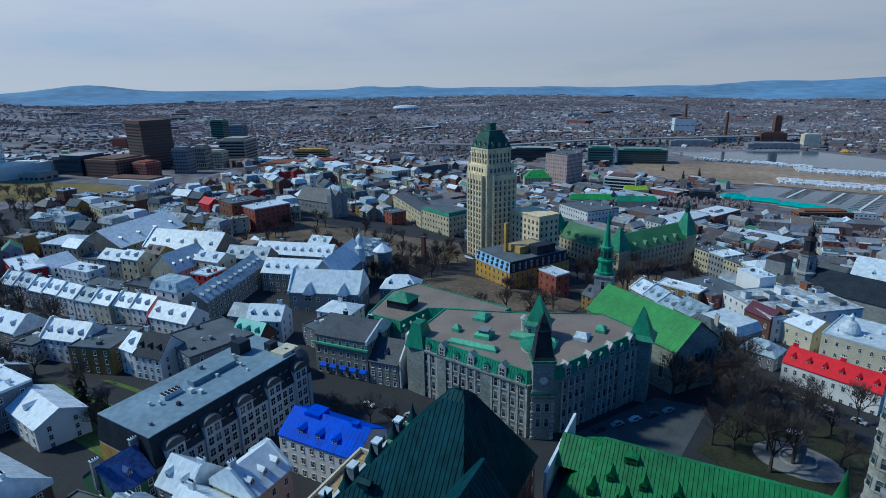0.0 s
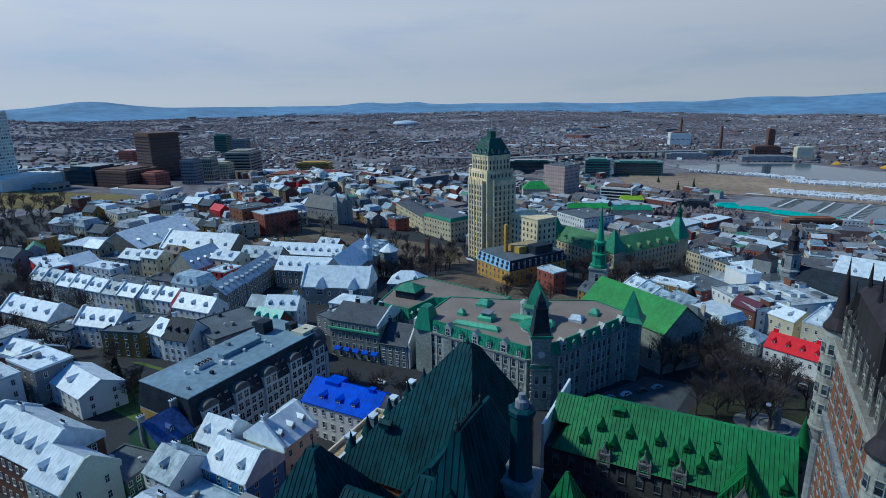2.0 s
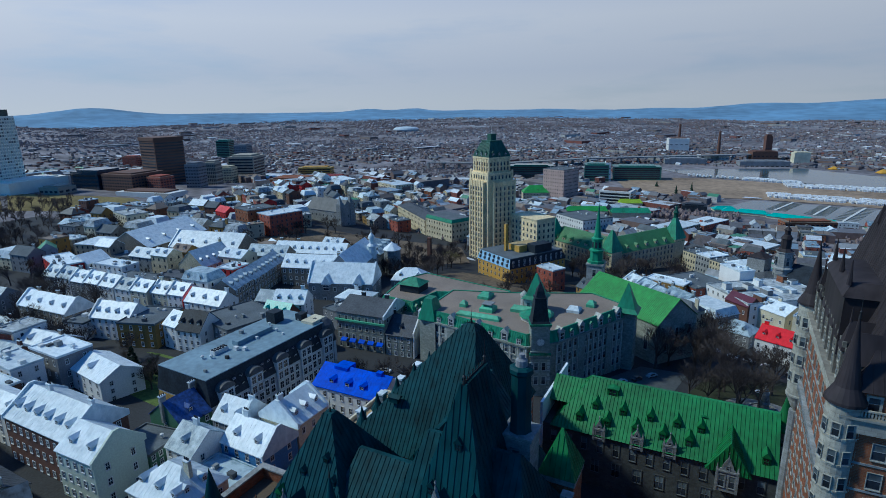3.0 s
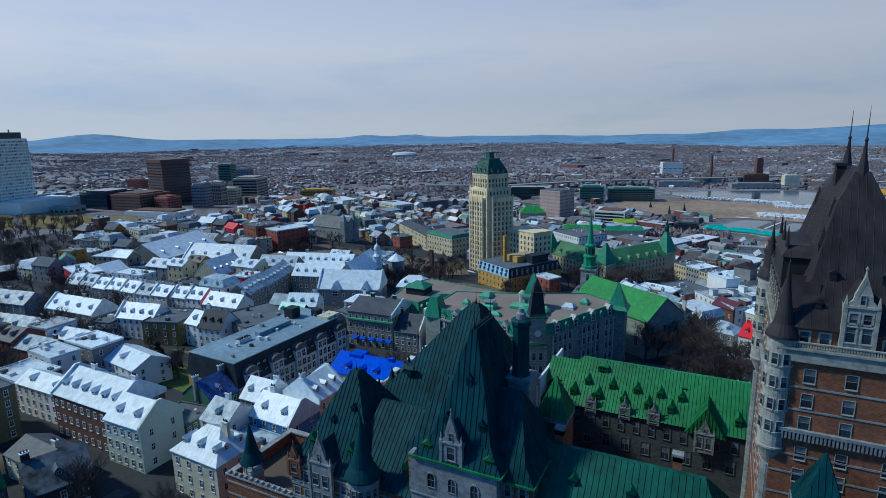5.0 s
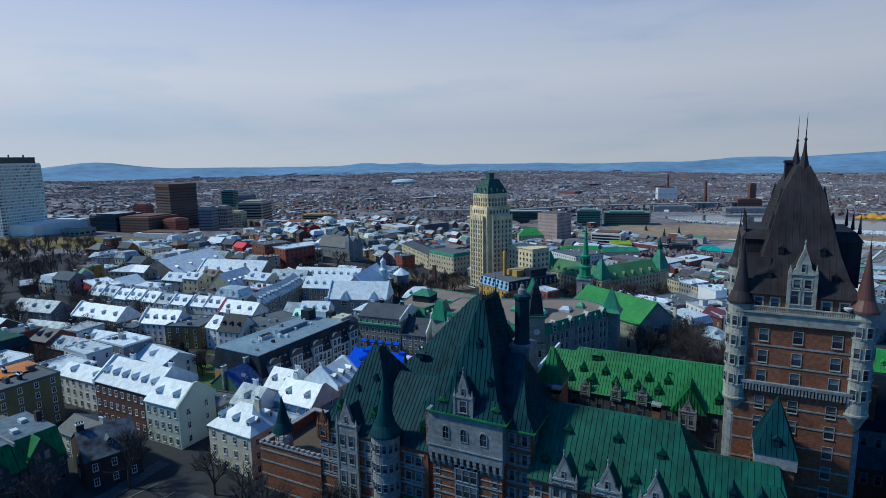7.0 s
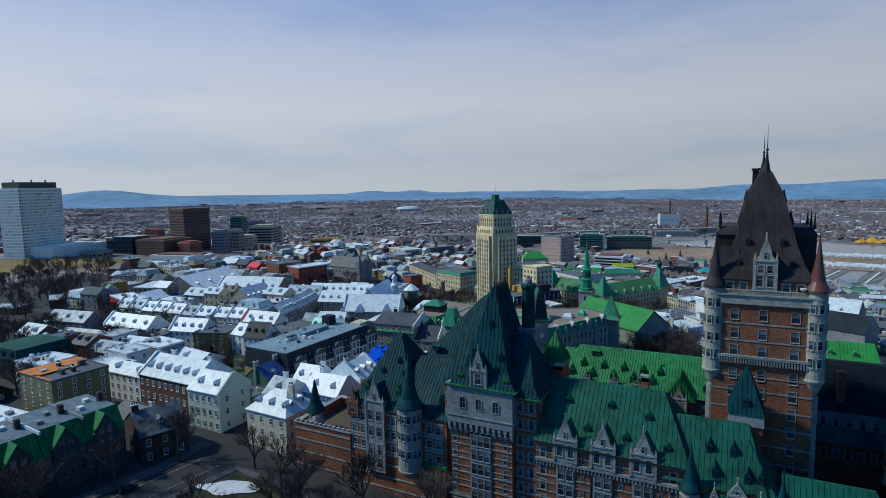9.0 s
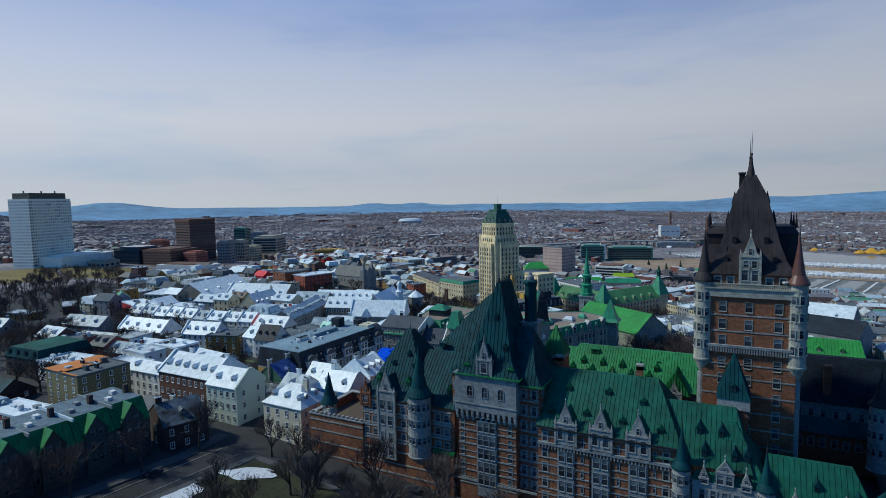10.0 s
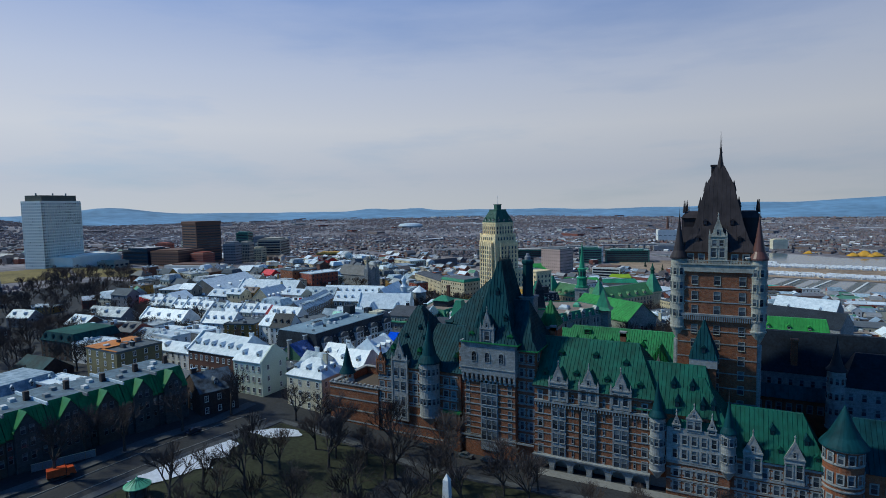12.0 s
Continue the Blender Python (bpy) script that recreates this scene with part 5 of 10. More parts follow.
# court buildings behind
cb = thing("court_gallery", 60, 90, GB, 0, "low gallery with a long green copper roof across the courtyard", "building")
part("wall", bx(B(), 43, 96, 88, 94, GB, 3.2), BRICK, cb, world=True)
windows(cb, (43, 88), (96, 88), [-0.5], 20, 1.2, 2.2, "stone", pw, world=True)
roof_part(cb, [((42.6, 96.4, 87.4, 94.4), (42.6, 96.4, 91, 91.6), 3.2, 6.4)], DARKCOPPER, 1.2)
# Dark slate deepened further: the tower's shade is in this colour.
COURTSLATE = mat("shade-darkened blue slate", (0.009, 0.015, 0.024), 0.65, 0.0, 0.4, 0.3, 1.5, spec=0.12)
cd = thing("court_back_wing", 62, 104, GB, 0, "tall back wing with a shade-darkened slate roof and chimneys", "building")
part("wall", bx(B(), 42, 82, 96, 112, GB, 9), STONE, cd, world=True)
windows(cd, (43, 96), (81, 96), [5, 1.2], 13, 1.1, 2.0, "stone", pw, world=True)
roof_part(cd, [((41.6, 82.4, 95.6, 112.4), (44, 78, 103, 105), 9, 20.6)], COURTSLATE, 1.2, seam=False)
bm = bx(B(), 53.2, 55, 97, 98.4, 6, 19)
bx(bm, 53, 55.2, 96.8, 98.6, 19, 19.5)
part("chimney", bm, BRICK, cd, world=True)
ce = thing("court_side_wing", 75, 82, GB, 0, "grey stone side wing with a round turret in the courtyard", "building")
part("wall", bx(B(), 64, 100, 76, 87, GB, 12), STONE, ce, world=True)
windows(ce, (64, 76), (100, 76), [8.4, 4.6, 0.8], 12, 1.1, 2.0, "stone", pw, world=True)
roof_part(ce, [((63.6, 100.4, 75.6, 87.4), (67, 97, 81, 82), 12, 20.5)], COURTSLATE, 1.2, seam=False)
cone_turret(ce, 62.2, 77, 2.2, 0, 16.2, 24.4, PALESTONE, BROWNCOPPER, (12.6, 8.4, 4.2), 5, 2.0)

cg = thing("court_green_roof", 62, 118, GB, 0, "stone back range under a sunlit bright green copper roof", "building")
part("wall", bx(B(), 43, 66, 113, 127, GB, 15.0), STONE, cg, world=True)
roof_part(cg, [((42.6, 66.4, 112.6, 127.4), (44, 65, 119.6, 120.4), 15.0, 22.2)], BRIGHTCOPPER, 0.9)
for x in (48, 54, 60):
    dormer(cg, x, 116.2, 18.6, 0, 1.2, 1.1, 2.0, BRIGHTCOPPER, BRIGHTCOPPER, world=True, peak=0.6)
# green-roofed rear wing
# The court lies in shade; that darkness is put into the stone's colour.
COURTSTONE = masonry("shade-dark court stone", (0.085, 0.095, 0.095), (0.065, 0.072, 0.075), (0.05, 0.05, 0.05), 1.0, 0.4)
gw = thing("rear_green_wing", 0, 106, GB - 3, 0, "stone rear wing under a long bright green copper roof", "building")
part("wall", bx(B(), -26.4, 24, 95, 117, GB - 4, 7.2), COURTSTONE, gw, "court wall darkened for shade", world=True)
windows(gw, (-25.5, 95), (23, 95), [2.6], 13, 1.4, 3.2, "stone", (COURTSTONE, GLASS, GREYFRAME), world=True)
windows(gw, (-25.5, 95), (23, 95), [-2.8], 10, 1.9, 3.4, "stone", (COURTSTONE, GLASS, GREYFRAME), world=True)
windows(gw, (-26.4, 117), (-26.4, 95), [3.4, -0.6], 7, 1.2, 2.2, "stone", pw, world=True)
roof_part(gw, [((-24.5, 24, 94.4, 117.6), (-17.2, 24, 105.6, 106.4), 7.2, 16.6)], HOTELCOPPER, 0.85)
part("gable_coping", bx(B(), -27.0, -26.4, 94.2, 117.8, -6, 13.0), TIN, gw, "white gable coping", world=True)
roof_part(gw, [((-26.4, -18.0, 100, 112), (-26.4, -18, 105.8, 106.2), 11.0, 15.2)], HOTELCOPPER, 0.85)
roof_part(gw, [((10.2, 19.2, 93.6, 106), (14.6, 14.8, 93.6, 106), 6.4, 13.6)], HOTELCOPPER, 0.85, "cross_roof")
stone_gable(gw, 12.6, 16.6, 93.4, 2.0, 7.0, 10.6, STONE, 2, 3, None, "stone_gable")
for x in (-18, -11.5, -5, 1.0, 6.5, 21.6):
    dormer(gw, x, 96.4, 8.8, 0, 1.5, 1.8, 2.4, HOTELCOPPER, HOTELCOPPER, world=True, peak=0.8)
for x in (-14.8, -8.4, -2.2, 3.6, 8.6):
    dormer(gw, x, 99.2, 11.2, 0, 1.4, 1.5, 2.4, HOTELCOPPER, HOTELCOPPER, world=True, peak=0.8)
for x in (-12.8, -4.2, 2.8):
    stone_gable(gw, x - 1.2, x + 1.2, 94.6, 6.0, 9.0, 11.2, STONE, 1, 3, HOTELCOPPER, "gable_dormer")
dormer(gw, -11.5, 102.6, 13.8, 0, 2.6, 2.0, 3.4, HOTELCOPPER, HOTELCOPPER, world=True, peak=0.1)
dormer(gw, 9.0, 102, 13.0, 0, 1.2, 1.0, 2.0, HOTELCOPPER, HOTELCOPPER, world=True, peak=0.1)
gt = thing("corner_cone_turret", 26, 108, GB, 0, "round stone corner turret with a green cone roof", "turret")
cone_turret(gt, 25.6, 112.0, 2.4, -3, 10, 19.5, PALESTONE, HOTELCOPPER, (6.4, 2.2), 5, 2.5)

# ---- post office with the clock tower ----
po = thing("post_office", -45, 150, -12, 0, "grey stone offices with green copper mansard and clock tower", "building")
PO = [(-86.0, 139.4), (-43.6, 131.8), (-35.8, 139.2), (-18.4, 174.0), (-34, 183), (-60, 172), (-72, 168), (-86, 164)]


def inset(pts, d):
    out = []
    n = len(pts)
    for i in range(n):
        a, b, c = Vector(pts[i - 1]), Vector(pts[i]), Vector(pts[(i + 1) % n])
        u, v = (b - a).normalized(), (c - b).normalized()
        n1, n2 = Vector((-u.y, u.x)), Vector((-v.y, v.x))
        k = (n1 + n2)
        k = k / max(0.3, k.dot(n1))
        out.append(tuple(b + k * d))
    return out


def mansard_ring(parent, pts, z0, z1, d, m, top, step=0.9, name="mansard"):
    q = inset(pts, d)
    bm, sl = B(), []
    n = len(pts)
    for i in range(n):
        j = (i + 1) % n
        s = [(*pts[i], z0), (*pts[j], z0), (*q[j], z1), (*q[i], z1)]
        poly(bm, s)
        sl.append(s)
    ob = part(name, bm, m, parent, world=True)
    part("seams", seams(B(), sl, step, 0.09, 0.1), m, ob, world=True, kind="stuff")
    part("flat_roof", prism(B(), q, z1 - 0.6, z1 - 0.15), top, parent, "flat gravel roof", world=True)
    bm = B()
    q2 = inset(pts, d + 0.5)
    for i in range(n):
        j = (i + 1) % n
        for zz in ((z1 - 0.15, z1 + 0.15),):
            a = [(*q[i], zz[0]), (*q[j], zz[0]), (*q2[j], zz[0]), (*q2[i], zz[0])]
            b = [(x, y, zz[1]) for x, y, _ in a]
            poly(bm, b)
            poly(bm, (a[0], a[1], b[1], b[0]))
            poly(bm, (a[3], b[3], b[2], a[2]))
    part("roof_curb", bm, m, parent, world=True)
    return q


POSTSTONE = masonry("greenish grey stone", (0.29, 0.315, 0.28), (0.21, 0.235, 0.21), (0.17, 0.175, 0.16), 1.1, 0.45)
TRIMSTONE = masonry("light dressed stone", (0.48, 0.49, 0.45), (0.40, 0.41, 0.38), (0.30, 0.30, 0.28), 1.2, 0.5)
part("wall", prism(B(), PO, -17, 8.6), POSTSTONE, po, "grey cut stone wall with cornices", world=True)
bm = B()
for a, b in zip(PO, PO[1:] + PO[:1]):
    bands(bm, a, b, (-4.6, 0.2, 4.6), 0.35, 0.2)
    bands(bm, a, b, (8.2,), 0.6, 0.55)
part("cornice", bm, POSTSTONE, po, world=True)
mansard_ring(po, PO, 8.8, 12.2, 1.1, COPPER, BROWNROOF)
pw2 = (TRIMSTONE, GLASS, GREYFRAME)
windows(po, PO[0], PO[1], [5.2, 0.9, -3.9, -8.4], 15, 1.2, 2.4, "stone", pw2, world=True)
windows(po, PO[2], PO[3], [5.2, 0.9, -3.9, -8.4], 15, 1.2, 2.4, "stone", pw2, world=True)
windows(po, PO[7], PO[0], [5.2, 0.9, -3.9], 8, 1.2, 2.4, "stone", pw2, world=True)
windows(po, PO[3], PO[4], [5.2, 0.9, -3.9], 5, 1.2, 2.4, "stone", pw2, world=True)
for (a, b, n) in ((PO[0], PO[1], 8), (PO[2], PO[3], 8)):
    for i in range(n):
        f = (i + 0.5) / n
        ang = math.degrees(math.atan2(b[1] - a[1], b[0] - a[0]))
        x, y = a[0] + (b[0] - a[0]) * f, a[1] + (b[1] - a[1]) * f
        big = i % 2 == 0
        dormer(po, x, y, 8.8, ang, 2.5 if big else 1.7, 2.9 if big else 2.1, 1.8, TRIMSTONE, TRIMSTONE if big else COPPER, world=True, peak=0.62 if big else 0.45)
        if i in (2, 5):
            d = Vector((b[0] - a[0], b[1] - a[1])).normalized()
            bm = prism(B(), [(x - d.x * 1.7 + d.y * .35, y - d.y * 1.7 - d.x * .35), (x + d.x * 1.7 + d.y * .35, y + d.y * 1.7 - d.x * .35), (x + d.x * 1.7, y + d.y * 1.7), (x - d.x * 1.7, y - d.y * 1.7)], -12, 8.8)
            part("pilaster_bay", bm, POSTSTONE, po, world=True)
for a, b, n in ((PO[0], PO[1], 15), (PO[2], PO[3], 15)):
    d = Vector((b[0] - a[0], b[1] - a[1]))
    t, o = d.normalized() * 0.32, Vector((d.y, -d.x)).normalized() * 0.3
    for i in range(n + 1):
        c = Vector(a) + d * i / n
        part("pilaster", prism(B(), [tuple(c - t + o), tuple(c + t + o), tuple(c + t), tuple(c - t)], -12, 8.2), TRIMSTONE, po, world=True)
# clock tower
ct = part("clock_tower", B(), POSTSTONE, po)
CT = Matrix.Translation((-40.6, 135.6, 0)) @ Matrix.Rotation(radians(27), 4, "Z")
bm = B()
bx(bm, -2.9, 2.9, -2.9, 2.9, -14, 16.2)
for z in (-4.6, 0.2, 4.6, 7.0, 15.4):
    bx(bm, -3.2, 3.2, -3.2, 3.2, z, z + 0.5)
bm.transform(CT)
part("tower_wall", bm, POSTSTONE, ct, world=True)
for x in (-2.75, 2.75):
    bm = B()
    for k in range(14):
        w_ = 0.55 if k % 2 else 0.38
        bx(bm, x - w_, x + w_, -3.08, -2.6, -12 + k * 1.35, -12 + k * 1.35 + .9)
    bm.transform(CT)
    part("quoins", bm, TRIMSTONE, ct, world=True)
bm = B()
frustum(bm, (-3.2, 3.2, -3.2, 3.2), (-2.6, 2.6, -2.6, 2.6), 16.2, 17.4)
frustum(bm, (-2.6, 2.6, -2.6, 2.6), (-1.7, 1.7, -1.7, 1.7), 17.4, 24.4)
bx(bm, -1.9, 1.9, -1.9, 1.9, 24.4, 24.8)
frustum(bm, (-1.5, 1.5, -1.5, 1.5), (-1.1, 1.1, -1.1, 1.1), 24.8, 26.8)
frustum(bm, (-1.2, 1.2, -1.2, 1.2), (-.06, .06, -.06, .06), 26.8, 29.6)
bm.transform(CT)
part("bell_roof", bm, BLACKROOF, ct, "near-black slate bell roof", world=True)
for z in (6.2, 16.0):
    bm = bx(B(), -3.4, 3.4, -3.4, 3.4, z, z + .6)
    bm.transform(CT)
    part("green_ledge", bm, COPPER, ct, world=True)
for rot in (0, 90, -90):
    bm = B()
    n = 28
    ring = [bm.verts.new((1.25 * math.cos(2 * math.pi * i / n), -2.96, 10.6 + 1.25 * math.sin(2 * math.pi * i / n))) for i in range(n)]
    bm.faces.new(ring)
    ring2 = [(1.5 * math.cos(2 * math.pi * i / n), 10.6 + 1.5 * math.sin(2 * math.pi * i / n)) for i in range(n)]
    ring1 = [(1.2 * math.cos(2 * math.pi * i / n), 10.6 + 1.2 * math.sin(2 * math.pi * i / n)) for i in range(n)]
    for i in range(n):
        j = (i + 1) % n
        poly(bm, [(ring1[i][0], -3.1, ring1[i][1]), (ring1[j][0], -3.1, ring1[j][1]), (ring2[j][0], -3.05, ring2[j][1]), (ring2[i][0], -3.05, ring2[i][1])], 1)
    for k in range(12):
        a = 2 * math.pi * k / 12
        bx(bm, math.cos(a) * 1.0 - .05, math.cos(a) * 1.0 + .05, -3.02, -2.97, 10.6 + math.sin(a) * 1.0 - .08, 10.6 + math.sin(a) * 1.0 + .08, 2)
    for dx, dz in ((0.55, 0.15), (-0.25, 0.75)):
        poly(bm, [(-.05, -3.04, 10.6), (.05, -3.04, 10.6), (dx + .03, -3.04, 10.6 + dz), (dx - .03, -3.04, 10.6 + dz)], 2)
    bm.transform(CT @ Matrix.Rotation(radians(rot), 4, "Z"))
    part("clock_face", bm, (FRAME, STONE, IRON), ct, "white clock face with black hands", world=True)
for rot in (0, 90, -90):
    p0 = CT @ Matrix.Rotation(radians(rot), 4, "Z") @ Vector((-2.4, -2.9, 0))
    p1 = CT @ Matrix.Rotation(radians(rot), 4, "Z") @ Vector((2.4, -2.9, 0))
    windows(ct, p0, p1, [0.9, -3.9], 2, 1.2, 2.6, "stone", pw2, world=True)
    windows(ct, p0, p1, [-13.0], 1, 2.4, 4.6, "stone", (STONE, IRON, GREYFRAME), world=True)
# roof things of the post office
bt = part("rear_tower", B(), POSTSTONE, po)
bm = B()
bx(bm, -51.6, -45.0, 152.6, 159.2, 11, 17.0)
part("tower_wall", bm, TRIMSTONE, bt, world=True)
bm = B()
frustum(bm, (-52.5, -44.1, 151.7, 160.1), (-51.2, -45.4, 153, 158.8), 17.0, 18.0)
frustum(bm, (-51.2, -45.4, 153, 158.8), (-48.6, -48.0, 155.6, 156.2), 18.0, 25.6)
part("pyramid_roof", bm, COPPER, bt, world=True)
windows(bt, (-51.6, 152.6), (-45.0, 152.6), [13.6], 2, 1.1, 2.0, "stone", pw2, world=True)
cp = part("curved_pavilion", lathe(B(), -46, 148.2, [(5.0, 11.8), (5.0, 13.2)], 20), TRIMSTONE, po, "low curved roof pavilion", world=True)
bm = lathe(B(), -46, 148.2, [(5.5, 13.2), (5.4, 13.5), (3.2, 14.5), (1.2, 15.0), (0.0, 15.2)], 20)
part("pavilion_roof", bm, COPPER, cp, world=True)
for x0, x1, y0, y1, h in ((-72, -56, 139.5, 142.2, 1.6), (-66, -61, 146, 151, 2.6), (-74.5, -72, 147.5, 150, 2.4), (-72, -67.5, 158, 164, 2.2), (-56, -41, 150.5, 153.5, 2.4), (-38, -33.5, 158, 163, 2.0), (-33, -30, 166, 170, 2.2)):
    bm = B()
    bx(bm, x0, x1, y0, y1, 12.0, 12.0 + h * 0.5)
    frustum(bm, (x0, x1, y0, y1), (x0 + .9, x1 - .9, (y0 + y1) / 2 - .2, (y0 + y1) / 2 + .2), 12.0 + h * .5, 12.0 + h)
    part("skylight", bm, PALECOPPER if h != 2.0 else TIN, po, "pale green copper skylight housing", world=True)
part("roof_fan", bx(B(), -65.4, -61.6, 146.6, 150.4, 14.6, 14.9), GREYFRAME, po, world=True)
bm = lathe(B(), -53.6, 158.4, [(1.3, 12), (1.3, 16.0), (1.6, 16.2), (0.9, 17.2), (0, 17.8)], 12)
part("stone_lantern", bm, TRIMSTONE, po, world=True)
bm = B()
frustum(bm, (-86.4, -79.6, 137.6, 145.6), (-84.6, -81.6, 139.6, 143.6), 8.8, 16.4)
part("end_pavilion_roof", bm, COPPER, po, "tall green copper pavilion roof", world=True)
part("end_pavilion", prism(B(), [(-86.4, 138.8), (-79.4, 137.6), (-79.4, 145), (-86.4, 145)], -17, 8.8), POSTSTONE, po, world=True)
bm = B()
bx(bm, -23.0, -16.6, 170.2, 176.6, -17, 10.6)
part("end_turret", bm, POSTSTONE, po, world=True)
bm = B()
frustum(bm, (-24.2, -15.4, 169.0, 177.8), (-22.9, -16.7, 170.3, 176.5), 10.6, 12.0)
frustum(bm, (-22.9, -16.7, 170.3, 176.5), (-20, -19.6, 173.2, 173.6), 12.0, 20.6)
part("turret_roof", bm, COPPER, po, world=True)
windows(po, (-16.6, 170.2), (-16.6, 176.6), [6, 1.4, -3.4, -8], 2, 1.1, 2.2, "stone", pw2, world=True)
# annexe behind, round a court
an = thing("office_annexe", -100, 175, -16, 0, "stone annexe with a green mansard and brown flat roof", "building")
AN = [(-114.5, 154.5), (-97.0, 152.4), (-94.0, 168.0), (-84, 172), (-66.8, 174.6), (-66, 184), (-113, 193), (-119, 179)]
part("wall", prism(B(), AN, -19, 4.4), POSTSTONE, an, world=True)
mansard_ring(an, AN, 4.4, 8.0, 1.6, COPPER, BROWNROOF)
for a, b, n in ((AN[0], AN[1], 5), (AN[1], AN[2], 5), (AN[3], AN[4], 5), (AN[4], AN[5], 3)):
    windows(an, a, b, [0.6, -3.6, -7.8, -12], n, 1.2, 2.2, "stone", pw2, world=True)
    for i in range(n - 1):
        f = (i + 0.7) / (n - 0.4)
        dormer(an, a[0] + (b[0] - a[0]) * f, a[1] + (b[1] - a[1]) * f, 4.6, math.degrees(math.atan2(b[1] - a[1], b[0] - a[0])), 1.4, 1.9, 1.6, COPPER, COPPER, world=True)
bm = bx(B(), -110, -101, 164, 172, 7.6, 11)
part("penthouse", bm, BLACKROOF, an, world=True)
bm = B()
frustum(bm, (-110.6, -100.4, 163.4, 172.6), (-107, -104, 167.6, 168.4), 11, 13.4)
part("penthouse_roof", bm, COPPER, an, world=True)

# ---- stepped limestone skyscraper ----
pr = thing("art_deco_tower", -138, 332, -26, -31, "stepped pale limestone skyscraper with a green copper crown", "tower")


def facade(parent, x0, x1, y0, y1, zs, nx, ny, w=1.3, h=2.0, m=None, st="bare"):
    windows(parent, (x0, y0), (x1, y0), zs, nx, w, h, st, m)
    windows(parent, (x1, y0), (x1, y1), zs, ny, w, h, st, m)
    windows(parent, (x0, y1), (x0, y0), zs, ny, w, h, st, m)


LIME = masonry("warm limestone", (0.84, 0.69, 0.42), (0.75, 0.61, 0.37), (0.52, 0.42, 0.27), 1.4, 0.6)
bm = B()
bx(bm, -9.4, 9.4, -9.4, 9.4, 0, 64.0)
bx(bm, -7.9, 7.9, -7.9, 7.9, 61, 74.0)
bx(bm, -11.6, -9.4, -6.6, 9.0, 0, 58.0)
bx(bm, 9.4, 11.6, -6.6, 9.0, 0, 58.0)
bx(bm, -6.9, 6.9, -11.4, -9.4, 0, 58.0)
bx(bm, -8.25, 8.25, -8.25, 8.25, 73.2, 74.2)
part("wall", bm, LIME, pr, "warm limestone walls with piers")
def pier(x0, x1, y0, y1, z0, z1):
    part("pier", bx(B(), x0, x1, y0, y1, z0, z1), LIME, pr)


for x in [-7.6 + 15.2 * i / 6 for i in range(7)]:
    pier(x - .35, x + .35, -8.2, -7.9, 64, 74.0)
    pier(-8.2, -7.9, x - .35, x + .35, 64, 74.0)
    pier(7.9, 8.2, x - .35, x + .35, 64, 74.0)
for k in range(6):
    x = -6.9 + 13.8 * k / 5
    pier(x - .4, x + .4, -11.75, -11.4, 0, 59.2)
    y = -6.6 + 15.6 * k / 5
    pier(-11.95, -11.6, y - .4, y + .4, 0, 59.2)
    pier(11.6, 11.95, y - .4, y + .4, 0, 59.2)
for x in (-8.8, 8.8):
    pier(x - .6, x + .6, -9.75, -9.4, 0, 65.2)
    for y in (-8.8, 8.4):
        pier(x + (.6 if x > 0 else -.95), x + (.95 if x > 0 else -.6), y - .6, y + .6, 58, 65.2)
zz = [2.5 + 3.55 * k for k in range(15)]
pwm = (LIME, GLASS, GREYFRAME)
windows(pr, (-6.9, -11.4), (6.9, -11.4), zz, 5, 1.25, 2.5, "bare", pwm)
windows(pr, (-9.4, -9.4), (-6.9, -9.4), zz + [56.0, 59.6], 1, 1.2, 2.4, "bare", pwm)
windows(pr, (6.9, -9.4), (9.4, -9.4), zz + [56.0, 59.6], 1, 1.2, 2.4, "bare", pwm)
windows(pr, (11.6, -6.6), (11.6, 9), zz, 5, 1.25, 2.5, "bare", pwm)
windows(pr, (-11.6, 9), (-11.6, -6.6), zz, 5, 1.25, 2.5, "bare", pwm)
windows(pr, (-6.2, -9.4), (6.2, -9.4), [59.6], 5, 1.2, 2.6, "bare", pwm)
windows(pr, (9.4, -8), (9.4, 8), [59.6], 6, 1.2, 2.6, "bare", pwm)
windows(pr, (-9.4, 8), (-9.4, -8), [59.6], 6, 1.2, 2.6, "bare", pwm)
for a_, b_ in (((-7.6, -7.9), (7.6, -7.9)), ((7.9, -7.6), (7.9, 7.6)), ((-7.9, 7.6), (-7.9, -7.6))):
    windows(pr, a_, b_, [65.0, 68.4], 6, 1.1, 2.5, "bare", pwm)
CROWNCOPPER = mat("dull green copper", (0.035, 0.105, 0.075), 0.6, 0.0, 0.35, 0.1, 0.8, 0.1, streak=0.25)
bm = B()
sl = frustum(bm, (-8.2, 8.2, -8.2, 8.2), (-7.2, 7.2, -7.2, 7.2), 74.2, 77.0)
sl += frustum(bm, (-7.2, 7.2, -7.2, 7.2), (-4.3, 4.3, -4.3, 4.3), 77.0, 84.2)
bx(bm, -4.5, 4.5, -4.5, 4.5, 84.2, 84.8)
bx(bm, -1.9, 1.9, -1.9, 1.9, 84.8, 88.6)
bx(bm, -2.2, 2.2, -2.2, 2.2, 88.6, 89.1)
seams(bm, sl, 1.2, 0.12, 0.14)
part("crown", bm, CROWNCOPPER, pr, "dull green copper crown")
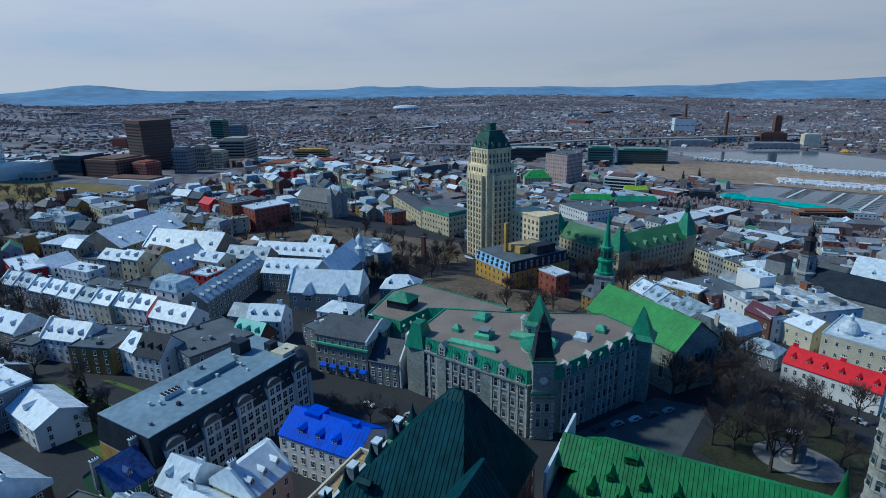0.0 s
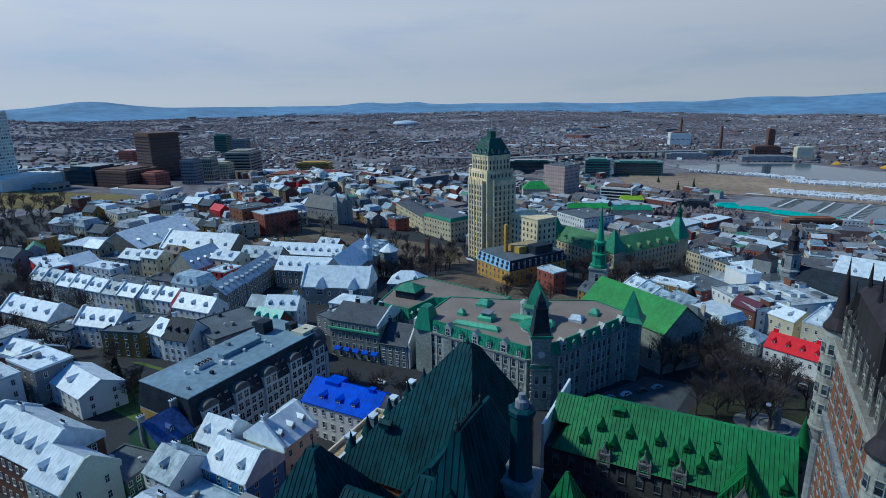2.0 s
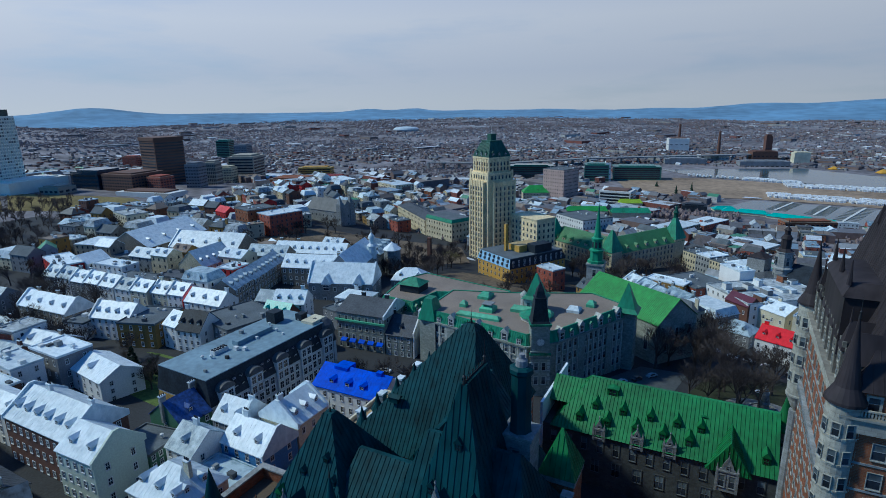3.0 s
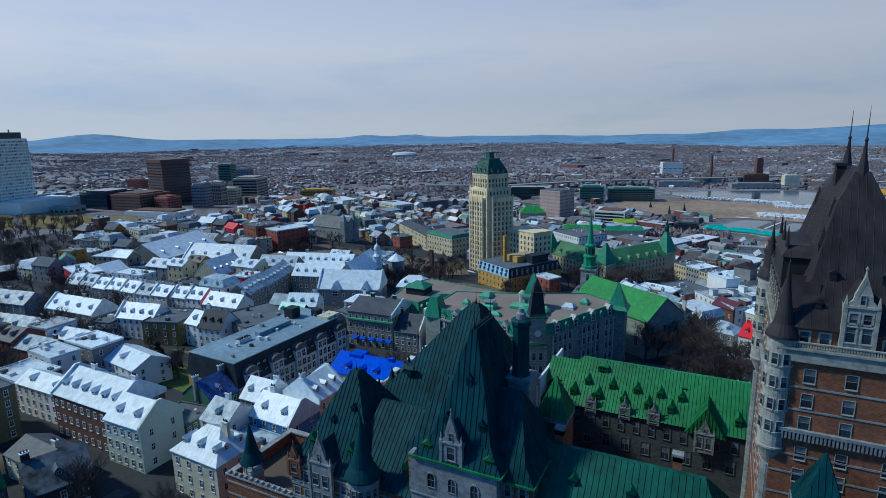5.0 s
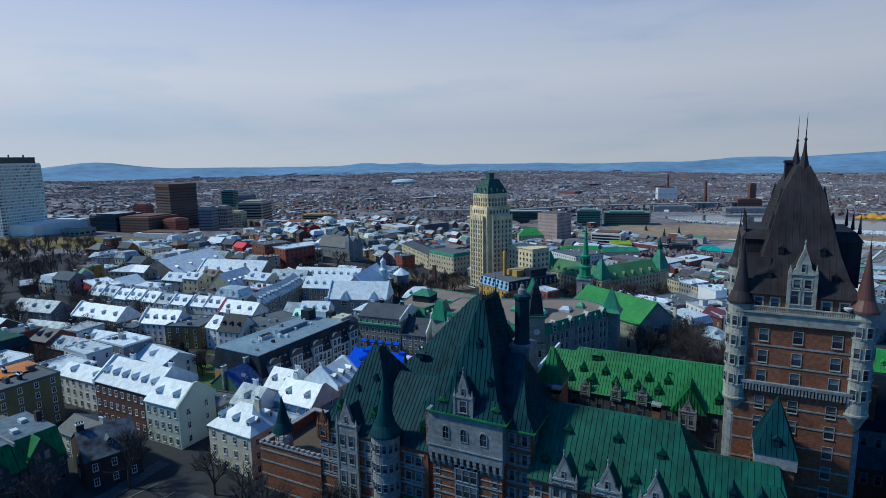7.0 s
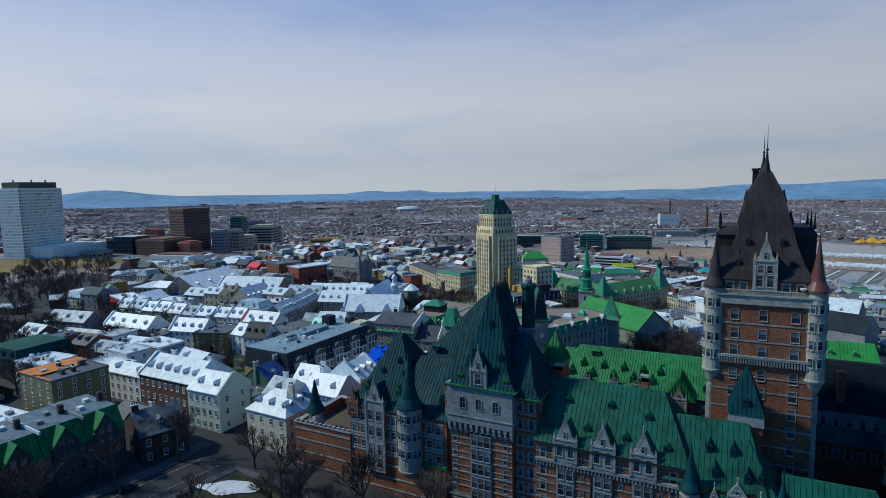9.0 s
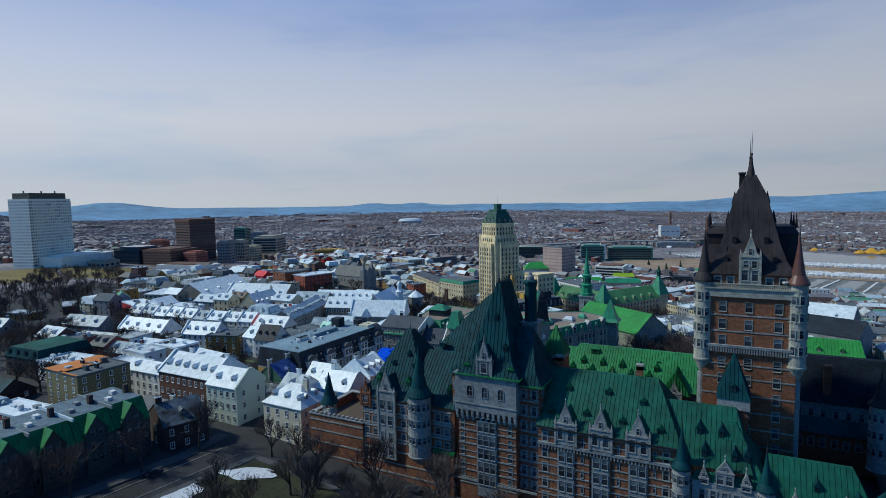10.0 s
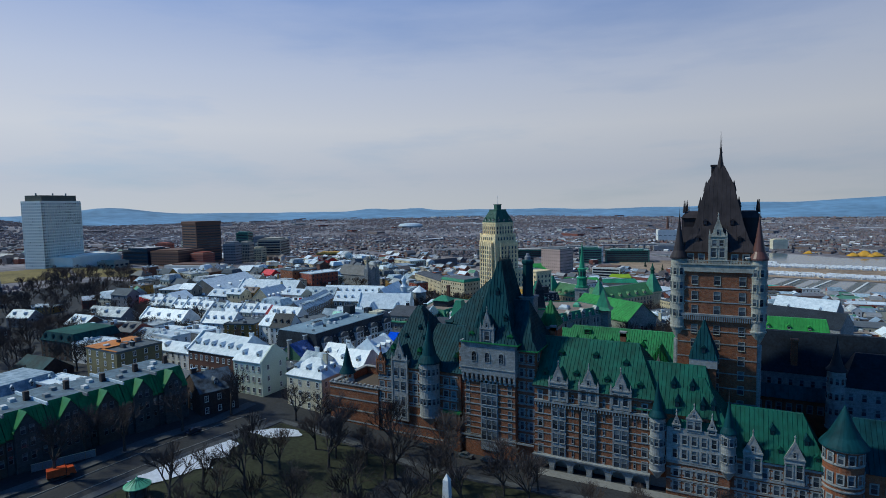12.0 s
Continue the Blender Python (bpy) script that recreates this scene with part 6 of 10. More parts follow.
for x_ in (-4.6, 0, 4.6):
    dormer(pr, x_, -7.8, 75.0, 0, 1.6, 2.2, 1.8, CROWNCOPPER, CROWNCOPPER, peak=0.7)
    dormer(pr, 7.8, x_, 75.0, 90, 1.6, 2.2, 1.8, CROWNCOPPER, CROWNCOPPER, peak=0.7)
    dormer(pr, -7.8, x_, 75.0, -90, 1.6, 2.2, 1.8, CROWNCOPPER, CROWNCOPPER, peak=0.7)
part("flagpole", lathe(B(), 0, 0, [(0.12, 89), (0.06, 96)], 6), FRAME, pr)
pr.scale = (1.12, 1.12, 1.0)
bm = B()
bx(bm, 11.7, 36, 6, 20, 0, 35)
bx(bm, 11.7, 36.4, 5.6, 20.4, 35, 35.8)
ax = part("lower_wing", bm, LIME, pr)
facade(ax, 12.5, 36, 6, 20, [3 + 3.9 * k for k in range(8)], 7, 4, 1.3, 2.1, pwm)

# ---- yellow hotel with a blue mansard ----
yh = thing("yellow_hotel", -124, 277, -28, -31, "yellow brick dark-windowed hotel, mansard storeys blue where lit, black where shaded", "building")
part("wall", bx(B(), 0, 31, 0, 42, 0, 20), YELLOW, yh)
facade(yh, 0, 31, 0, 42, [2.6 + 3.6 * k for k in range(5)], 8, 12, 1.2, 2.0, (YELLOW, GLASS, FRAME))
# Front mansard slope pale as in sun, others black: light put into colour.
BLUEPANEL = mat("pale blue lit mansard", (0.30, 0.50, 0.68), 0.5)
bm = B()
sl = frustum(bm, (-0.3, 31.3, -0.3, 42.3), (1.2, 29.8, 1.2, 40.8), 20, 25.6)
part("mansard", bm, BLACKROOF, yh, "slate mansard coloured black for its shaded sides")
bm = B()
poly(bm, [(-0.3, -0.36, 20.05), (31.3, -0.36, 20.05), (29.8, 1.14, 25.6), (1.2, 1.14, 25.6)])
part("blue_front", bm, BLUEPANEL, yh, "front mansard face coloured pale blue as sunlit")
for i in range(7):
    x = 2.6 + 4.3 * i
    for z, y in ((21.1, -0.05), (23.4, 0.5)):
        part("round_dormer", lathe(B(), x, y, [(0.75, z), (0.75, z + 1.3), (0, z + 1.9)], 8), SLATE, yh)
windows(yh, (31, 0.5), (31, 41), [20.8, 23.0], 10, 1.0, 1.4, "bare", (FRAME, GLASS, FRAME))
part("flat_roof", bx(B(), 1, 30, 1, 41, 25.4, 25.75), GRAVEL, yh)
bm = bx(B(), 12, 22, 14, 30, 25.6, 29.6)
part("penthouse", bm, YELLOW, yh)
bm = bx(B(), 22, 29, 20, 33, 25.6, 30.6)
part("plant_room", bm, BLACKROOF, yh)
bm = bx(B(), 12.6, 14.4, 10, 11.8, 25, 42)
part("chimney", bm, YELLOW, yh)

# ---- green-roofed church with steeple ----
ch = thing("church", -24, 200, -18, 0, "stone church with a bright green roof and copper steeple", "church")
CA = math.degrees(math.atan2(181.1 - 204.2, -9.9 + 43.9))
CM = Matrix.Translation((-43.9, 204.2, 0)) @ Matrix.Rotation(radians(CA), 4, "Z")
L_, W_ = 41.5, 21.0
bm = B()
prof = [(0, -19), (W_, -19), (W_, 3.6), (W_ / 2, 11.6), (0, 3.6)]
f = [bm.verts.new((0, y, z)) for y, z in prof]
g_ = [bm.verts.new((L_, y, z)) for y, z in prof]
bm.faces.new(f[::-1])
bm.faces.new(g_)
for i in range(5):
    j = (i + 1) % 5
    bm.faces.new((f[i], f[j], g_[j], g_[i]))
bmesh.ops.recalc_face_normals(bm, faces=bm.faces)
bm.transform(CM)
part("wall", bm, POSTSTONE, ch, world=True)
gm = CM @ Vector((L_, 0, 0)), CM @ Vector((L_, W_, 0))
windows(ch, gm[0], gm[1], [-3.2], 3, 1.5, 3.6, "stone", (TRIMSTONE, GLASS, GREYFRAME), world=True)
windows(ch, CM @ Vector((1, 0, 0)), CM @ Vector((L_ - 1, 0, 0)), [-3.6], 6, 1.5, 4.2, "stone", (TRIMSTONE, GLASS, GREYFRAME), world=True)
bm, sl = B(), []
for s_ in ([(-.4, -.5, 3.5), (L_ + .4, -.5, 3.5), (L_ + .4, W_ / 2, 11.9), (-.4, W_ / 2, 11.9)], [(L_ + .4, W_ + .5, 3.5), (-.4, W_ + .5, 3.5), (-.4, W_ / 2, 11.9), (L_ + .4, W_ / 2, 11.9)]):
    poly(bm, s_)
    poly(bm, [(x, y, z - 0.3) for x, y, z in s_][::-1])
    sl.append(s_)
CHS = seams(B(), sl, 0.8, 0.09, 0.1)
CHS.transform(CM)
bm.transform(CM)
cr_ = part("roof", bm, BRIGHTCOPPER, ch, "bright green copper roof", world=True)
part("seams", CHS, BRIGHTCOPPER, cr_, world=True, kind="stuff")
p0, p1 = CM @ Vector((2, 0, 0)), CM @ Vector((L_ - 2, 0, 0))
windows(ch, p0, p1, [-8], 6, 1.7, 5.5, "stone", pw2, world=True)
p0, p1 = CM @ Vector((L_, 2, 0)), CM @ Vector((L_, W_ - 2, 0))
windows(ch, p0, p1, [-8], 3, 1.5, 4.5, "stone", pw2, world=True)
sx, sy = -41.0, 219.0
st = part("steeple", B(), PALESTONE, ch)
bm = bx(B(), sx - 3.4, sx + 3.4, sy - 3.4, sy + 3.4, -20, 13.5)
bx(bm, sx - 3.8, sx + 3.8, sy - 3.8, sy + 3.8, 13.2, 13.9)
part("tower_wall", bm, PALESTONE, st, "pale stone tower", world=True)
windows(st, (sx - 3, sy - 3.4), (sx + 3, sy - 3.4), [8.2], 1, 1.5, 3.2, "stone", pw2, world=True)
windows(st, (sx + 3.4, sy - 3), (sx + 3.4, sy + 3), [8.2], 1, 1.5, 3.2, "stone", pw2, world=True)
bm = lathe(B(), sx, sy, [(3.9, 13.9), (3.9, 15.0), (3.0, 15.3), (2.9, 19.0), (3.4, 19.3), (3.4, 19.9), (2.3, 20.3), (2.2, 24.2), (2.7, 24.5), (2.7, 25.1), (1.7, 25.6), (0.9, 32.0), (0.12, 40.5)], 8, math.pi / 8)
part("spire", bm, COPPER, st, "green copper spire", world=True)
for k in range(8):
    a = math.pi / 4 * k
    bm = bx(B(), -0.5, 0.5, -0.1, 0.1, 0, 2.6)
    bm.transform(Matrix.Translation((sx + 2.1 * math.cos(a), sy + 2.1 * math.sin(a), 20.9)) @ Matrix.Rotation(a + math.pi / 2, 4, "Z"))
    part("louvre", bm, BLACKROOF, st, world=True)

# ---- city hall ----
chm = math.degrees(math.atan2(342.0 - 375.2, -56.8 + 109.7))
OLIVECOPPER = mat("yellowish green copper", (0.06, 0.19, 0.075), 0.5, 0.0, 0.3, 0.1, 0.8, 0.1, streak=0.25)
cityh = thing("city_hall", -109.7, 375.2, -34, chm, "pale stone city hall with green copper roofs and corner towers", "building")
bm = bx(B(), 0, 62, 0, 20, 0, 18)
bx(bm, 42, 62, 20, 75, 0, 18)
part("wall", bm, BEIGE, cityh)
windows(cityh, (0, 0), (62, 0), [3, 7, 11, 14.6], 18, 1.3, 2.2, "bare", (PALESTONE, GLASS, GREYFRAME))
windows(cityh, (62, 0), (62, 75), [3, 7, 11, 14.6], 20, 1.3, 2.2, "bare", (PALESTONE, GLASS, GREYFRAME))
bm = B()
sl = frustum(bm, (-.5, 62.5, -.5, 20.5), (6, 56, 9.5, 10.5), 18, 27)
sl += frustum(bm, (41.5, 62.5, -.5, 75.5), (51.5, 52.5, 8, 68), 18, 27)
seams(bm, sl, 1.5, 0.15, 0.15)
part("roof", bm, OLIVECOPPER, cityh, "yellowish green copper roof")
for i in range(7):
    dormer(cityh, 8 + i * 7.4, 1.2, 18.6, 0, 2.4, 2.6, 4, BEIGE, OLIVECOPPER)
for i in range(7):
    dormer(cityh, 60.8, 8 + i * 9.6, 18.6, 90, 2.4, 2.6, 4, BEIGE, OLIVECOPPER)
for x, y, r, zt in ((3.5, 4, 6, 33), (58, 5, 6.5, 34), (57, 70, 7, 36)):
    bm = bx(B(), x - r * .75, x + r * .75, y - r * .75, y + r * .75, 0, 20)
    t_ = part("corner_tower", bm, BEIGE, cityh)
    bm = B()
    frustum(bm, (x - r * .85, x + r * .85, y - r * .85, y + r * .85), (x - .6, x + .6, y - .6, y + .6), 20, zt)
    part("tower_roof", bm, COPPER, t_)
bm = lathe(B(), 57, 70, [(1.6, 35), (1.6, 38), (2.2, 38.3), (1.2, 40), (0.1, 44)], 8)
part("lantern", bm, MIDCOPPER, cityh)

# ---- old town houses ----
def lerp(A, Bp, f):
    return (A[0] + (Bp[0] - A[0]) * f, A[1] + (Bp[1] - A[1]) * f)


GRAVELPALE = mat("pale patched roof membrane", (0.40, 0.44, 0.46), 0.85, 0.0, 0.45, 0.10, 0.6)
BLUENET = mat("strong blue painted boards", (0.09, 0.27, 0.55), 0.6, var=0.25)
# For the dim lower-left houses: shade is put into brick and stone colours.
BLACKBRICK = masonry("shade-deepened dark brick", (0.05, 0.035, 0.032), (0.07, 0.045, 0.04), (0.08, 0.07, 0.065), 0.6, 0.2)
DARKSTONE = masonry("shade-dark stone", (0.075, 0.085, 0.085), (0.055, 0.065, 0.068), (0.05, 0.05, 0.05), 1.0, 0.4)


def row(A, Bp, n, depth, ez, rise, roofs, walls, rooftypes=("gable",), storeys=3, bays=3, dorm=2, label="", fire=True, step=(0, 0.4, -0.3, 0.2), wst="plain", chim=True, side=2):
    for k in range(n):
        a, b = lerp(A, Bp, k / n), lerp(A, Bp, (k + 1) / n - 0.004)
        e = ez + step[k % len(step)]
        rt_ = rooftypes[k % len(rooftypes)]
        house(a, b, depth, e, rise, rt_, walls[k % len(walls)], roofs[k % len(roofs)], storeys, bays, dorm if rt_ in ("gable", "mansard") else 0, (0.12, 0.88) if chim and k % 2 == 0 else (), (0,) if fire and rt_ == "gable" else (), label, side, wst=wst)


WR = "stone row house with a white tin roof, dormers and chimneys"
# on the street before the hotel
house((-94.0, 31.5), (-79.0, 31.0), 12.5, 8.8, 5.0, "hip", CREAM, TIN, 3, 4, 3, (0.75,), (), "cream stone house with a white tin hipped roof and dormers", 3, dside=2)
house((-118.6, 31.6), (-105.4, 31.8), 12, 11, 4.4, "gable", PALEGREEN, TIN, 3, 5, 2, (), (1,), "pale green gabled house under a white tin roof", 2)
house((-144.6, 33.9), (-118.8, 33.7), 15, 11.4, 5.0, "gable", BROWNWALL, TIN, 3, 9, 6, (0.3, 0.97), (0, 1), "long brown house with six dormers in a white tin roof", 3, chm=WHITE)
house((-168, 36.1), (-145.2, 36.4), 9, 8.8, 2.6, "gable", WHITE, TIN, 3, 7, 2, (0.9,), (), "white low-pitched town house with two dormers", 2)
house((-186, 37.2), (-168.4, 37.0), 12, 8.0, 0, "flat", BROWNWALL, TIN, 3, 6, 0, (), (), "flat-roofed brown house with a white roof", 2)
house((-191, 51), (-175.5, 50), 9, 9.4, 0, "flat", WHITE, TIN, 3, 4, 0, (), (), "white flat-roofed house behind a yard", 2)
house((-189, 62), (-172.4, 61.4), 11, 9.2, 0, "flat", GREYWALL, TIN, 3, 4, 0, (), (), "grey flat-roofed house with a white roof", 2)
house((-175, 65.2), (-153.6, 62.4), 13, 4.2, 3.2, "gable", WHITE, TIN, 3, 5, 1, (), (), "white house with a pale ribbed tin roof", 2)
house((-172, 12.6), (-153.0, 11.8), 17, 14.4, 0, "flat", OLIVE, GRAVEL, 5, 4, 0, (0.3, 0.75), (), "olive brick apartment house with a half-orange roof", 4, chm=BLACKROOF)
oe = thing("roof_covering", -172, 12.6, 14.4, -2.4, "orange sheeting over half of a flat roof", "roof covering")
for k in range(5):
    part("sheet", bx(B(), -.3 + 2.1 * k, 1.75 + 2.1 * k, -.35 + 1.2 * (k > 3), 17.4 - 2.2 * (k > 2), 0.46, 0.56 + .02 * (k % 2)), ORANGEROOF, oe)
part("edge", bx(B(), 10.3, 19.4, -.35, 0.2, 0.46, 0.7), ORANGEROOF, oe)
es = thing("fire_escape", -173.4, 20, -3, 90, "grey steel fire escape zigzagging down the side wall", "stair")
for k in range(5):
    z = 2 + 3.1 * k
    part("landing", bx(B(), -4, 4, -.2, 1.2, z, z + .12), GREYFRAME, es)
    part("railing", bx(B(), -4, 4, 1.14, 1.2, z + .9, z + 1.0), GREYFRAME, es)
    if k:
        a_, c_ = (-3.4, 3.4) if k % 2 else (3.4, -3.4)
        bm = B()
        poly(bm, [(a_, 0.1, z - 3.0), (a_, 1.0, z - 3.0), (c_, 1.0, z), (c_, 0.1, z)])
        poly(bm, [(a_, 1.0, z - 3.0), (a_, 0.1, z - 3.0), (c_, 0.1, z - .25), (c_, 1.0, z - .25)])
        part("flight", bm, GREYFRAME, es)
for x in (-3.9, 3.9):
    part("post", bx(B(), x - .06, x + .06, 1.08, 1.2, 0, 16), GREYFRAME, es)
ob = house((-176, -4), (-149.3, -2.8), 10, 6.0, 0, "flat", REDBRICK, TIN, 3, 6, 0, (), (), "red brick flat-roofed house with a white roof", 2)
house((-170, -44), (-174, 4), 19, 4.6, 3.2, "mansard", GREYWALL, BLUETIN, 3, 10, 8, (), (), "grey house with a pale blue mansard of arched dormers", 2)
house((-236, 30), (-214, 31), 22, 7.6, 3.4, "mansard", BLACKBRICK, DARKCOPPER, 3, 6, 4, (0.3, 0.7), (), "near-black brick house with a dark green copper mansard", 3, topm=MIDCOPPER, wst="stone", wmat=(DARKSTONE, GLASS, GREYFRAME))
house((-212, 6), (-195, 7), 14, 2.4, 5, "gable", BLACKBRICK, DARKCOPPER, 2, 4, 0, (), (), "dark house with a green copper gable roof", 2)
house((-214, -22), (-199, -20), 14, 3.0, 4, "gable", REDBRICK, BLUETIN, 2, 4, 2, (0.5,), (), "red brick house with a pale blue roof", 2)
PATCHTIN = mat("dark patched tin roof", (0.075, 0.10, 0.125), 0.55, 0.0, 0.9, 0.16, 0.5)
TERRACEROOF = mat("blue-grey roof sheet", (0.10, 0.15, 0.185), 0.7, 0.0, 0.4, 0.12, 0.7)


def terrace_house(x, y, rot, w, zt, k):
    """A row house: stone gable front rising through a steep green mansard, flat roof behind."""
    z0 = ground_z(x, y) - 0.8
    ob = thing("terrace_house", x, y, z0, rot, ("dark stone" if k % 2 else "brown stone") + " terrace house with gable front and green copper mansard", "house", "terrace houses")
    FOOT.append((x - 9 * math.sin(radians(rot)) * 1.0, y + 9 * math.cos(radians(rot)), w / 2, 9, radians(rot)))
    H, T = zt - 5.4 - z0, zt - z0
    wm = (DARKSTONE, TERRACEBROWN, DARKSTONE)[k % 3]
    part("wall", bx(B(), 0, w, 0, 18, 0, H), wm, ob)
    bm = B()
    f = [(0, -.3, H), (w, -.3, H), (w, 2.6, T - .5), (0, 2.6, T - .5)]
    poly(bm, f)
    poly(bm, [(0, 2.6, T - .5), (w, 2.6, T - .5), (w, 3.0, T), (0, 3.0, T)])
    poly(bm, [(0, -.3, H - .3), (w, -.3, H - .3), (w, -.3, H), (0, -.3, H)])
    sl = part("mansard", bm, HOTELCOPPER, ob, "steep green copper mansard")
    part("seams", seams(B(), [f], 0.8, 0.07, 0.09), HOTELCOPPER, sl, kind="stuff")
    bm = bx(B(), 0.02, w - .02, 3.0, 18, H, T - .1)
    part("flat_roof", bm, TERRACEROOF, ob, "blue-grey sheet roof")
    part("coping", bx(B(), -.2, .2, 0.4, 18.2, T - .3, T + .45), TIN if k % 2 else GREYFRAME, ob)
    c, g = w * (0.5 if k % 2 else 0.46), 2.7
    bm = B()
    pts = [(c - g, 0), (c + g, 0), (c + g, H + 1.6), (c, T - .2), (c - g, H + 1.6)]
    fr_, bk = [bm.verts.new((p, -.9, q)) for p, q in pts], [bm.verts.new((p, .2, q)) for p, q in pts]
    bm.faces.new(fr_)
    bm.faces.new(bk[::-1])
    for i in range(5):
        j = (i + 1) % 5
        bm.faces.new((fr_[j], fr_[i], bk[i], bk[j]))
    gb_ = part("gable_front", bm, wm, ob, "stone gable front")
    bm = B()
    for s_ in (-1, 1):
        e, r_ = (c + s_ * (g + .25), H + 1.3), (c, T + .15)
        q = [(e[0], -1.15, e[1]), (r_[0], -1.15, r_[1]), (r_[0], 3.0, r_[1]), (e[0], 1.6, e[1])]
        poly(bm, q[::s_])
        poly(bm, [(a_, b_, c_ - .22) for a_, b_, c_ in q][::-s_])
        poly(bm, [q[0], q[1], (q[1][0], -1.15, q[1][2] - .22), (q[0][0], -1.15, q[0][2] - .22)][::-s_])
    part("gable_roof", bm, HOTELCOPPER, gb_, "green copper gable roof")
    zs = [z for z in (H + .4, H - 2.9, H - 6.2) if z > 0.6]
    wm3 = (wm, GLASS, GREYFRAME)
    windows(ob, (c - 1.9, -.9), (c + 1.9, -.9), zs, 2, 1.1, 1.9, "stone", wm3)
    for a_ in (c - g) / 2, (c + g + w) / 2:
        windows(ob, (a_ - .7, 0), (a_ + .7, 0), zs[1:], 1, 1.0, 1.9, "stone", wm3)
    for u, v in ((2.0, 6.5), (5.4, 11.0)):
        part("roof_hatch", bx(B(), u, u + 1.3, v, v + 1.8, T - .1, T + .7), (FRAME, GREYFRAME)[k % 2], ob)
    part("chimney", bx(B(), w - 1.4, w - .3, 9, 10.2, T - .2, T + 2.2), BLACKBRICK, ob)
    return ob


# Brown stone with the dim street front's shade put into its colour.
TERRACEBROWN = masonry("shade-dark brown stone", (0.085, 0.075, 0.062), (0.065, 0.058, 0.05), (0.05, 0.048, 0.045), 1.0, 0.4)
for k in range(7):
    terrace_house(-115.6 + 0.8 * k, -58.6 + 9.25 * k, 85.1, 9.2, 15.9 + (0.5, 0, 0.3)[k % 3], k)
house((-107.4, 8.2), (-103.4, 19.4), 15, 7.4, 4.6, "gable", BLACKBRICK, PATCHTIN, 2, 3, 1, (0.1,), (), "dark house with patched pale blue tin slopes", 2)
house((-133, 16), (-119, 15.6), 10, 6.2, 2.5, "gable", CREAM, SLATE, 3, 4, 0, (0.9,), (), "cream rear house with a shallow dark roof", 2)
house((-150, 8), (-135, 8.4), 8, 5.4, 3.4, "gable", CREAM, SLATE, 3, 4, 1, (), (), "cream gabled house behind a yard", 2)

house((-392, 100), (-374, 106), 11, -0.5, 0, "flat", OCHRE, GRAVELPALE, 2, 5, 0, (), (), "ochre low house with a pale flat roof among trees", 2)
house((-352, 70), (-336, 74), 10, 1.0, 4.0, "gable", GREYWALL, BLUETIN, 2, 4, 2, (0.9,), (), "grey house with a pale blue roof among bare trees", 2)
house((-318, 36), (-302, 40), 10, 2.0, 4.2, "hip", BROWNWALL, SLATE, 2, 4, 0, (0.5,), (), "brown house with a dark hipped roof among bare trees", 2)
# the blocks behind the street
house((-106.0, 44.6), (-107.4, 55.0), 12, 5.0, 0, "flat", GREENWALL, GRAVEL, 3, 5, 0, (), (), "dark green boarded house with white window frames", 2)
house((-108.4, 55.4), (-108.0, 64.4), 13, 6.0, 5.0, "gable", GREENWALL, NAVYROOF, 3, 3, 1, (0.02, 0.98), (), "dark house with a mottled navy shingle roof", 2, chm=PALESTONE)
house((-79.6, 66.2), (-79.4, 77.2), 12.5, 8.0, 4.6, "gable", CREAM, TIN, 3, 3, 3, (0.1,), (0, 1), "stone house with white tin roof and steep dormers", 2, chm=TIN)
house((-94, 45.2), (-80.6, 44.8), 8.6, 3.6, 0, "flat", BLUENET, BLUETIN, 3, 4, 0, (), (), "blue-painted house with a flat roof and scaffold", 2)
house((-94, 55.0), (-80.0, 54.6), 11, 6.2, 4.6, "gable", BLUENET, TIN, 3, 4, 2, (0.25,), (1,), "blue-walled house with white tin roof and chimney pots", 2, chm=TIN)
house((-104, 47.5), (-94.5, 47.2), 11, 6.4, 4.0, "gable", WHITE, BLUETIN, 3, 3, 1, (0.5,), (), "white house with a pale blue tin roof", 2, chm=TIN)
house((-105, 62), (-95, 62), 10, 5.6, 4.6, "gable", GREYWALL, TIN, 3, 3, 2, (0.95,), (1,), "grey house with white tin roof beside the yard", 2, chm=TIN)
sf = thing("scaffold", -87.4, 43.4, -6.5, 0, "steel scaffold with plank decks before the blue house", "scaffold")
for k in range(6):
    for y in (0, 1.2):
        part("post", bx(B(), -6.9 + 2.7 * k, -6.8 + 2.7 * k, y, y + .1, 0, 11.4), GREYFRAME, sf)
for z in (2.2, 4.6, 7.0, 9.4):
    part("plank_deck", bx(B(), -6.9, 6.7, 0.05, 1.25, z, z + .08), OCHRE, sf)
    part("guard_rail", bx(B(), -6.9, 6.7, -.06, 0, z + 1.0, z + 1.06), GREYFRAME, sf)
    part("guard_rail", bx(B(), -6.9, 6.7, -.06, 0, z + 0.5, z + 0.56), GREYFRAME, sf)
bh = house((-94.1, 88.6), (-70.4, 88.8), 13.5, 5.0, 4.2, "gable", WHITE, BLUEROOF, 3, 8, 0, (), (), "white house with a vivid blue hipped metal roof", 4)
for x in (6.0, 11.5, 16.5):
    dormer(bh, x, 1.5, 5.6 - TM[bh].translation.z, 0, 1.7, 1.7, 2.8, BLUEROOF, BLUEROOF, peak=0.3)
part("roof_box", bx(B(), 4.4, 9.0, 5.2, 9.5, 11.5, 16.4), BLUEROOF, bh)
chimney(bh, 19.5, 6.5, 10, 16.8, 1.6, 1.3, BLUEROOF, 0)

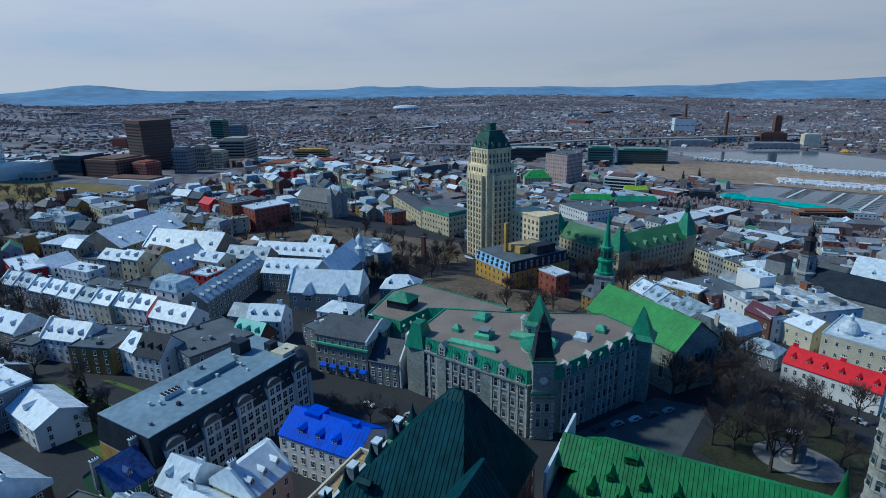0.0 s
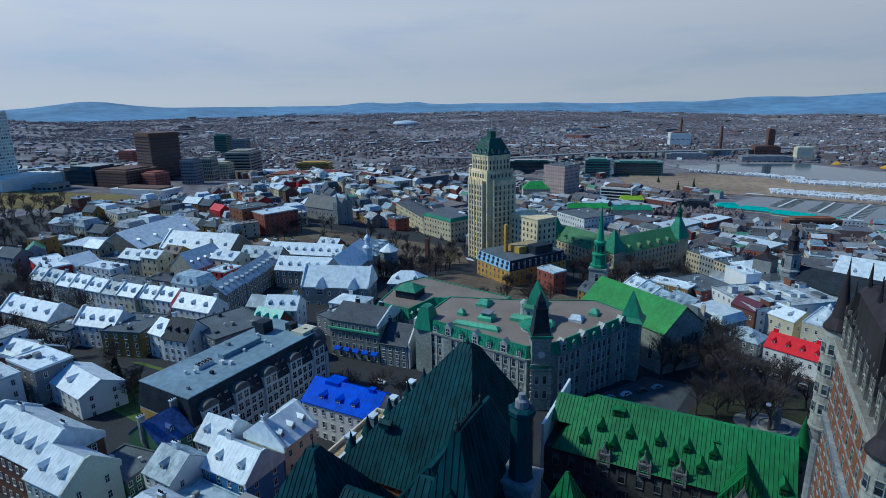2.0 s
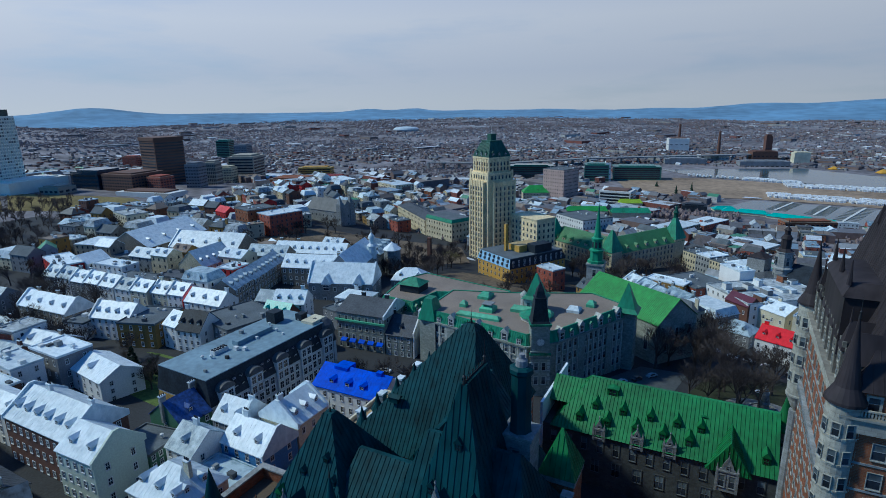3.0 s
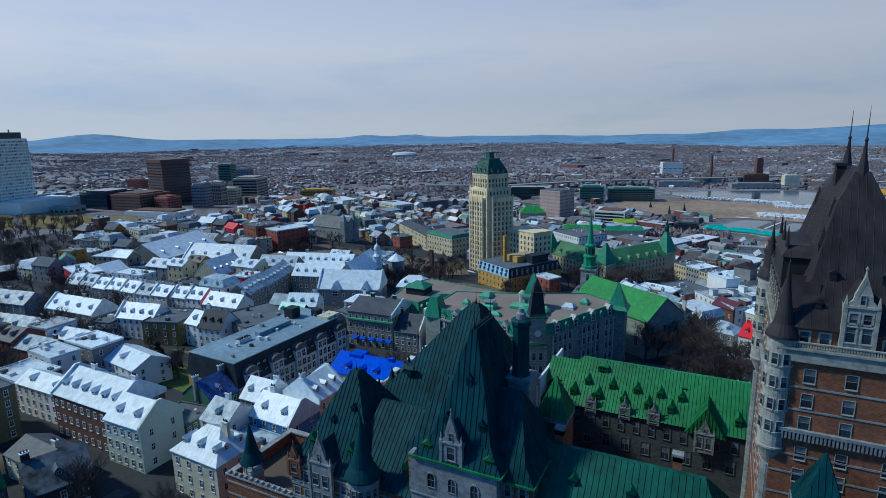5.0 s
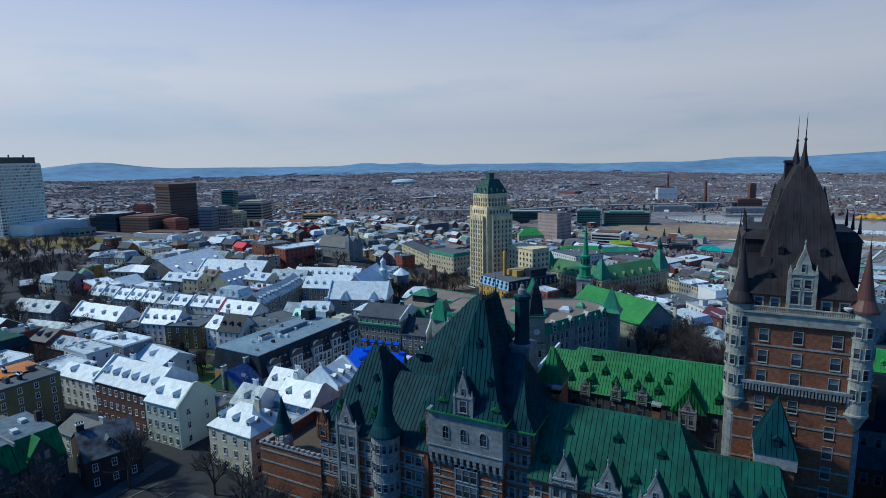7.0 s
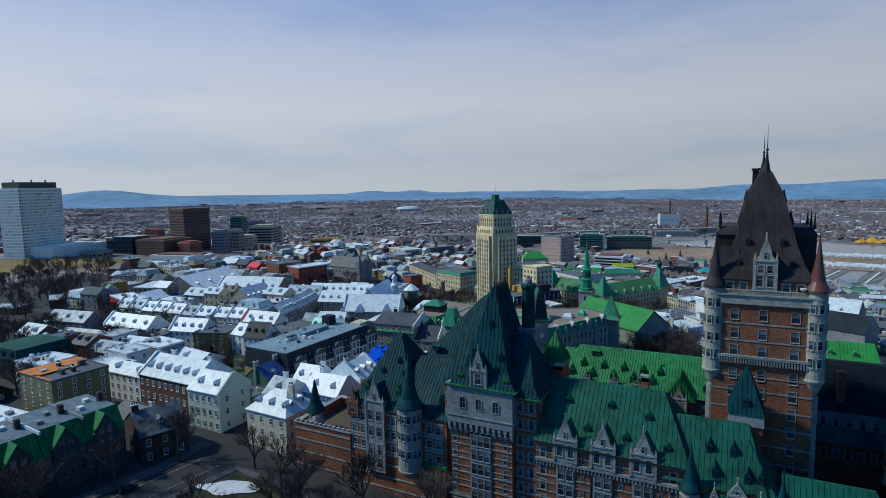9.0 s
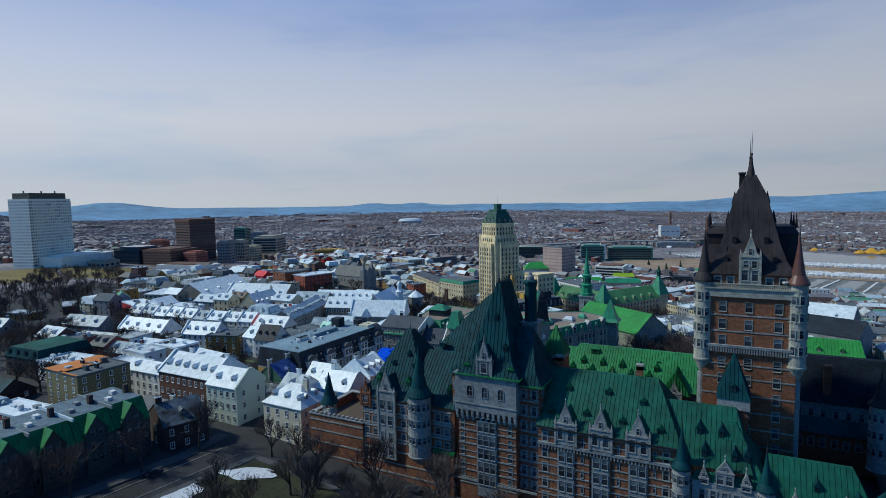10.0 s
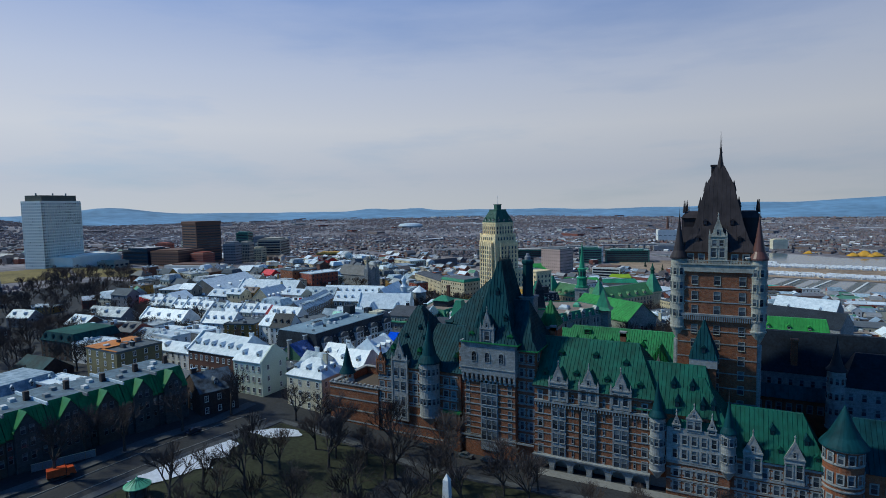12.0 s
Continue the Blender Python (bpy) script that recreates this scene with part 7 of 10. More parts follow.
# large condominium block
CNWALL = mat("pale blue-grey stone facing", (0.47, 0.52, 0.55), 0.8, var=0.15)
cn = thing("condominium", -108.5, 65, -7, math.degrees(math.atan2(50.0, 2.4)), "long grey condominium with a black mansard and round-topped dormers", "building")
CL, CD, CE, CR = 50.5, 23.0, 13.2, 20.2
part("wall", bx(B(), 0, CL, 0, CD, 0, CE), CNWALL, cn, "pale grey stone wall")
part("end_wall", bx(B(), -0.12, -0.004, 0.2, CD - .2, 0.2, CE - 0.6), mat("ochre boards", (0.42, 0.27, 0.08), 0.8, 0.0, 0.25, 0.3, 1.5), cn, "ochre boarded end wall")
bm = B()
sl = frustum(bm, (-.2, CL + .2, -.2, CD + .2), (0.6, CL - .6, 2.0, CD - 0.8), CE, CR)
part("mansard", bm, BLACKROOF, cn, "black mansard")
rv_ = random.Random(31)
for k in range(12):
    x, y, w = rv_.uniform(3, CL - 4), rv_.uniform(4, CD - 4), rv_.uniform(0.4, 1.1)
    part("roof_vent", bx(B(), x, x + w, y, y + w * 1.3, CR + .2, CR + .5 + w * .8), (GREYFRAME, FRAME, IRON)[k % 3], cn)
CNROOF = mat("blue grey roof membrane", (0.20, 0.29, 0.35), 0.7, 0.0, 0.2, 0.08, 0.6)
bm = bx(B(), 0.5, CL - .5, 1.9, CD - .7, CR, CR + .25)
part("flat_roof", bm, CNROOF, cn, "blue-grey flat roof membrane")
for k in range(5):
    x = 5 + k * 10.2
    bm = bx(B(), x - 2.4, x + 2.4, -0.7, 2.2, 0, CE + 3.4)
    part("bay", bm, CNWALL, cn)
    bm = B()
    n = 10
    pts = [(x - 2.7 * math.cos(math.pi * i / n), CE + 3.4 + 1.9 * math.sin(math.pi * i / n)) for i in range(n + 1)]
    f = [bm.verts.new((a, -0.9, z)) for a, z in pts]
    g_ = [bm.verts.new((a, 3.4, z)) for a, z in pts]
    bm.faces.new(f)
    bm.faces.new(g_[::-1])
    for i in range(n + 1):
        j = (i + 1) % (n + 1)
        bm.faces.new((f[j], f[i], g_[i], g_[j]))
    bmesh.ops.recalc_face_normals(bm, faces=bm.faces)
    part("arched_roof", bm, SLATE, cn, "rounded dark metal dormer roof")
    windows(cn, (x - 2.2, -0.7), (x + 2.2, -0.7), [1.2, 4.4, 7.6, 10.8, 13.8], 2, 1.6, 2.2, "plain")
    if k < 4:
        windows(cn, (x + 2.8, 0), (x + 7.4, 0), [1.2, 4.4, 7.6, 10.2], 2, 1.5, 2.1, "plain")
        for dx in (3.9, 6.3):
            dormer(cn, x + dx, 0.4, CE + 0.6, 0, 1.4, 1.7, 1.5, BLACKROOF, BLACKROOF, peak=0.2)
            dormer(cn, x + dx, 1.1, CE + 3.4, 0, 1.2, 1.3, 1.2, BLACKROOF, BLACKROOF, peak=0.2)
windows(cn, (0, CD), (0, 0), [4.4, 7.6], 3, 1.2, 1.6, "plain")
bm = B()
bx(bm, 20, 34, 12, 14.5, CR + .2, CR + 1.6)
part("roof_vault", bm, CNROOF, cn)
bm = B()
bx(bm, 12, 17, 12.5, 14.5, CR + .2, CR + 1.5)
for i in range(5):
    for j in range(2):
        lathe(bm, 12.5 + i, 13 + j, [(0.4, CR + 1.5), (0.4, CR + 1.75)], 8, mi=1)
part("air_conditioner", bm, (FRAME, BLACKROOF), cn, "white roof cooling unit")
for x, y in ((9, 14), (10.5, 12), (34, 10), (36.5, 16)):
    part("roof_vent", lathe(B(), x, y, [(0.25, CR), (0.25, CR + .8), (0.5, CR + .8), (0.5, CR + 1.2), (0, CR + 1.5)], 8), FRAME, cn)
part("lift_house", bx(B(), 38, 42, 15, 19, CR, CR + 4.0), BLACKROOF, cn)
part("plant_room", bx(B(), 44, 47, 9, 11.6, CR, CR + 2.6), BLACKROOF, cn)
part("white_deck", bx(B(), 43, 49.5, 3, 8, CR, CR + 1.2), CREAM, cn)
bm = lathe(B(), 48.5, 3.5, [(3.6, 0), (3.6, CE + 3), (3.9, CE + 3.2), (3.2, CE + 6.2), (1.6, CE + 7.8), (0, CE + 8.3)], 18)
part("corner_rotunda", bm, SLATE, cn, "rounded dark corner rotunda")
house((-172.6, 113.6), (-150, 107.6), 23, 4.4, 0, "flat", GREYWALL, GRAVEL, 3, 7, 0, (), (), "grey terraced apartment block with a flat roof", 3)

# grey stone houses beside the post office
fr = house((-121.2, 135.2), (-100.6, 136.8), 17, 7.2, 3.4, "gable", POSTSTONE, SLATE, 4, 7, 0, (0.3, 0.8), (1,), "grey stone building with blue awnings and a ribbed roof", 3, ridge=0.62, chm=BLACKROOF, wst="stone", wmat=(TRIMSTONE, GLASS, GREYFRAME))
part("green_cornice", bx(B(), -0.5, 21.2, -0.7, 0.0, 3.9 - TM[fr].translation.z, 4.6 - TM[fr].translation.z), PALECOPPER, fr, "pale green copper cornice")
for k in range(5):
    x = 2.0 + k * 3.9
    bm = B()
    v = [(x, 0, 5.6), (x + 2.6, 0, 5.6), (x + 2.6, -1.3, 4.7), (x, -1.3, 4.7), (x, -1.3, 4.3), (x + 2.6, -1.3, 4.3)]
    poly(bm, [v[3], v[2], v[1], v[0]])
    poly(bm, [v[4], v[5], v[2], v[3]])
    part("awning", bm, BLUEROOF, fr, "bright blue awning")
house((-100.2, 137.0), (-89.6, 138.2), 15, 0.8, 5.4, "gable", POSTSTONE, NAVYSLATE, 3, 4, 1, (0.02,), (), "grey house with steep dark slate roof beside offices", 2, chm=BLACKROOF)
pw_ = thing("white_party_wall", -89.2, 138.3, -16, 6, "tall white gabled party wall between houses", "wall")
bm = B()
prof = [(0, 0), (15.2, 0), (15.2, 18.4), (8.6, 23.6), (6.6, 23.6), (0, 18.4)]
f = [bm.verts.new((0, y, z)) for y, z in prof]
g = [bm.verts.new((0.5, y, z)) for y, z in prof]
bm.faces.new(f[::-1])
bm.faces.new(g)
for i in range(6):
    j = (i + 1) % 6
    bm.faces.new((f[i], f[j], g[j], g[i]))
bmesh.ops.recalc_face_normals(bm, faces=bm.faces)
part("slab", bm, WHITE, pw_)
part("chimney", bx(B(), -0.4, 0.9, 6.2, 9.0, 22.6, 25.2), WHITE, pw_)

# terraces
row((-293, 121), (-240.5, 123), 5, 11, 4.0, 4.2, (TIN, BLUETIN, TIN, TIN), (GREYWALL, WHITE, STONE), storeys=3, label=WR)
row((-240, 123.2), (-218.8, 124.6), 2, 11, 3.8, 3.8, (BLUETIN, TIN), (WHITE, CREAM), storeys=3, label=WR)
row((-218.4, 126.4), (-199.2, 128.1), 2, 11, 3.8, 4.0, (TIN, TIN), (CREAM, WHITE), storeys=3, label=WR)
house((-195.8, 125.6), (-175.8, 127), 11, 3.4, 4.6, "gable", WHITE, TIN, 3, 6, 3, (0.97,), (), "white house with three dormers and a red fire wall", 2)
bm = B()
pts = [(0, 0), (11.6, 0), (11.6, 11), (5.8, 15.8), (0, 11)]
prism(bm, [(p[0], p[1]) for p in pts], 0, 0.5)
bm.transform(Matrix.Translation((-196.3, 125.2, -7.4)) @ Matrix.Rotation(radians(90 + 4), 4, "Z") @ Matrix.Rotation(radians(90), 4, "X"))
part("fire_wall", bm, REDWALL, thing("red_fire_wall", 0, 0, 0, 0, "bright red painted gable fire wall", "wall"))
house((-213, 95.6), (-194.8, 99.4), 12, 4.0, 5.0, "gable", WHITE, TIN, 3, 6, 4, (0.5, 0.97), (0,), "white house pair with dormers in a white tin roof", 2)
house((-222, 90), (-212, 92), 9, 2.4, 0, "flat", WHITE, GRAVEL, 3, 3, 0, (), (), "white annexe with a flat roof", 2)
house((-194.6, 94.6), (-179.2, 99.6), 18, 4.8, 0, "flat", OCHRE, GRAVEL, 3, 4, 0, (), (), "ochre brick apartment house with balconies", 3)
house((-178.8, 102.6), (-171, 102.2), 11, 4.2, 4.0, "gable", WHITE, TIN, 3, 2, 1, (), (), "narrow white house with a tin roof", 2)
house((-170.8, 102), (-159.6, 103.6), 12, 3.6, 6.0, "gable", WHITE, BLACKROOF, 3, 4, 3, (0.1,), (), "white house with a steep black dormered roof", 2)
house((-155, 129.5), (-142.2, 130), 9, 2.7, 4.4, "gable", BROWNWALL, TEALROOF, 2, 3, 3, (), (), "dark brick house with a ribbed turquoise metal roof", 2)
house((-160, 141), (-146.8, 146), 11, 2.4, 4.6, "gable", WHITE, TIN, 3, 4, 3, (0.85,), (), "white house with tall white chimney", 2)
house((-172, 143), (-161, 145), 10, 1.4, 3.6, "gable", GREYWALL, BLUETIN, 3, 3, 0, (), (), "grey house with a pale blue roof", 2)
house((-140, 150), (-122, 146), 14, 0.4, 0, "flat", GREYWALL, GRAVEL, 3, 5, 0, (), (), "grey flat-roofed house with murals", 2)
house((-145.4, 165), (-130, 166.4), 12, -0.4, 2.6, "hip", WHITE, TIN, 3, 4, 0, (0.5,), (), "white house with patched tin roof", 2)
house((-131, 126.8), (-124.4, 125.0), 7, -1, 3.4, "gable", REDWALL, REDROOF, 2, 2, 0, (), (), "small red house between grey neighbours", 1)
house((-137.6, 200), (-121, 206), 13, -1.6, 5.0, "hip", GREYWALL, TIN, 3, 4, 2, (), (), "grey house with a white hipped roof", 2)

# seminary and convent buildings
house((-300, 184), (-309.4, 235), 31, 2.2, 9.0, "gable", RUBBLE, TIN, 3, 8, 4, (), (), "brown stone chapel hall with a long pale tin roof", 4, wst="stone", category="building")
house((-291.6, 191.5), (-244.9, 200.7), 22, 2.0, 8.0, "gable", RUBBLE, TIN, 3, 10, 5, (), (0,), "long stone convent hall with a bright white roof", 3, wst="stone", category="building")
house((-234.7, 168.7), (-237.0, 192.1), 17, 2.0, 8.0, "gable", BEIGE, TIN, 3, 6, 5, (0.97,), (), "beige stone gabled house with a row of white dormers", 2, wst="stone", category="building")
# These two roofs face away from the sun; bluer tin carries that shade.
house((-186.4, 145.3), (-192.4, 162.6), 12, 3.4, 4.6, "gable", RUBBLE, BLUETIN, 3, 6, 4, (), (), "stone convent wing with tin roof tinted blue for shade", 2, wst="stone", category="building")
house((-192.5, 163), (-204.5, 197.3), 12, 2.4, 5.0, "gable", RUBBLE, BLUETIN, 3, 11, 8, (), (), "long stone convent wing with dormered roof tinted blue for shade", 2, wst="stone", category="building")
house((-198, 187.4), (-168.6, 195.4), 14, 1.6, 5.4, "gable", RUBBLE, TIN, 3, 9, 6, (0.98,), (), "stone convent wing with a white dormered roof", 2, wst="stone", category="building")
house((-225.2, 210.3), (-182, 220.8), 13, 1.6, 5.0, "gable", RUBBLE, TIN, 3, 12, 9, (0.05, 0.3), (), "far convent wing with a white dormered roof", 2, wst="stone", category="building")
house((-232, 196), (-208, 201), 12, 2.4, 5.0, "gable", RUBBLE, BLUETIN, 3, 6, 4, (), (), "stone convent wing with a grey-blue roof", 2, wst="stone", category="building")
uc = house((-168.9, 174.4), (-138.5, 185), 16, 0.8, 8.0, "gable", STONE, TIN, 2, 6, 0, (), (0, 1), "stone chapel with white roof and two small gables", 2, wst="stone", category="building")
for x in (9.5, 25):
    dormer(uc, x, -1.6, 8.0, 0, 4.6, 3.2, 6, STONE, TIN, peak=0.9)
house((-157.4, 196.0), (-167.4, 233.2), 15, 1.6, 8.5, "gable", STONE, TIN, 2, 8, 0, (), (), "convent church nave with a white roof", 2, wst="stone", category="building")
house((-169.5, 238.9), (-173.5, 264), 22, -1.4, 6.0, "hip", STONE, BLUETIN, 3, 8, 4, (), (), "stone convent block with a pale blue hipped roof", 3, wst="stone", category="building")
for cx, cy, r, z0, z1 in ((-173, 208.5, 6.4, 2.2, 6.6), (-164, 243, 5.0, 1.4, 5.6)):
    oc = thing("octagonal_pavilion", cx, cy, -18, 0, "octagonal stone pavilion with a white pointed roof", "pavilion")
    part("wall", lathe(B(), 0, 0, [(r, 0), (r, z0 + 18)], 8), STONE, oc)
    part("roof", lathe(B(), 0, 0, [(r + .6, z0 + 18), (r + .5, z0 + 18.3), (0.3, z1 + 18), (0, z1 + 19)], 8), TIN, oc)
cu = thing("convent_cupola", -166.4, 226, -4, 0, "white tiered cupola with a small dome", "cupola")
part("drum", lathe(B(), 0, 0, [(2.4, 4), (2.4, 11), (2.9, 11.3), (2.0, 12.4), (1.5, 12.8), (1.5, 15.4), (2.0, 15.6), (1.7, 17), (0.7, 18.2), (0.15, 19), (0.1, 21.5)], 10), TIN, cu)
house((-329, 140), (-300, 131), 13, 4.6, 0.2, "flat", REDWALL, TIN, 3, 7, 0, (), (), "red rendered house with a white flat roof", 2)
house((-309, 143), (-295, 144), 14, 3.2, 4.4, "gablex", WHITE, TIN, 3, 3, 0, (), (), "white gable-fronted town house", 3)
house((-293, 146), (-270, 147), 10, 3.6, 0, "flat", WHITE, TIN, 3, 6, 0, (), (), "white house with a flat pale roof", 2)
house((-266, 140), (-240, 143), 10, 1.2, 0, "flat", GREYWALL, GRAVEL, 2, 8, 0, (), (), "low grey building with dark flat roof", 2)
house((-344, 166), (-322, 172), 20, 4.4, 3.0, "hip", BEIGE, TIN, 3, 6, 0, (), (), "beige house with white hipped roof", 3)
house((-258, 92), (-226, 93.6), 12, 3.6, 5.0, "gable", RUBBLE, TIN, 3, 8, 4, (0.2, 0.6), (0, 1), "stone double house with a white tin roof", 2)
house((-262, 70), (-234, 74), 13, 0.5, 4.6, "gable", BROWNWALL, BLUETIN, 2, 6, 3, (0.9,), (), "dark house with a pale blue roof by a yard", 2)
house((-300, 86), (-272, 90), 12, 3.4, 4.4, "gable", GREYWALL, BLUETIN, 3, 6, 3, (0.4,), (), "grey house with pale blue roof", 2)

# right of the post office
row((-38.7, 273.9), (-16.9, 251.5), 3, 14, -11.0, 4.0, (TIN, BLUETIN, BLUETIN), (STONE, GREYWALL), storeys=3, label="stone house with pale tin roof on a side street")
house((-16.4, 251), (-6.2, 241.2), 14, -9.0, 4.6, "gable", STONE, BLUETIN, 3, 4, 3, (0.02, 0.98), (), "stone house with a blue-grey roof and paired chimneys", 2)
house((-5.6, 240.6), (8.8, 229.4), 15, -8.6, 3.4, "mansard", STONE, TIN, 3, 5, 2, (0.5,), (), "stone house with a rounded white roof", 3)
house((10, 228), (22, 223), 11, -12, 4.0, "hip", GREYWALL, BLUETIN, 2, 4, 2, (), (), "small house with blue-grey hipped roof", 2)
house((23.6, 214.2), (50.4, 202.6), 12, -8.4, 4.2, "gable", WHITE, REDROOF, 2, 10, 6, (0.05, 0.55, 0.95), (), "white inn with a bright red dormered roof", 2, chm=REDROOF)
house((2.7, 287.8), (22, 262.3), 46, -11, 0, "flat", WHITE, GRAVELPALE, 4, 8, 0, (), (), "large white flat-roofed building", 6)
house((8, 312), (18, 299.5), 9, -6, 0, "flat", WHITE, TIN, 2, 0, 0, (), (), "white roof penthouse block", 0, name="penthouse_block")
rb = random.Random(8)
for k in range(16):
    u, v = rb.uniform(0.05, 0.9), rb.uniform(0.05, 0.9)
    x, y = 2.7 + 19.3 * u + 36 * v, 287.8 - 25.5 * u + 27 * v
    if math.hypot(x - 16, y - 311) < 12:
        continue
    w, d, h = rb.uniform(2, 7), rb.uniform(2, 5), rb.uniform(1, 3.4)
    ob = thing("roof_housing", x, y, -11, -53, "boxy plant housing on the flat roof", "roof plant")
    part("casing", bx(B(), 0, w, 0, d, 0, h), (GREYWALL, WHITE, BRICK, CONCRETE, BROWNWALL)[k % 5], ob)
    part("lid", bx(B(), -.15, w + .15, -.15, d + .15, h, h + .2), (BLUETIN, GRAVEL, TIN)[k % 3], ob)
house((-20, 300), (-2, 283), 22, -13, 0, "flat", REDBRICK, GRAVEL, 3, 6, 0, (), (), "brick house with a cluttered flat roof", 3)
house((24, 268), (37, 257), 14, -13, 3.6, "gable", CREAM, TIN, 2, 4, 2, (0.5,), (), "cream house with a white roof", 2)
house((12, 271), (22, 262), 9, -12.4, 3.6, "gable", BROWNWALL, mat("plum roof", (0.10, 0.015, 0.04), .5), 2, 3, 0, (), (), "dark house with a plum metal roof", 1)
dm = house((39.2, 250.5), (60, 242.0), 26, -9.8, 0, "flat", CREAM, TIN, 3, 6, 0, (), (), "cream bank building with a white dome", 4, category="building")
bm = lathe(B(), 7, 8, [(3.4, 12), (3.4, 16.4), (3.8, 16.7), (3.3, 18.4), (2.2, 20.2), (0.9, 21.0), (0.8, 22.4), (1.0, 22.6), (0, 24)], 16)
part("dome", bm, TIN, dm, "white ribbed dome with lantern")
part("attic_block", bx(B(), 2.5, 16, 3, 16, 12, 15), WHITE, dm)
house((24, 290), (40, 283), 16, -17.5, 0, "flat", mat("dull green roof wall", (.3, .33, .25), .9), mat("dull green flat roof", (0.08, 0.13, 0.07), 0.9), 2, 4, 0, (), (), "low building with a dull green flat roof", 2)
ca = house((40.6, 330), (96, 304), 24, -17.6, 8.5, "gable", PALESTONE, BLACKROOF, 1, 8, 0, (), (), "cathedral nave of pale stone with a dark roof", 3, wst="stone", name="cathedral", category="church")
bm = lathe(B(), -4, 8, [(5.0, 0), (5.0, 20.5), (5.5, 21), (5.5, 21.8), (4.4, 22.4), (4.2, 30.4), (4.7, 30.9), (4.7, 31.5)], 8, math.pi / 8)
part("bell_tower", bm, PALESTONE, ca, "pale stone bell tower")
bm = lathe(B(), -4, 8, [(4.4, 31.5), (3.3, 32.6), (2.7, 33.2), (2.7, 38.4), (3.2, 38.9), (2.2, 40.6), (1.6, 41.2), (1.6, 43.4), (2.0, 43.8), (0.9, 45.4), (0.3, 46.2), (0.1, 50)], 8, math.pi / 8)
part("lantern", bm, BROWNCOPPER, ca, "brown copper lantern and spire")
for k in range(4):
    a = k * math.pi / 2 - math.pi / 4
    windows(ca, (-4 + 4.7 * math.cos(a) + math.sin(a), 8 + 4.7 * math.sin(a) - math.cos(a)), (-4 + 4.7 * math.cos(a) - math.sin(a), 8 + 4.7 * math.sin(a) + math.cos(a)), [14, 24], 1, 1.5, 4.5, "stone", (PALESTONE, GLASS, GREYFRAME))
house((22, 344), (31, 340), 10, -8, 3, "hip", PALESTONE, BROWNCOPPER, 2, 2, 0, (), (), "squat stone tower with a dark hipped roof", 2)
house((62, 352), (98, 340), 28, -16, 9, "gable", GREYWALL, TIN, 2, 8, 2, (), (), "chapel hall with a big white roof", 3, category="building")
row((-16.3, 389.2), (10.2, 363.4), 3, 16, -19.0, 2.6, (GRAVEL, TIN, GRAVEL), (BEIGE, PALESTONE), ("flat", "flat", "flat"), 4, 5, 0, "beige street building with arched windows", fire=False, chim=False)
row((10.6, 362.8), (31, 331), 3, 16, -17.6, 3.0, (TIN, TIN, SLATE), (BEIGE, CREAM, BEIGE), ("hip", "flat", "hip"), 4, 5, 0, "beige stone street building with a tin roof", fire=False, chim=False)
house((-28, 289), (-8, 282), 10, -12, 0, "flat", OCHRE, TIN, 3, 5, 0, (), (), "ochre house with a flat white roof", 2)

# towards the city walls
house((-338, 287), (-317, 280), 24, 6.5, 0, "flat", BRICK, GRAVEL, 4, 4, 0, (), (), "orange brick block with a flat roof", 4, category="building")
house((-346, 276), (-318, 270), 10, -3, 0, "flat", BRICK, GRAVEL, 2, 5, 0, (), (), "low orange brick annexe with flat roof", 2, category="building")
house((-314, 286), (-295, 280), 28, 4.5, 0, "flat", REDBRICK, TIN, 5, 4, 0, (), (), "bright red brick block with white flat roof", 7, category="building")
house((-372, 297), (-356, 293), 10, 0, 4, "gable", REDWALL, REDROOF, 2, 4, 0, (), (), "red rendered house with a red roof", 2)
house((-354, 306), (-343, 303), 9, 1, 4.4, "gable", REDWALL, BLUETIN, 3, 3, 0, (), (), "tall red house with a pale blue roof", 2)
gc = house((-330, 362), (-287.9, 356), 18, -6.0, 9, "gable", PALESTONE, SLATE, 2, 9, 0, (), (), "grey stone church with a slate roof", 3, wst="stone", category="church")
for y in (2, 14):
    bm = bx(B(), 38, 43, y - 2.4, y + 2.4, 0, 22)
    lathe(bm, 40.5, y, [(2.4, 22), (0, 29)], 4, math.pi / 4)
    part("tower", bm, STONE, gc)
house((-449, 256), (-422, 263), 16, 2.6, 0, "flat", YELLOW, GRAVEL, 4, 7, 0, (), (), "yellow brick apartment block", 3, category="building")
house((-278.8, 434.3), (-219, 381.6), 18, -12, 3.0, "hip", BEIGE, SLATE, 4, 20, 0, (), (), "long beige stone building with a dark roof", 4, category="building")
house((-218, 381), (-186, 366), 22, -9.4, 2.4, "mansard", BEIGE, COPPER, 4, 10, 0, (), (), "beige stone building with a green roof edge", 6, category="building", topm=GRAVEL)
house((-139, 500), (-107, 474.4), 34, -22, 0, "flat", CONCRETE, GRAVEL, 4, 12, 0, (), (), "stepped concrete office block", 9, category="building")
house((-244, 703), (-196, 725), 22, -38, 9, "hip", BEIGE, BRIGHTCOPPER, 3, 12, 4, (), (), "chateau-style station with a bright green roof", 8, category="building")
house((-222, 722), (-190, 710), 34, -6, 0, "flat", mat("pinkish brick", (0.50, 0.36, 0.31), .85), GRAVEL, 9, 9, 0, (), (), "pinkish brick office slab", 12, category="building")

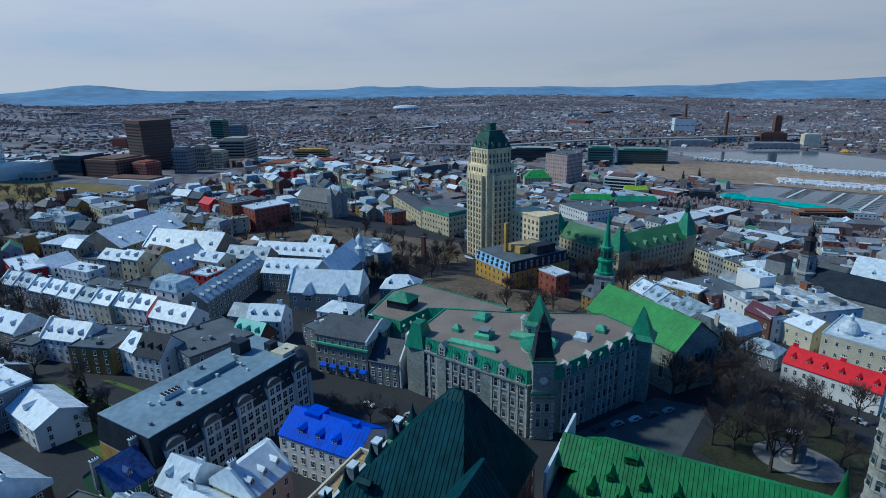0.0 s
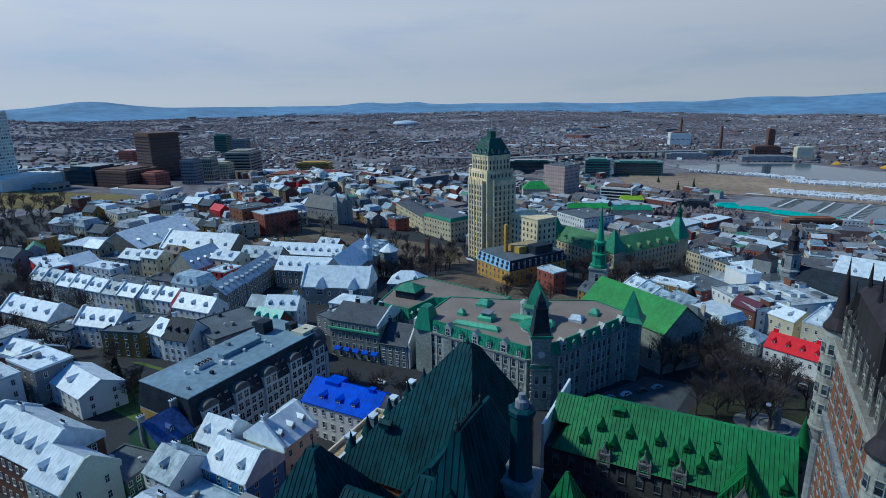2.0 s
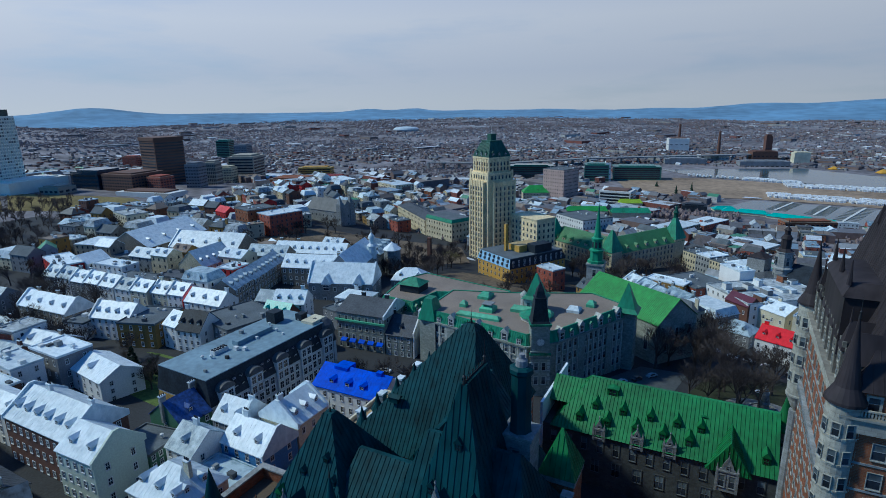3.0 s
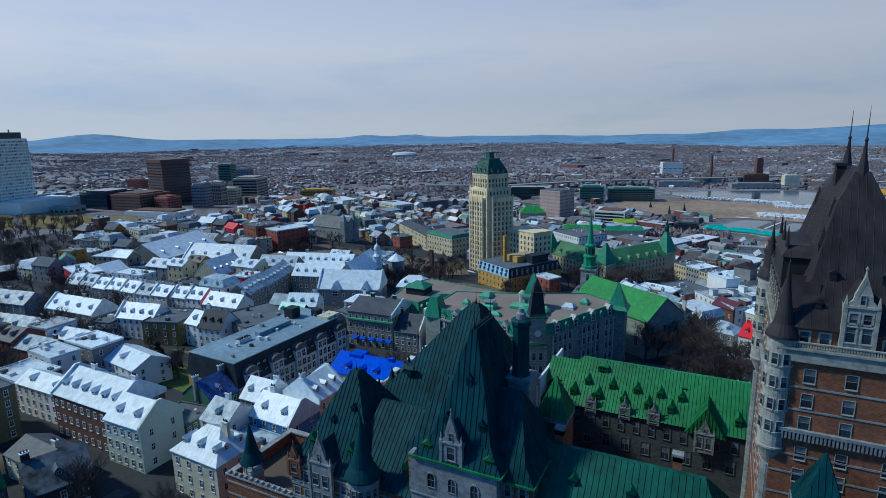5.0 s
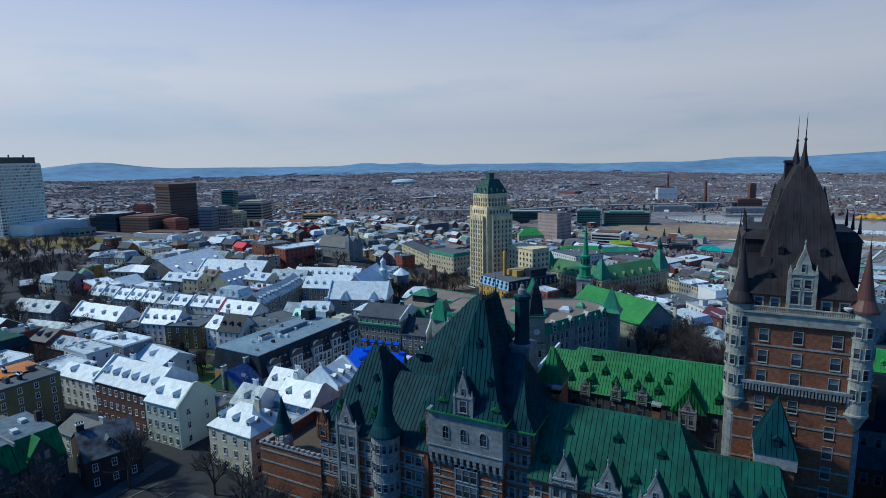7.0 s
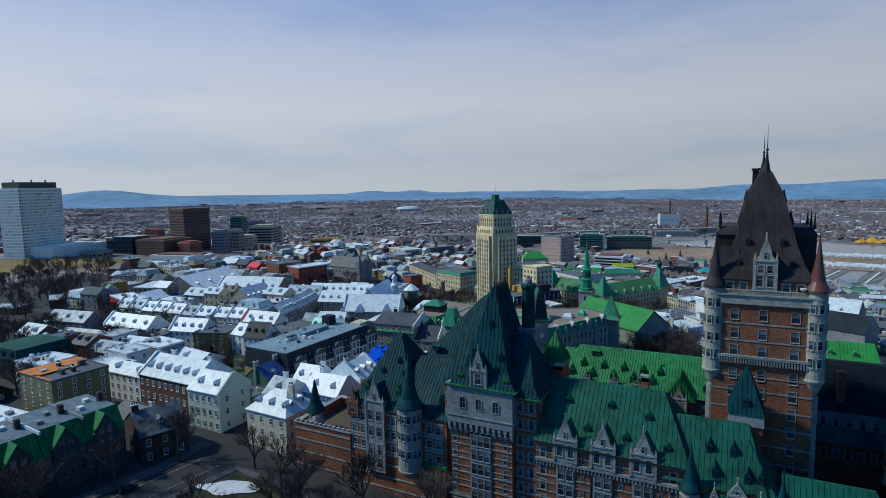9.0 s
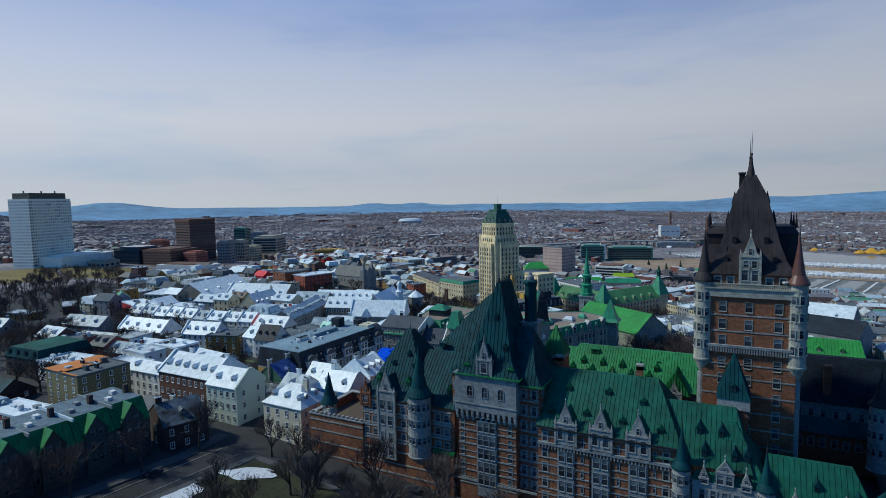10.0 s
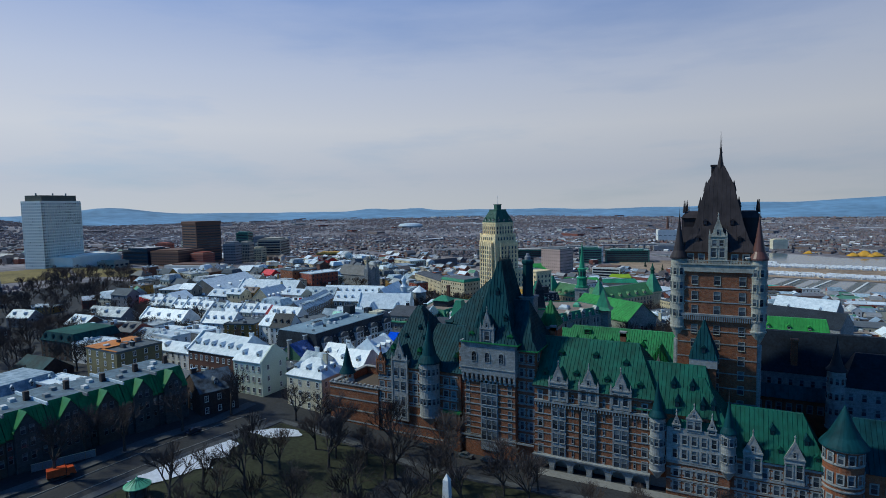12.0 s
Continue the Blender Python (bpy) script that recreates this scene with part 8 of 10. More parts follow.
# high buildings on the ridge and in the plain
PALECONC = mat("drab concrete", (0.38, 0.34, 0.27), 0.8, var=0.1)
DARKRED = masonry("dark red brick", (0.24, 0.03, 0.03), (0.19, 0.025, 0.025), (0.2, 0.15, 0.14), 0.6, 0.2)
TEALGLASS = mat("teal spandrel panels", (0.05, 0.18, 0.14), 0.3, var=0.15)
LIMEROOF = mat("lime green roof", (0.30, 0.45, 0.03), 0.5, var=0.15)


def slab(name, x, y, z0, rot, w, d, h, m, label, nb, nw, wh=1.5, gm=None, cat="building"):
    """A tall block whose floors show as window ribbons, one mesh a floor."""
    ob = thing(name, x, y, z0, rot, label, cat)
    FOOT.append((x + (w / 2) * math.cos(radians(rot)) - (d / 2) * math.sin(radians(rot)), y + (w / 2) * math.sin(radians(rot)) + (d / 2) * math.cos(radians(rot)), w / 2 + 4, d / 2 + 4, radians(rot)))
    part("wall", bx(B(), 0, w, 0, d, 0, h), m, ob)
    st_ = (h - 3) / nb
    for k in range(nb):
        z = 2 + st_ * k
        bm = B()
        for i in range(nw):
            a, b = w * (i + (0.2 if nw > 1 else 0.03)) / nw, w * (i + (0.8 if nw > 1 else 0.97)) / nw
            poly(bm, [(a, -0.06, z), (b, -.06, z), (b, -.06, z + wh), (a, -.06, z + wh)])
        nd = max(2, int(nw * d / w)) if nw > 1 else 1
        for i in range(nd):
            a, b = d * (i + (0.2 if nd > 1 else 0.03)) / nd, d * (i + (0.8 if nd > 1 else 0.97)) / nd
            poly(bm, [(w + .06, a, z), (w + .06, b, z), (w + .06, b, z + wh), (w + .06, a, z + wh)])
            poly(bm, [(-.06, b, z), (-.06, a, z), (-.06, a, z + wh), (-.06, b, z + wh)])
        part("window_band", bm, gm or GLASS, ob, kind="stuff")
    bm = bx(B(), w * .12, w * .88, d * .12, d * .88, h, h + max(1.5, h * .06))
    part("plant_room", bm, BROWNCONC if m is CONCRETE else m, ob)
    return ob


HOTELWHITE = mat("warm white concrete", (0.88, 0.86, 0.76), 0.8, var=0.08)
PALEPANE = mat("pale blinds behind glass", (0.50, 0.53, 0.50), 0.35, var=0.35, big=0.3, fine=0.5)
ht = slab("white_hotel", -740, 271, -12, 14, 30, 57, 90, HOTELWHITE, "tall white concrete hotel slab with gridded windows", 24, 10, 2.2, PALEPANE)
rw_ = random.Random(21)
st_ = 87 / 24
for k in range(24):
    z = 2 + st_ * k
    bm = B()
    for i in range(19):
        if rw_.random() < (0.24 if 5 < i < 17 else 0.1):
            a = 57 * (i + 0.22) / 19
            bx(bm, 30.02, 30.16, a, a + 1.7, z + .3, z + 2.0)
    for i in range(10):
        if rw_.random() < 0.1:
            bx(bm, 3 * i + .7, 3 * i + 2.2, -.16, -.02, z + .3, z + 2.0)
    bx(bm, 30.02, 30.16, 0.8, 4.6, z + .5, z + 1.7)
    part("dark_window_row", bm, GLASS, ht, "unlit rooms behind open blinds", kind="stuff")
for i in range(20):
    part("fin", bx(B(), 29.9, 30.5, 57 * i / 19 - .2, 57 * i / 19 + .2, 14, 88), HOTELWHITE, ht)
part("roof_storey", bx(B(), 2.4, 27.6, 4, 53, 90, 97), mat("dark louvred plant storey", (0.10, 0.105, 0.085), 0.8, var=0.3, big=0.5, fine=1.5), ht, "dark louvred plant storey")
for x, y in ((9, 12), (15, 30), (20, 44)):
    part("mast", bx(B(), x, x + 1.2, y, y + 1.2, 97, 100), GREYFRAME, ht)
slab("white_hotel_podium", -712, 285, -12, 14, 34, 74, 20, HOTELWHITE, "low blank white concrete hotel podium", 1, 8)
slab("hotel_annexe", -672, 318, -12, 14, 26, 24, 13, PALECONC, "low drab concrete annexe with dark slots", 2, 4, 2.4)
bt_ = slab("brown_tower", -696, 462, -14, -8, 37, 40, 57, BROWNCONC, "brown concrete office tower with dark ribbon windows", 14, 1, 1.6)
part("cornice", bx(B(), -0.7, 37.7, -0.7, 40.7, 56.0, 60.4), BROWNCONC, bt_, "overhanging brown top storey")
house((-416, 238), (-390, 231), 16, 6.6, 0, "flat", CREAM, GRAVELPALE, 3, 7, 0, (0.2, 0.8), (), "cream rendered inn with a flat roof", 4, category="building")
slab("dark_blue_office", -697, 368, -10, 8, 44, 40, 22, BLUEGLASS, "dark blue glass office block", 4, 1, 2.4, GLASS)
slab("brown_office", -650, 376, -10, 6, 48, 46, 20, BROWNCONC, "low brown concrete office block", 5, 12)
slab("red_office", -600, 398, -12, 4, 22, 20, 18, REDBRICK, "small red brick office block", 5, 6)
slab("pale_long_hall", -596, 356, -14, 10, 74, 26, 9, CONCRETE, "long pale hall with a green ornament", 1, 12)
slab("grey_office", -644, 560, -28, 22, 38, 40, 41, PALECONC, "grey concrete office tower with dark ribbon windows", 9, 1, 2.4)
slab("slate_office", -592, 445, -18, 20, 18, 18, 34, GREYWALL, "slate grey office block with vertical bays", 8, 5)
slab("striped_office", -602, 483, -22, 20, 15, 16, 36, PALECONC, "pale office block with tall window strips", 7, 6, 3.2)
slab("beige_office", -628, 526, -26, 20, 20, 18, 28, BEIGE, "beige concrete office block with windows", 7, 5)
slab("low_cream_office", -700, 610, -30, 20, 26, 20, 34, CREAM, "cream office block with small windows", 8, 6)
slab("pink_office", -1010, 640, -36, 14, 30, 20, 32, REDBRICK, "pinkish brick apartment slab", 8, 8)
slab("cream_tower", -930, 640, -36, 14, 24, 20, 38, CREAM, "cream apartment tower on the plain", 9, 6)
slab("teal_office", -1189, 1016, -48, 20, 34, 30, 46, TEALGLASS, "tall teal glass office block", 10, 1, 2.4)
slab("dark_office", -1120, 1010, -48, 20, 34, 30, 36, GREYWALL, "dark grey office block beside the teal tower", 8, 8)
slab("yellow_office", -706, 776, -46, 22, 62, 22, 18, YELLOW, "yellow office building with strip windows", 4, 1, 1.8)
slab("red_brick_hall", -560, 548, -32, 14, 58, 44, 18, BRICK, "long orange-red brick market hall", 3, 12)
slab("red_brick_school", -524, 598, -37, 10, 44, 30, 22, DARKRED, "dark red brick school with white sills", 4, 12)
slab("red_mill", -492, 611, -39, 10, 44, 26, 12, DARKRED, "low red brick mill building", 3, 10)
slab("long_grey_hall", -439, 730, -46, 20, 66, 24, 13, GREYWALL, "long grey hall with a green roof", 3, 14)
slab("green_glass_office", -346, 917, -50, 16, 78, 30, 23, GREENGLASS, "dark green glass office slab", 6, 1, 2.4)
slab("terrace_office", -215, 931, -50, 14, 40, 30, 28, TEALGLASS, "green glass offices between concrete frames", 6, 1, 2.6)
slab("green_glass_station", -173, 960, -50, 14, 78, 34, 23, TEALGLASS, "long green glass building with white floor edges", 6, 1, 2.4)
slab("concrete_frame", -182, 940, -50, 14, 9, 34, 31, CONCRETE, "pale concrete portal frame building", 3, 2)
slab("white_office", -144, 716, -50, -4, 40, 30, 19, CONCRETE, "white office block with dark ribbon windows", 4, 1, 2.6)
slab("dark_low_hall", -42, 704, -50, 2, 28, 18, 8, BLACKROOF, "low dark grey hall", 1, 6)
slab("orange_brick_hall", 62, 634, -50, 20, 50, 16, 9, BRICK, "long orange brick market building", 2, 12)
slab("grain_store", 20, 1240, -52, 14, 90, 30, 12, GREYWALL, "long grey warehouse on the quay", 1, 10)
slab("quay_shed", -120, 1240, -52, 14, 80, 30, 13, GREYWALL, "low grey quay shed", 1, 10)
slab("grey_stores", -60, 1330, -52, 14, 60, 26, 14, CONCRETE, "pale grey industrial store", 2, 8)
gl = thing("glass_arcade", -151, 649, -48, 20, "long silver glass-vaulted arcade", "building")
bm = B()
for k in range(7):
    a0, a1 = math.pi * k / 7, math.pi * (k + 1) / 7
    poly(bm, [(0, -9 * math.cos(a0), 3 + 6 * math.sin(a0)), (46, -9 * math.cos(a0), 3 + 6 * math.sin(a0)), (46, -9 * math.cos(a1), 3 + 6 * math.sin(a1)), (0, -9 * math.cos(a1), 3 + 6 * math.sin(a1))])
part("vault", bm, BLUETIN, gl)
part("wall", bx(B(), 0, 46, -9, 9, 0, 3), CREAM, gl)
for nm, x, y, w, d, h, rot, m, lab in (("lime_roof_hall", -115, 703, 28, 14, 6, 20, LIMEROOF, "low hall with a lime green ribbed roof"), ("green_roof_row", -151, 586, 44, 14, 8, 20, BRIGHTCOPPER, "stone row with a bright green roof"), ("green_roof_row", -106, 604, 42, 14, 8, 20, COPPER, "stone row with a dull green roof")):
    ob = thing(nm, x, y, ground_z(x, y), rot, lab, "building")
    FOOT.append((x + w / 2, y + d / 2, w / 2 + 4, d / 2 + 4, radians(rot)))
    part("wall", bx(B(), 0, w, 0, d, 0, h), BEIGE, ob)
    bm = B()
    sl = frustum(bm, (-.5, w + .5, -.5, d + .5), (2, w - 2, d / 2 - .3, d / 2 + .3), h, h + 4.5)
    r_ = part("roof", bm, m, ob)
    part("seams", seams(B(), sl, 2.0, .2, .2), m, r_, kind="stuff")
lg = thing("green_hall_roof", -439, 730, -33, 20, "low green metal roof with a pyramid end", "roof")
bm = B()
frustum(bm, (0, 66, 0, 24), (2, 64, 3, 21), 0.05, 2.5)
frustum(bm, (-14, 4, -2, 18), (-6, -4, 7, 9), -4, 8)
part("sheet", bm, COPPER, lg)
slab("white_plant", -147, 1565, -52, 16, 50, 36, 34, CONCRETE, "large white industrial plant building", 2, 4)
slab("dark_brick_plant", 43, 1358, -52, 18, 50, 30, 22, BROWNWALL, "dark brick power plant", 2, 6)
slab("dark_brick_stack_house", 66, 1376, -52, 18, 13, 14, 54, BROWNWALL, "tall dark brick boiler house", 2, 3)
slab("cream_silos", 118, 1330, -52, 18, 30, 18, 24, CREAM, "row of cream storage silos", 1, 6)
for x, y, h in ((-25, 1400, 62), (-126, 1600, 70)):
    ob = thing("factory_chimney", x, y, -52, 0, "tall slim factory chimney", "chimney")
    part("shaft", lathe(B(), 0, 0, [(4, 0), (2.6, h)], 12), BROWNWALL, ob)
sd = thing("stadium", -1375, 2285, -48, 0, "long low white stadium roof", "stadium")
part("shell", lathe(B(), 0, 0, [(56, 0), (60, 14), (52, 21), (20, 25), (0, 26)], 24), TIN, sd)

# ---- parks, paving, snow ----
DARKPAVING = mat("dark paving", (0.075, 0.080, 0.085), 0.85, 0.0, 0.25, 0.15, 1.5)
sheet("park_lawn", [(-88, -62), (40, -60), (48, 20), (10, 18), (-34, 15), (-60, 17), (-84, 18), (-86, 0)], 0.10, LAWN, "dull winter grass of the park under the trees", "lawn", 12)
strip("pavement", [(-108, -66), (-104.6, -38), (-102.4, -10), (-101, 8), (-103.4, 25)], 3.6, 0.16, DARKPAVING, "dark pavement before the terrace houses", "pavement")
strip("pavement", [(-91.6, -66), (-89.6, -34), (-88, -4), (-85.6, 19.4), (-60, 19), (-34, 17), (10, 19.6), (48, 21.6)], 2.2, 0.18, DARKPAVING, "pavement and kerb round the park", "pavement")
for off in (-3.0, 3.2):
    strip("road_line", [(-98 + off, -66), (-96.4 + off, -34), (-94.6 + off, -4), (-93.6 + off, 18)], 0.22, 0.1, PAVING, "worn pale line along the street", "road line")
sheet("road", [(-104, 20), (-88, 21), (-50, 25), (60, 24), (60, 29), (-60, 29.5), (-104, 28)], 0.08, ASPHALT, "asphalt street before the hotel", "road", 8)
sheet("pavement", [(-8, 26.4), (60, 26.4), (60, 29.6), (-8, 29.8)], 0.2, PAVING, "grey pavement before the arcade", "pavement", 8)
sheet("square_lawn", [(0, 150), (9, 180), (24, 192), (42, 186), (46, 166), (34, 146), (14, 140)], 0.12, LAWN, "winter lawn of the small square", "lawn", 6)
sheet("square_paving", [(14 + 12 * math.cos(a), 0) for a in ()] or [(25 + 11 * math.cos(2 * math.pi * i / 20), 159 + 9 * math.sin(2 * math.pi * i / 20)) for i in range(20)], 0.2, PAVING, "pale round paving about the monument", "pavement", 5)
sheet("plaza", [(-32, 140), (-4, 140), (2, 178), (-14, 176)], 0.1, mat("dark bluish paving", (0.075, 0.085, 0.09), 0.7, 0.0, 0.25, 0.12, 1.2), "dark paved forecourt beside the offices", "pavement", 8)
sheet("yard_lawn", [(-196, 78), (-172, 72), (-130, 68), (-124, 80), (-128, 98), (-176, 97), (-194, 92)], 0.12, mat("green yard grass", (0.085, 0.125, 0.028), 0.95, 0, 0.4, 0.1, 1.0), "green yard grass between houses", "lawn", 6)
sheet("rampart_grass", [(-700, 300), (-575, 240), (-470, 290), (-500, 330), (-560, 352)], 0.4, DRYGRASS, "ochre grass of the old ramparts", "grass", 20)
sheet("rampart_grass", [(-760, 180), (-600, 170), (-575, 236), (-700, 292)], 0.4, DRYGRASS, "ochre grass slope below the hotel slab", "grass", 20)
sheet("garden_ground", [(-300, 236), (-178, 232), (-140, 300), (-170, 350), (-290, 330)], 0.3, mat("brown garden earth", (0.14, 0.105, 0.07), 0.95, 0, 0.4, 0.05, 0.5), "brown earth and dead grass of walled gardens", "ground", 14)
sheet("wharf", [(-120, 820), (60, 830), (420, 770), (520, 900), (190, 985), (-40, 1030), (-180, 1000)], 0.5, mat("bare brown wharf ground", (0.30, 0.22, 0.15), 0.95, 0, 0.35, 0.01, 0.15), "bare brown wharf ground", "ground", 40)
WATER = mat("harbour water", (0.05, 0.09, 0.11), 0.12, 0.0, 0.3, 0.02, 0.3, 0.15, spec=0.6)
sheet("basin_water", [(-1, 742), (141, 684), (420, 600), (460, 760), (160, 800), (36, 818)], 0, WATER, "grey-green harbour basin water", "water", follow=False, z=-49.3)
sheet("river_water", [(-120, 1140), (-42, 1045), (195, 1002), (800, 880), (900, 1040), (218, 1150), (126, 1230)], 0, WATER, "pale grey river water", "water", follow=False, z=-49.3)


def blotch(name, cx, cy, r, n, m, label, squash=0.6, rot=0.0, lift=0.22):
    pts = []
    for i in range(n):
        a = 2 * math.pi * i / n
        k = r * (0.75 + 0.45 * noise.noise((cx * 0.3 + math.cos(a), cy * 0.3 + math.sin(a), 2.0)))
        u, v = k * math.cos(a), k * math.sin(a) * squash
        pts.append((cx + u * math.cos(rot) - v * math.sin(rot), cy + u * math.sin(rot) + v * math.cos(rot)))
    return sheet(name, pts, lift, m, label, "snow", 3)


blotch("snow_patch", -79.5, 11.6, 9.0, 28, SNOW, "patch of old snow at the park corner", 0.5, 0.5, 0.34)
sheet("snow_patch", [(-88.6 + 0.07 * (k * 1.5) + 0.9 * noise.noise((k * 0.7, 1.0, 0.0)), -28 + k * 1.5) for k in range(20)] + [(-84.6 + 0.07 * (k * 1.5) + 5.2 * math.sin(math.pi * k / 19) * (0.75 + 0.9 * noise.noise((k * 0.45, 7.0, 0.0))), -28 + k * 1.5) for k in range(19, -1, -1)], 0.34, SNOW, "long ragged strip of old snow along the park edge", "snow", 3)
blotch("snow_patch", -148, 315, 9, 20, SNOW, "patch of snow in a garden", 0.4, -0.4)
blotch("snow_patch", 26, 176, 3.6, 20, SNOW, "patch of old snow in the square", 0.7, 0.4)

# monument needle and square monument
mo = thing("obelisk", -13.6, -10.2, -5, 0, "pale granite obelisk rising from the park", "monument")
bm = bx(B(), -1.6, 1.6, -1.6, 1.6, 0, 4)
part("plinth", bm, PALESTONE, mo)
bm = B()
frustum(bm, (-.95, .95, -.95, .95), (-.6, .6, -.6, .6), 4, 14)
frustum(bm, (-.6, .6, -.6, .6), (-.01, .01, -.01, .01), 14, 15.2)
part("needle", bm, WHITE, mo)
mf = thing("gothic_monument", 25, 159, -11.6, 0, "grey gothic stone fountain monument", "monument")
part("basin", lathe(B(), 0, 0, [(4.6, 0), (4.6, 0.9), (4.2, 0.9), (4.2, 0.5), (0.8, 0.5)], 20), PALESTONE, mf)
bm = lathe(B(), 0, 0, [(1.6, 0.5), (1.5, 3.2), (1.8, 3.4), (1.1, 4.0), (1.0, 6.2), (1.3, 6.4), (0.3, 9.6), (0, 10.4)], 8)
for k in range(4):
    a = math.pi / 4 + k * math.pi / 2
    lathe(bm, 1.6 * math.cos(a), 1.6 * math.sin(a), [(0.3, 0.5), (0.3, 4.6), (0, 6.0)], 6)
part("spirelet", bm, STONE, mf)

kz = ground_z(-81.5, -30)
pk = thing("park_kiosk", -81.5, -30, kz, 0, "small round park kiosk under a pale green copper cone roof", "kiosk")
part("wall", lathe(B(), 0, 0, [(1.9, 0), (1.9, 0.9), (1.7, 0.9), (1.7, 2.6)], 16), DARKSTONE, pk)
for k in range(8):
    a = math.pi * k / 4
    part("post", lathe(B(), 2.3 * math.cos(a), 2.3 * math.sin(a), [(0.09, 0), (0.09, 2.7)], 6), IRON, pk)
bm = lathe(B(), 0, 0, [(2.9, 2.6), (2.9, 2.75), (1.6, 3.5), (0.5, 4.1), (0.12, 4.5), (0, 5.2)], 16)
part("cone_roof", bm, PALECOPPER, pk, "pale green ribbed copper cone")
for k in range(16):
    a = 2 * math.pi * k / 16
    bm = bx(B(), 0.5, 2.9, -.04, .04, -.03, .06)
    bm.transform(Matrix.Rotation(a, 4, "Z") @ Matrix.Translation((0, 0, 4.52)) @ Matrix.Rotation(radians(32.5), 4, "Y"))
    part("roof_rib", bm, COPPER, pk)
lz = ground_z(-103, -35)
lo = thing("works_lorry", -102.4, -34.6, lz, 66, "orange-red works lorry parked at the kerb", "lorry")
LORRY = mat("orange-red lorry paint", (0.50, 0.075, 0.02), 0.4, 0.0, 0.2, 0.4, 1.5, 0)
bm = B()
frustum(bm, (-2.9, 0.9, -1.05, 1.05), (-2.85, 0.85, -1.0, 1.0), 0.8, 2.5)
part("box_body", bm, LORRY, lo)
bm = B()
frustum(bm, (1.0, 2.9, -1.0, 1.0), (1.1, 2.4, -.9, .9), 0.6, 2.3)
part("cab", bm, LORRY, lo)
part("windscreen", prism(B(), [(2.3, -.8), (2.72, -.8), (2.72, .8), (2.3, .8)], 1.45, 2.1), GLASS, lo)
part("chassis", bx(B(), -2.8, 2.7, -.7, .7, 0.45, 0.8), IRON, lo)
for x in (-1.9, 1.9):
    for y in (-.9, .9):
        bm = lathe(B(), 0, 0, [(0.45, -.14), (.45, .14)], 14)
        bm.transform(Matrix.Translation((x, y, 0.45)) @ Matrix.Rotation(radians(90), 4, "X"))
        part("wheel", bm, IRON, lo)
hd = thing("hoarding", -108.4, -30.6, ground_z(-108, -31), 66, "low pale boarded hoarding beside the works lorry", "fence")
for k in range(6):
    part("panel", bx(B(), -6.6 + 2.2 * k, -4.48 + 2.2 * k, -.05, .05, 0.1, 1.9), GREYWALL, hd)
for k in range(7):
    part("post", bx(B(), -6.68 + 2.2 * k, -6.56 + 2.2 * k, .05, .17, 0, 2.0), OCHRE, hd)
part("top_rail", bx(B(), -6.7, 6.7, -.07, .07, 1.9, 2.0), CREAM, hd)

# ---- bare trees ----
TREES = []


def tree_mesh(seed, h=13.0, levels=5):
    r = random.Random(seed)
    tr, cr = B(), B()

    def seg(bm, a, b, ra, rb, n):
        d = (b - a).normalized()
        u = d.orthogonal().normalized()
        v = d.cross(u)
        lo = [bm.verts.new(a + (u * math.cos(2 * math.pi * i / n) + v * math.sin(2 * math.pi * i / n)) * ra) for i in range(n)]
        hi = [bm.verts.new(b + (u * math.cos(2 * math.pi * i / n) + v * math.sin(2 * math.pi * i / n)) * rb) for i in range(n)]
        for i in range(n):
            bm.faces.new((lo[i], lo[(i + 1) % n], hi[(i + 1) % n], hi[i]))

    def grow(p, d, ln, rad, lev):
        q = p + d * ln
        seg(tr if lev < 2 else cr, p, q, rad, rad * 0.62, 6 if lev < 2 else 3)
        if lev >= levels:
            return
        k = r.choice((2, 3, 3)) if lev else 4
        for i in range(k):
            side = Vector((r.gauss(0, 1), r.gauss(0, 1), r.gauss(0.1, 0.5))).normalized()
            nd = (d * r.uniform(0.7, 1.2) + side * r.uniform(0.55, 0.95) + Vector((0, 0, 0.18))).normalized()
            grow(p + d * ln * r.uniform(0.72, 1.0), nd, ln * r.uniform(0.6, 0.82), rad * 0.56, lev + 1)
        grow(q, (d + Vector((r.gauss(0, .15), r.gauss(0, .15), 0.1))).normalized(), ln * 0.74, rad * 0.6, lev + 1)

    grow(Vector((0, 0, -0.3)), Vector((0.03, 0.02, 1)).normalized(), h * 0.27, h * 0.024, 0)
    return tr, cr


TREE_LABEL = "bare leafless tree with fine brown branches"
for s in range(4):
    ob = thing("bare_tree", -200 - 6 * s, 80, ground_z(-200 - 6 * s, 80), 0, TREE_LABEL, "tree", "bare trees")
    a, b = tree_mesh(11 + s, (15.0, 17.0, 13.0, 16.0)[s], 5)
    part("trunk", a, BARK, ob)
    part("crown", b, TWIG, ob)
    TREES.append(ob)
rt_ = random.Random(5)


def tree(x, y, k=None, sc=None):
    if any(abs((x - f[0]) * math.cos(f[4]) + (y - f[1]) * math.sin(f[4])) < f[2] + 1 and abs(-(x - f[0]) * math.sin(f[4]) + (y - f[1]) * math.cos(f[4])) < f[3] + 1 for f in FOOT):
        return
    src = TREES[rt_.randrange(4) if k is None else k]
    sc = sc or rt_.uniform(0.8, 1.25)
    ob = copy_thing(src, pose(x, y, ground_z(x, y), 0, 0, rt_.uniform(0, 360)))
    ob.scale = (sc, sc, sc)
    TM[ob] = ob.matrix_basis.copy()


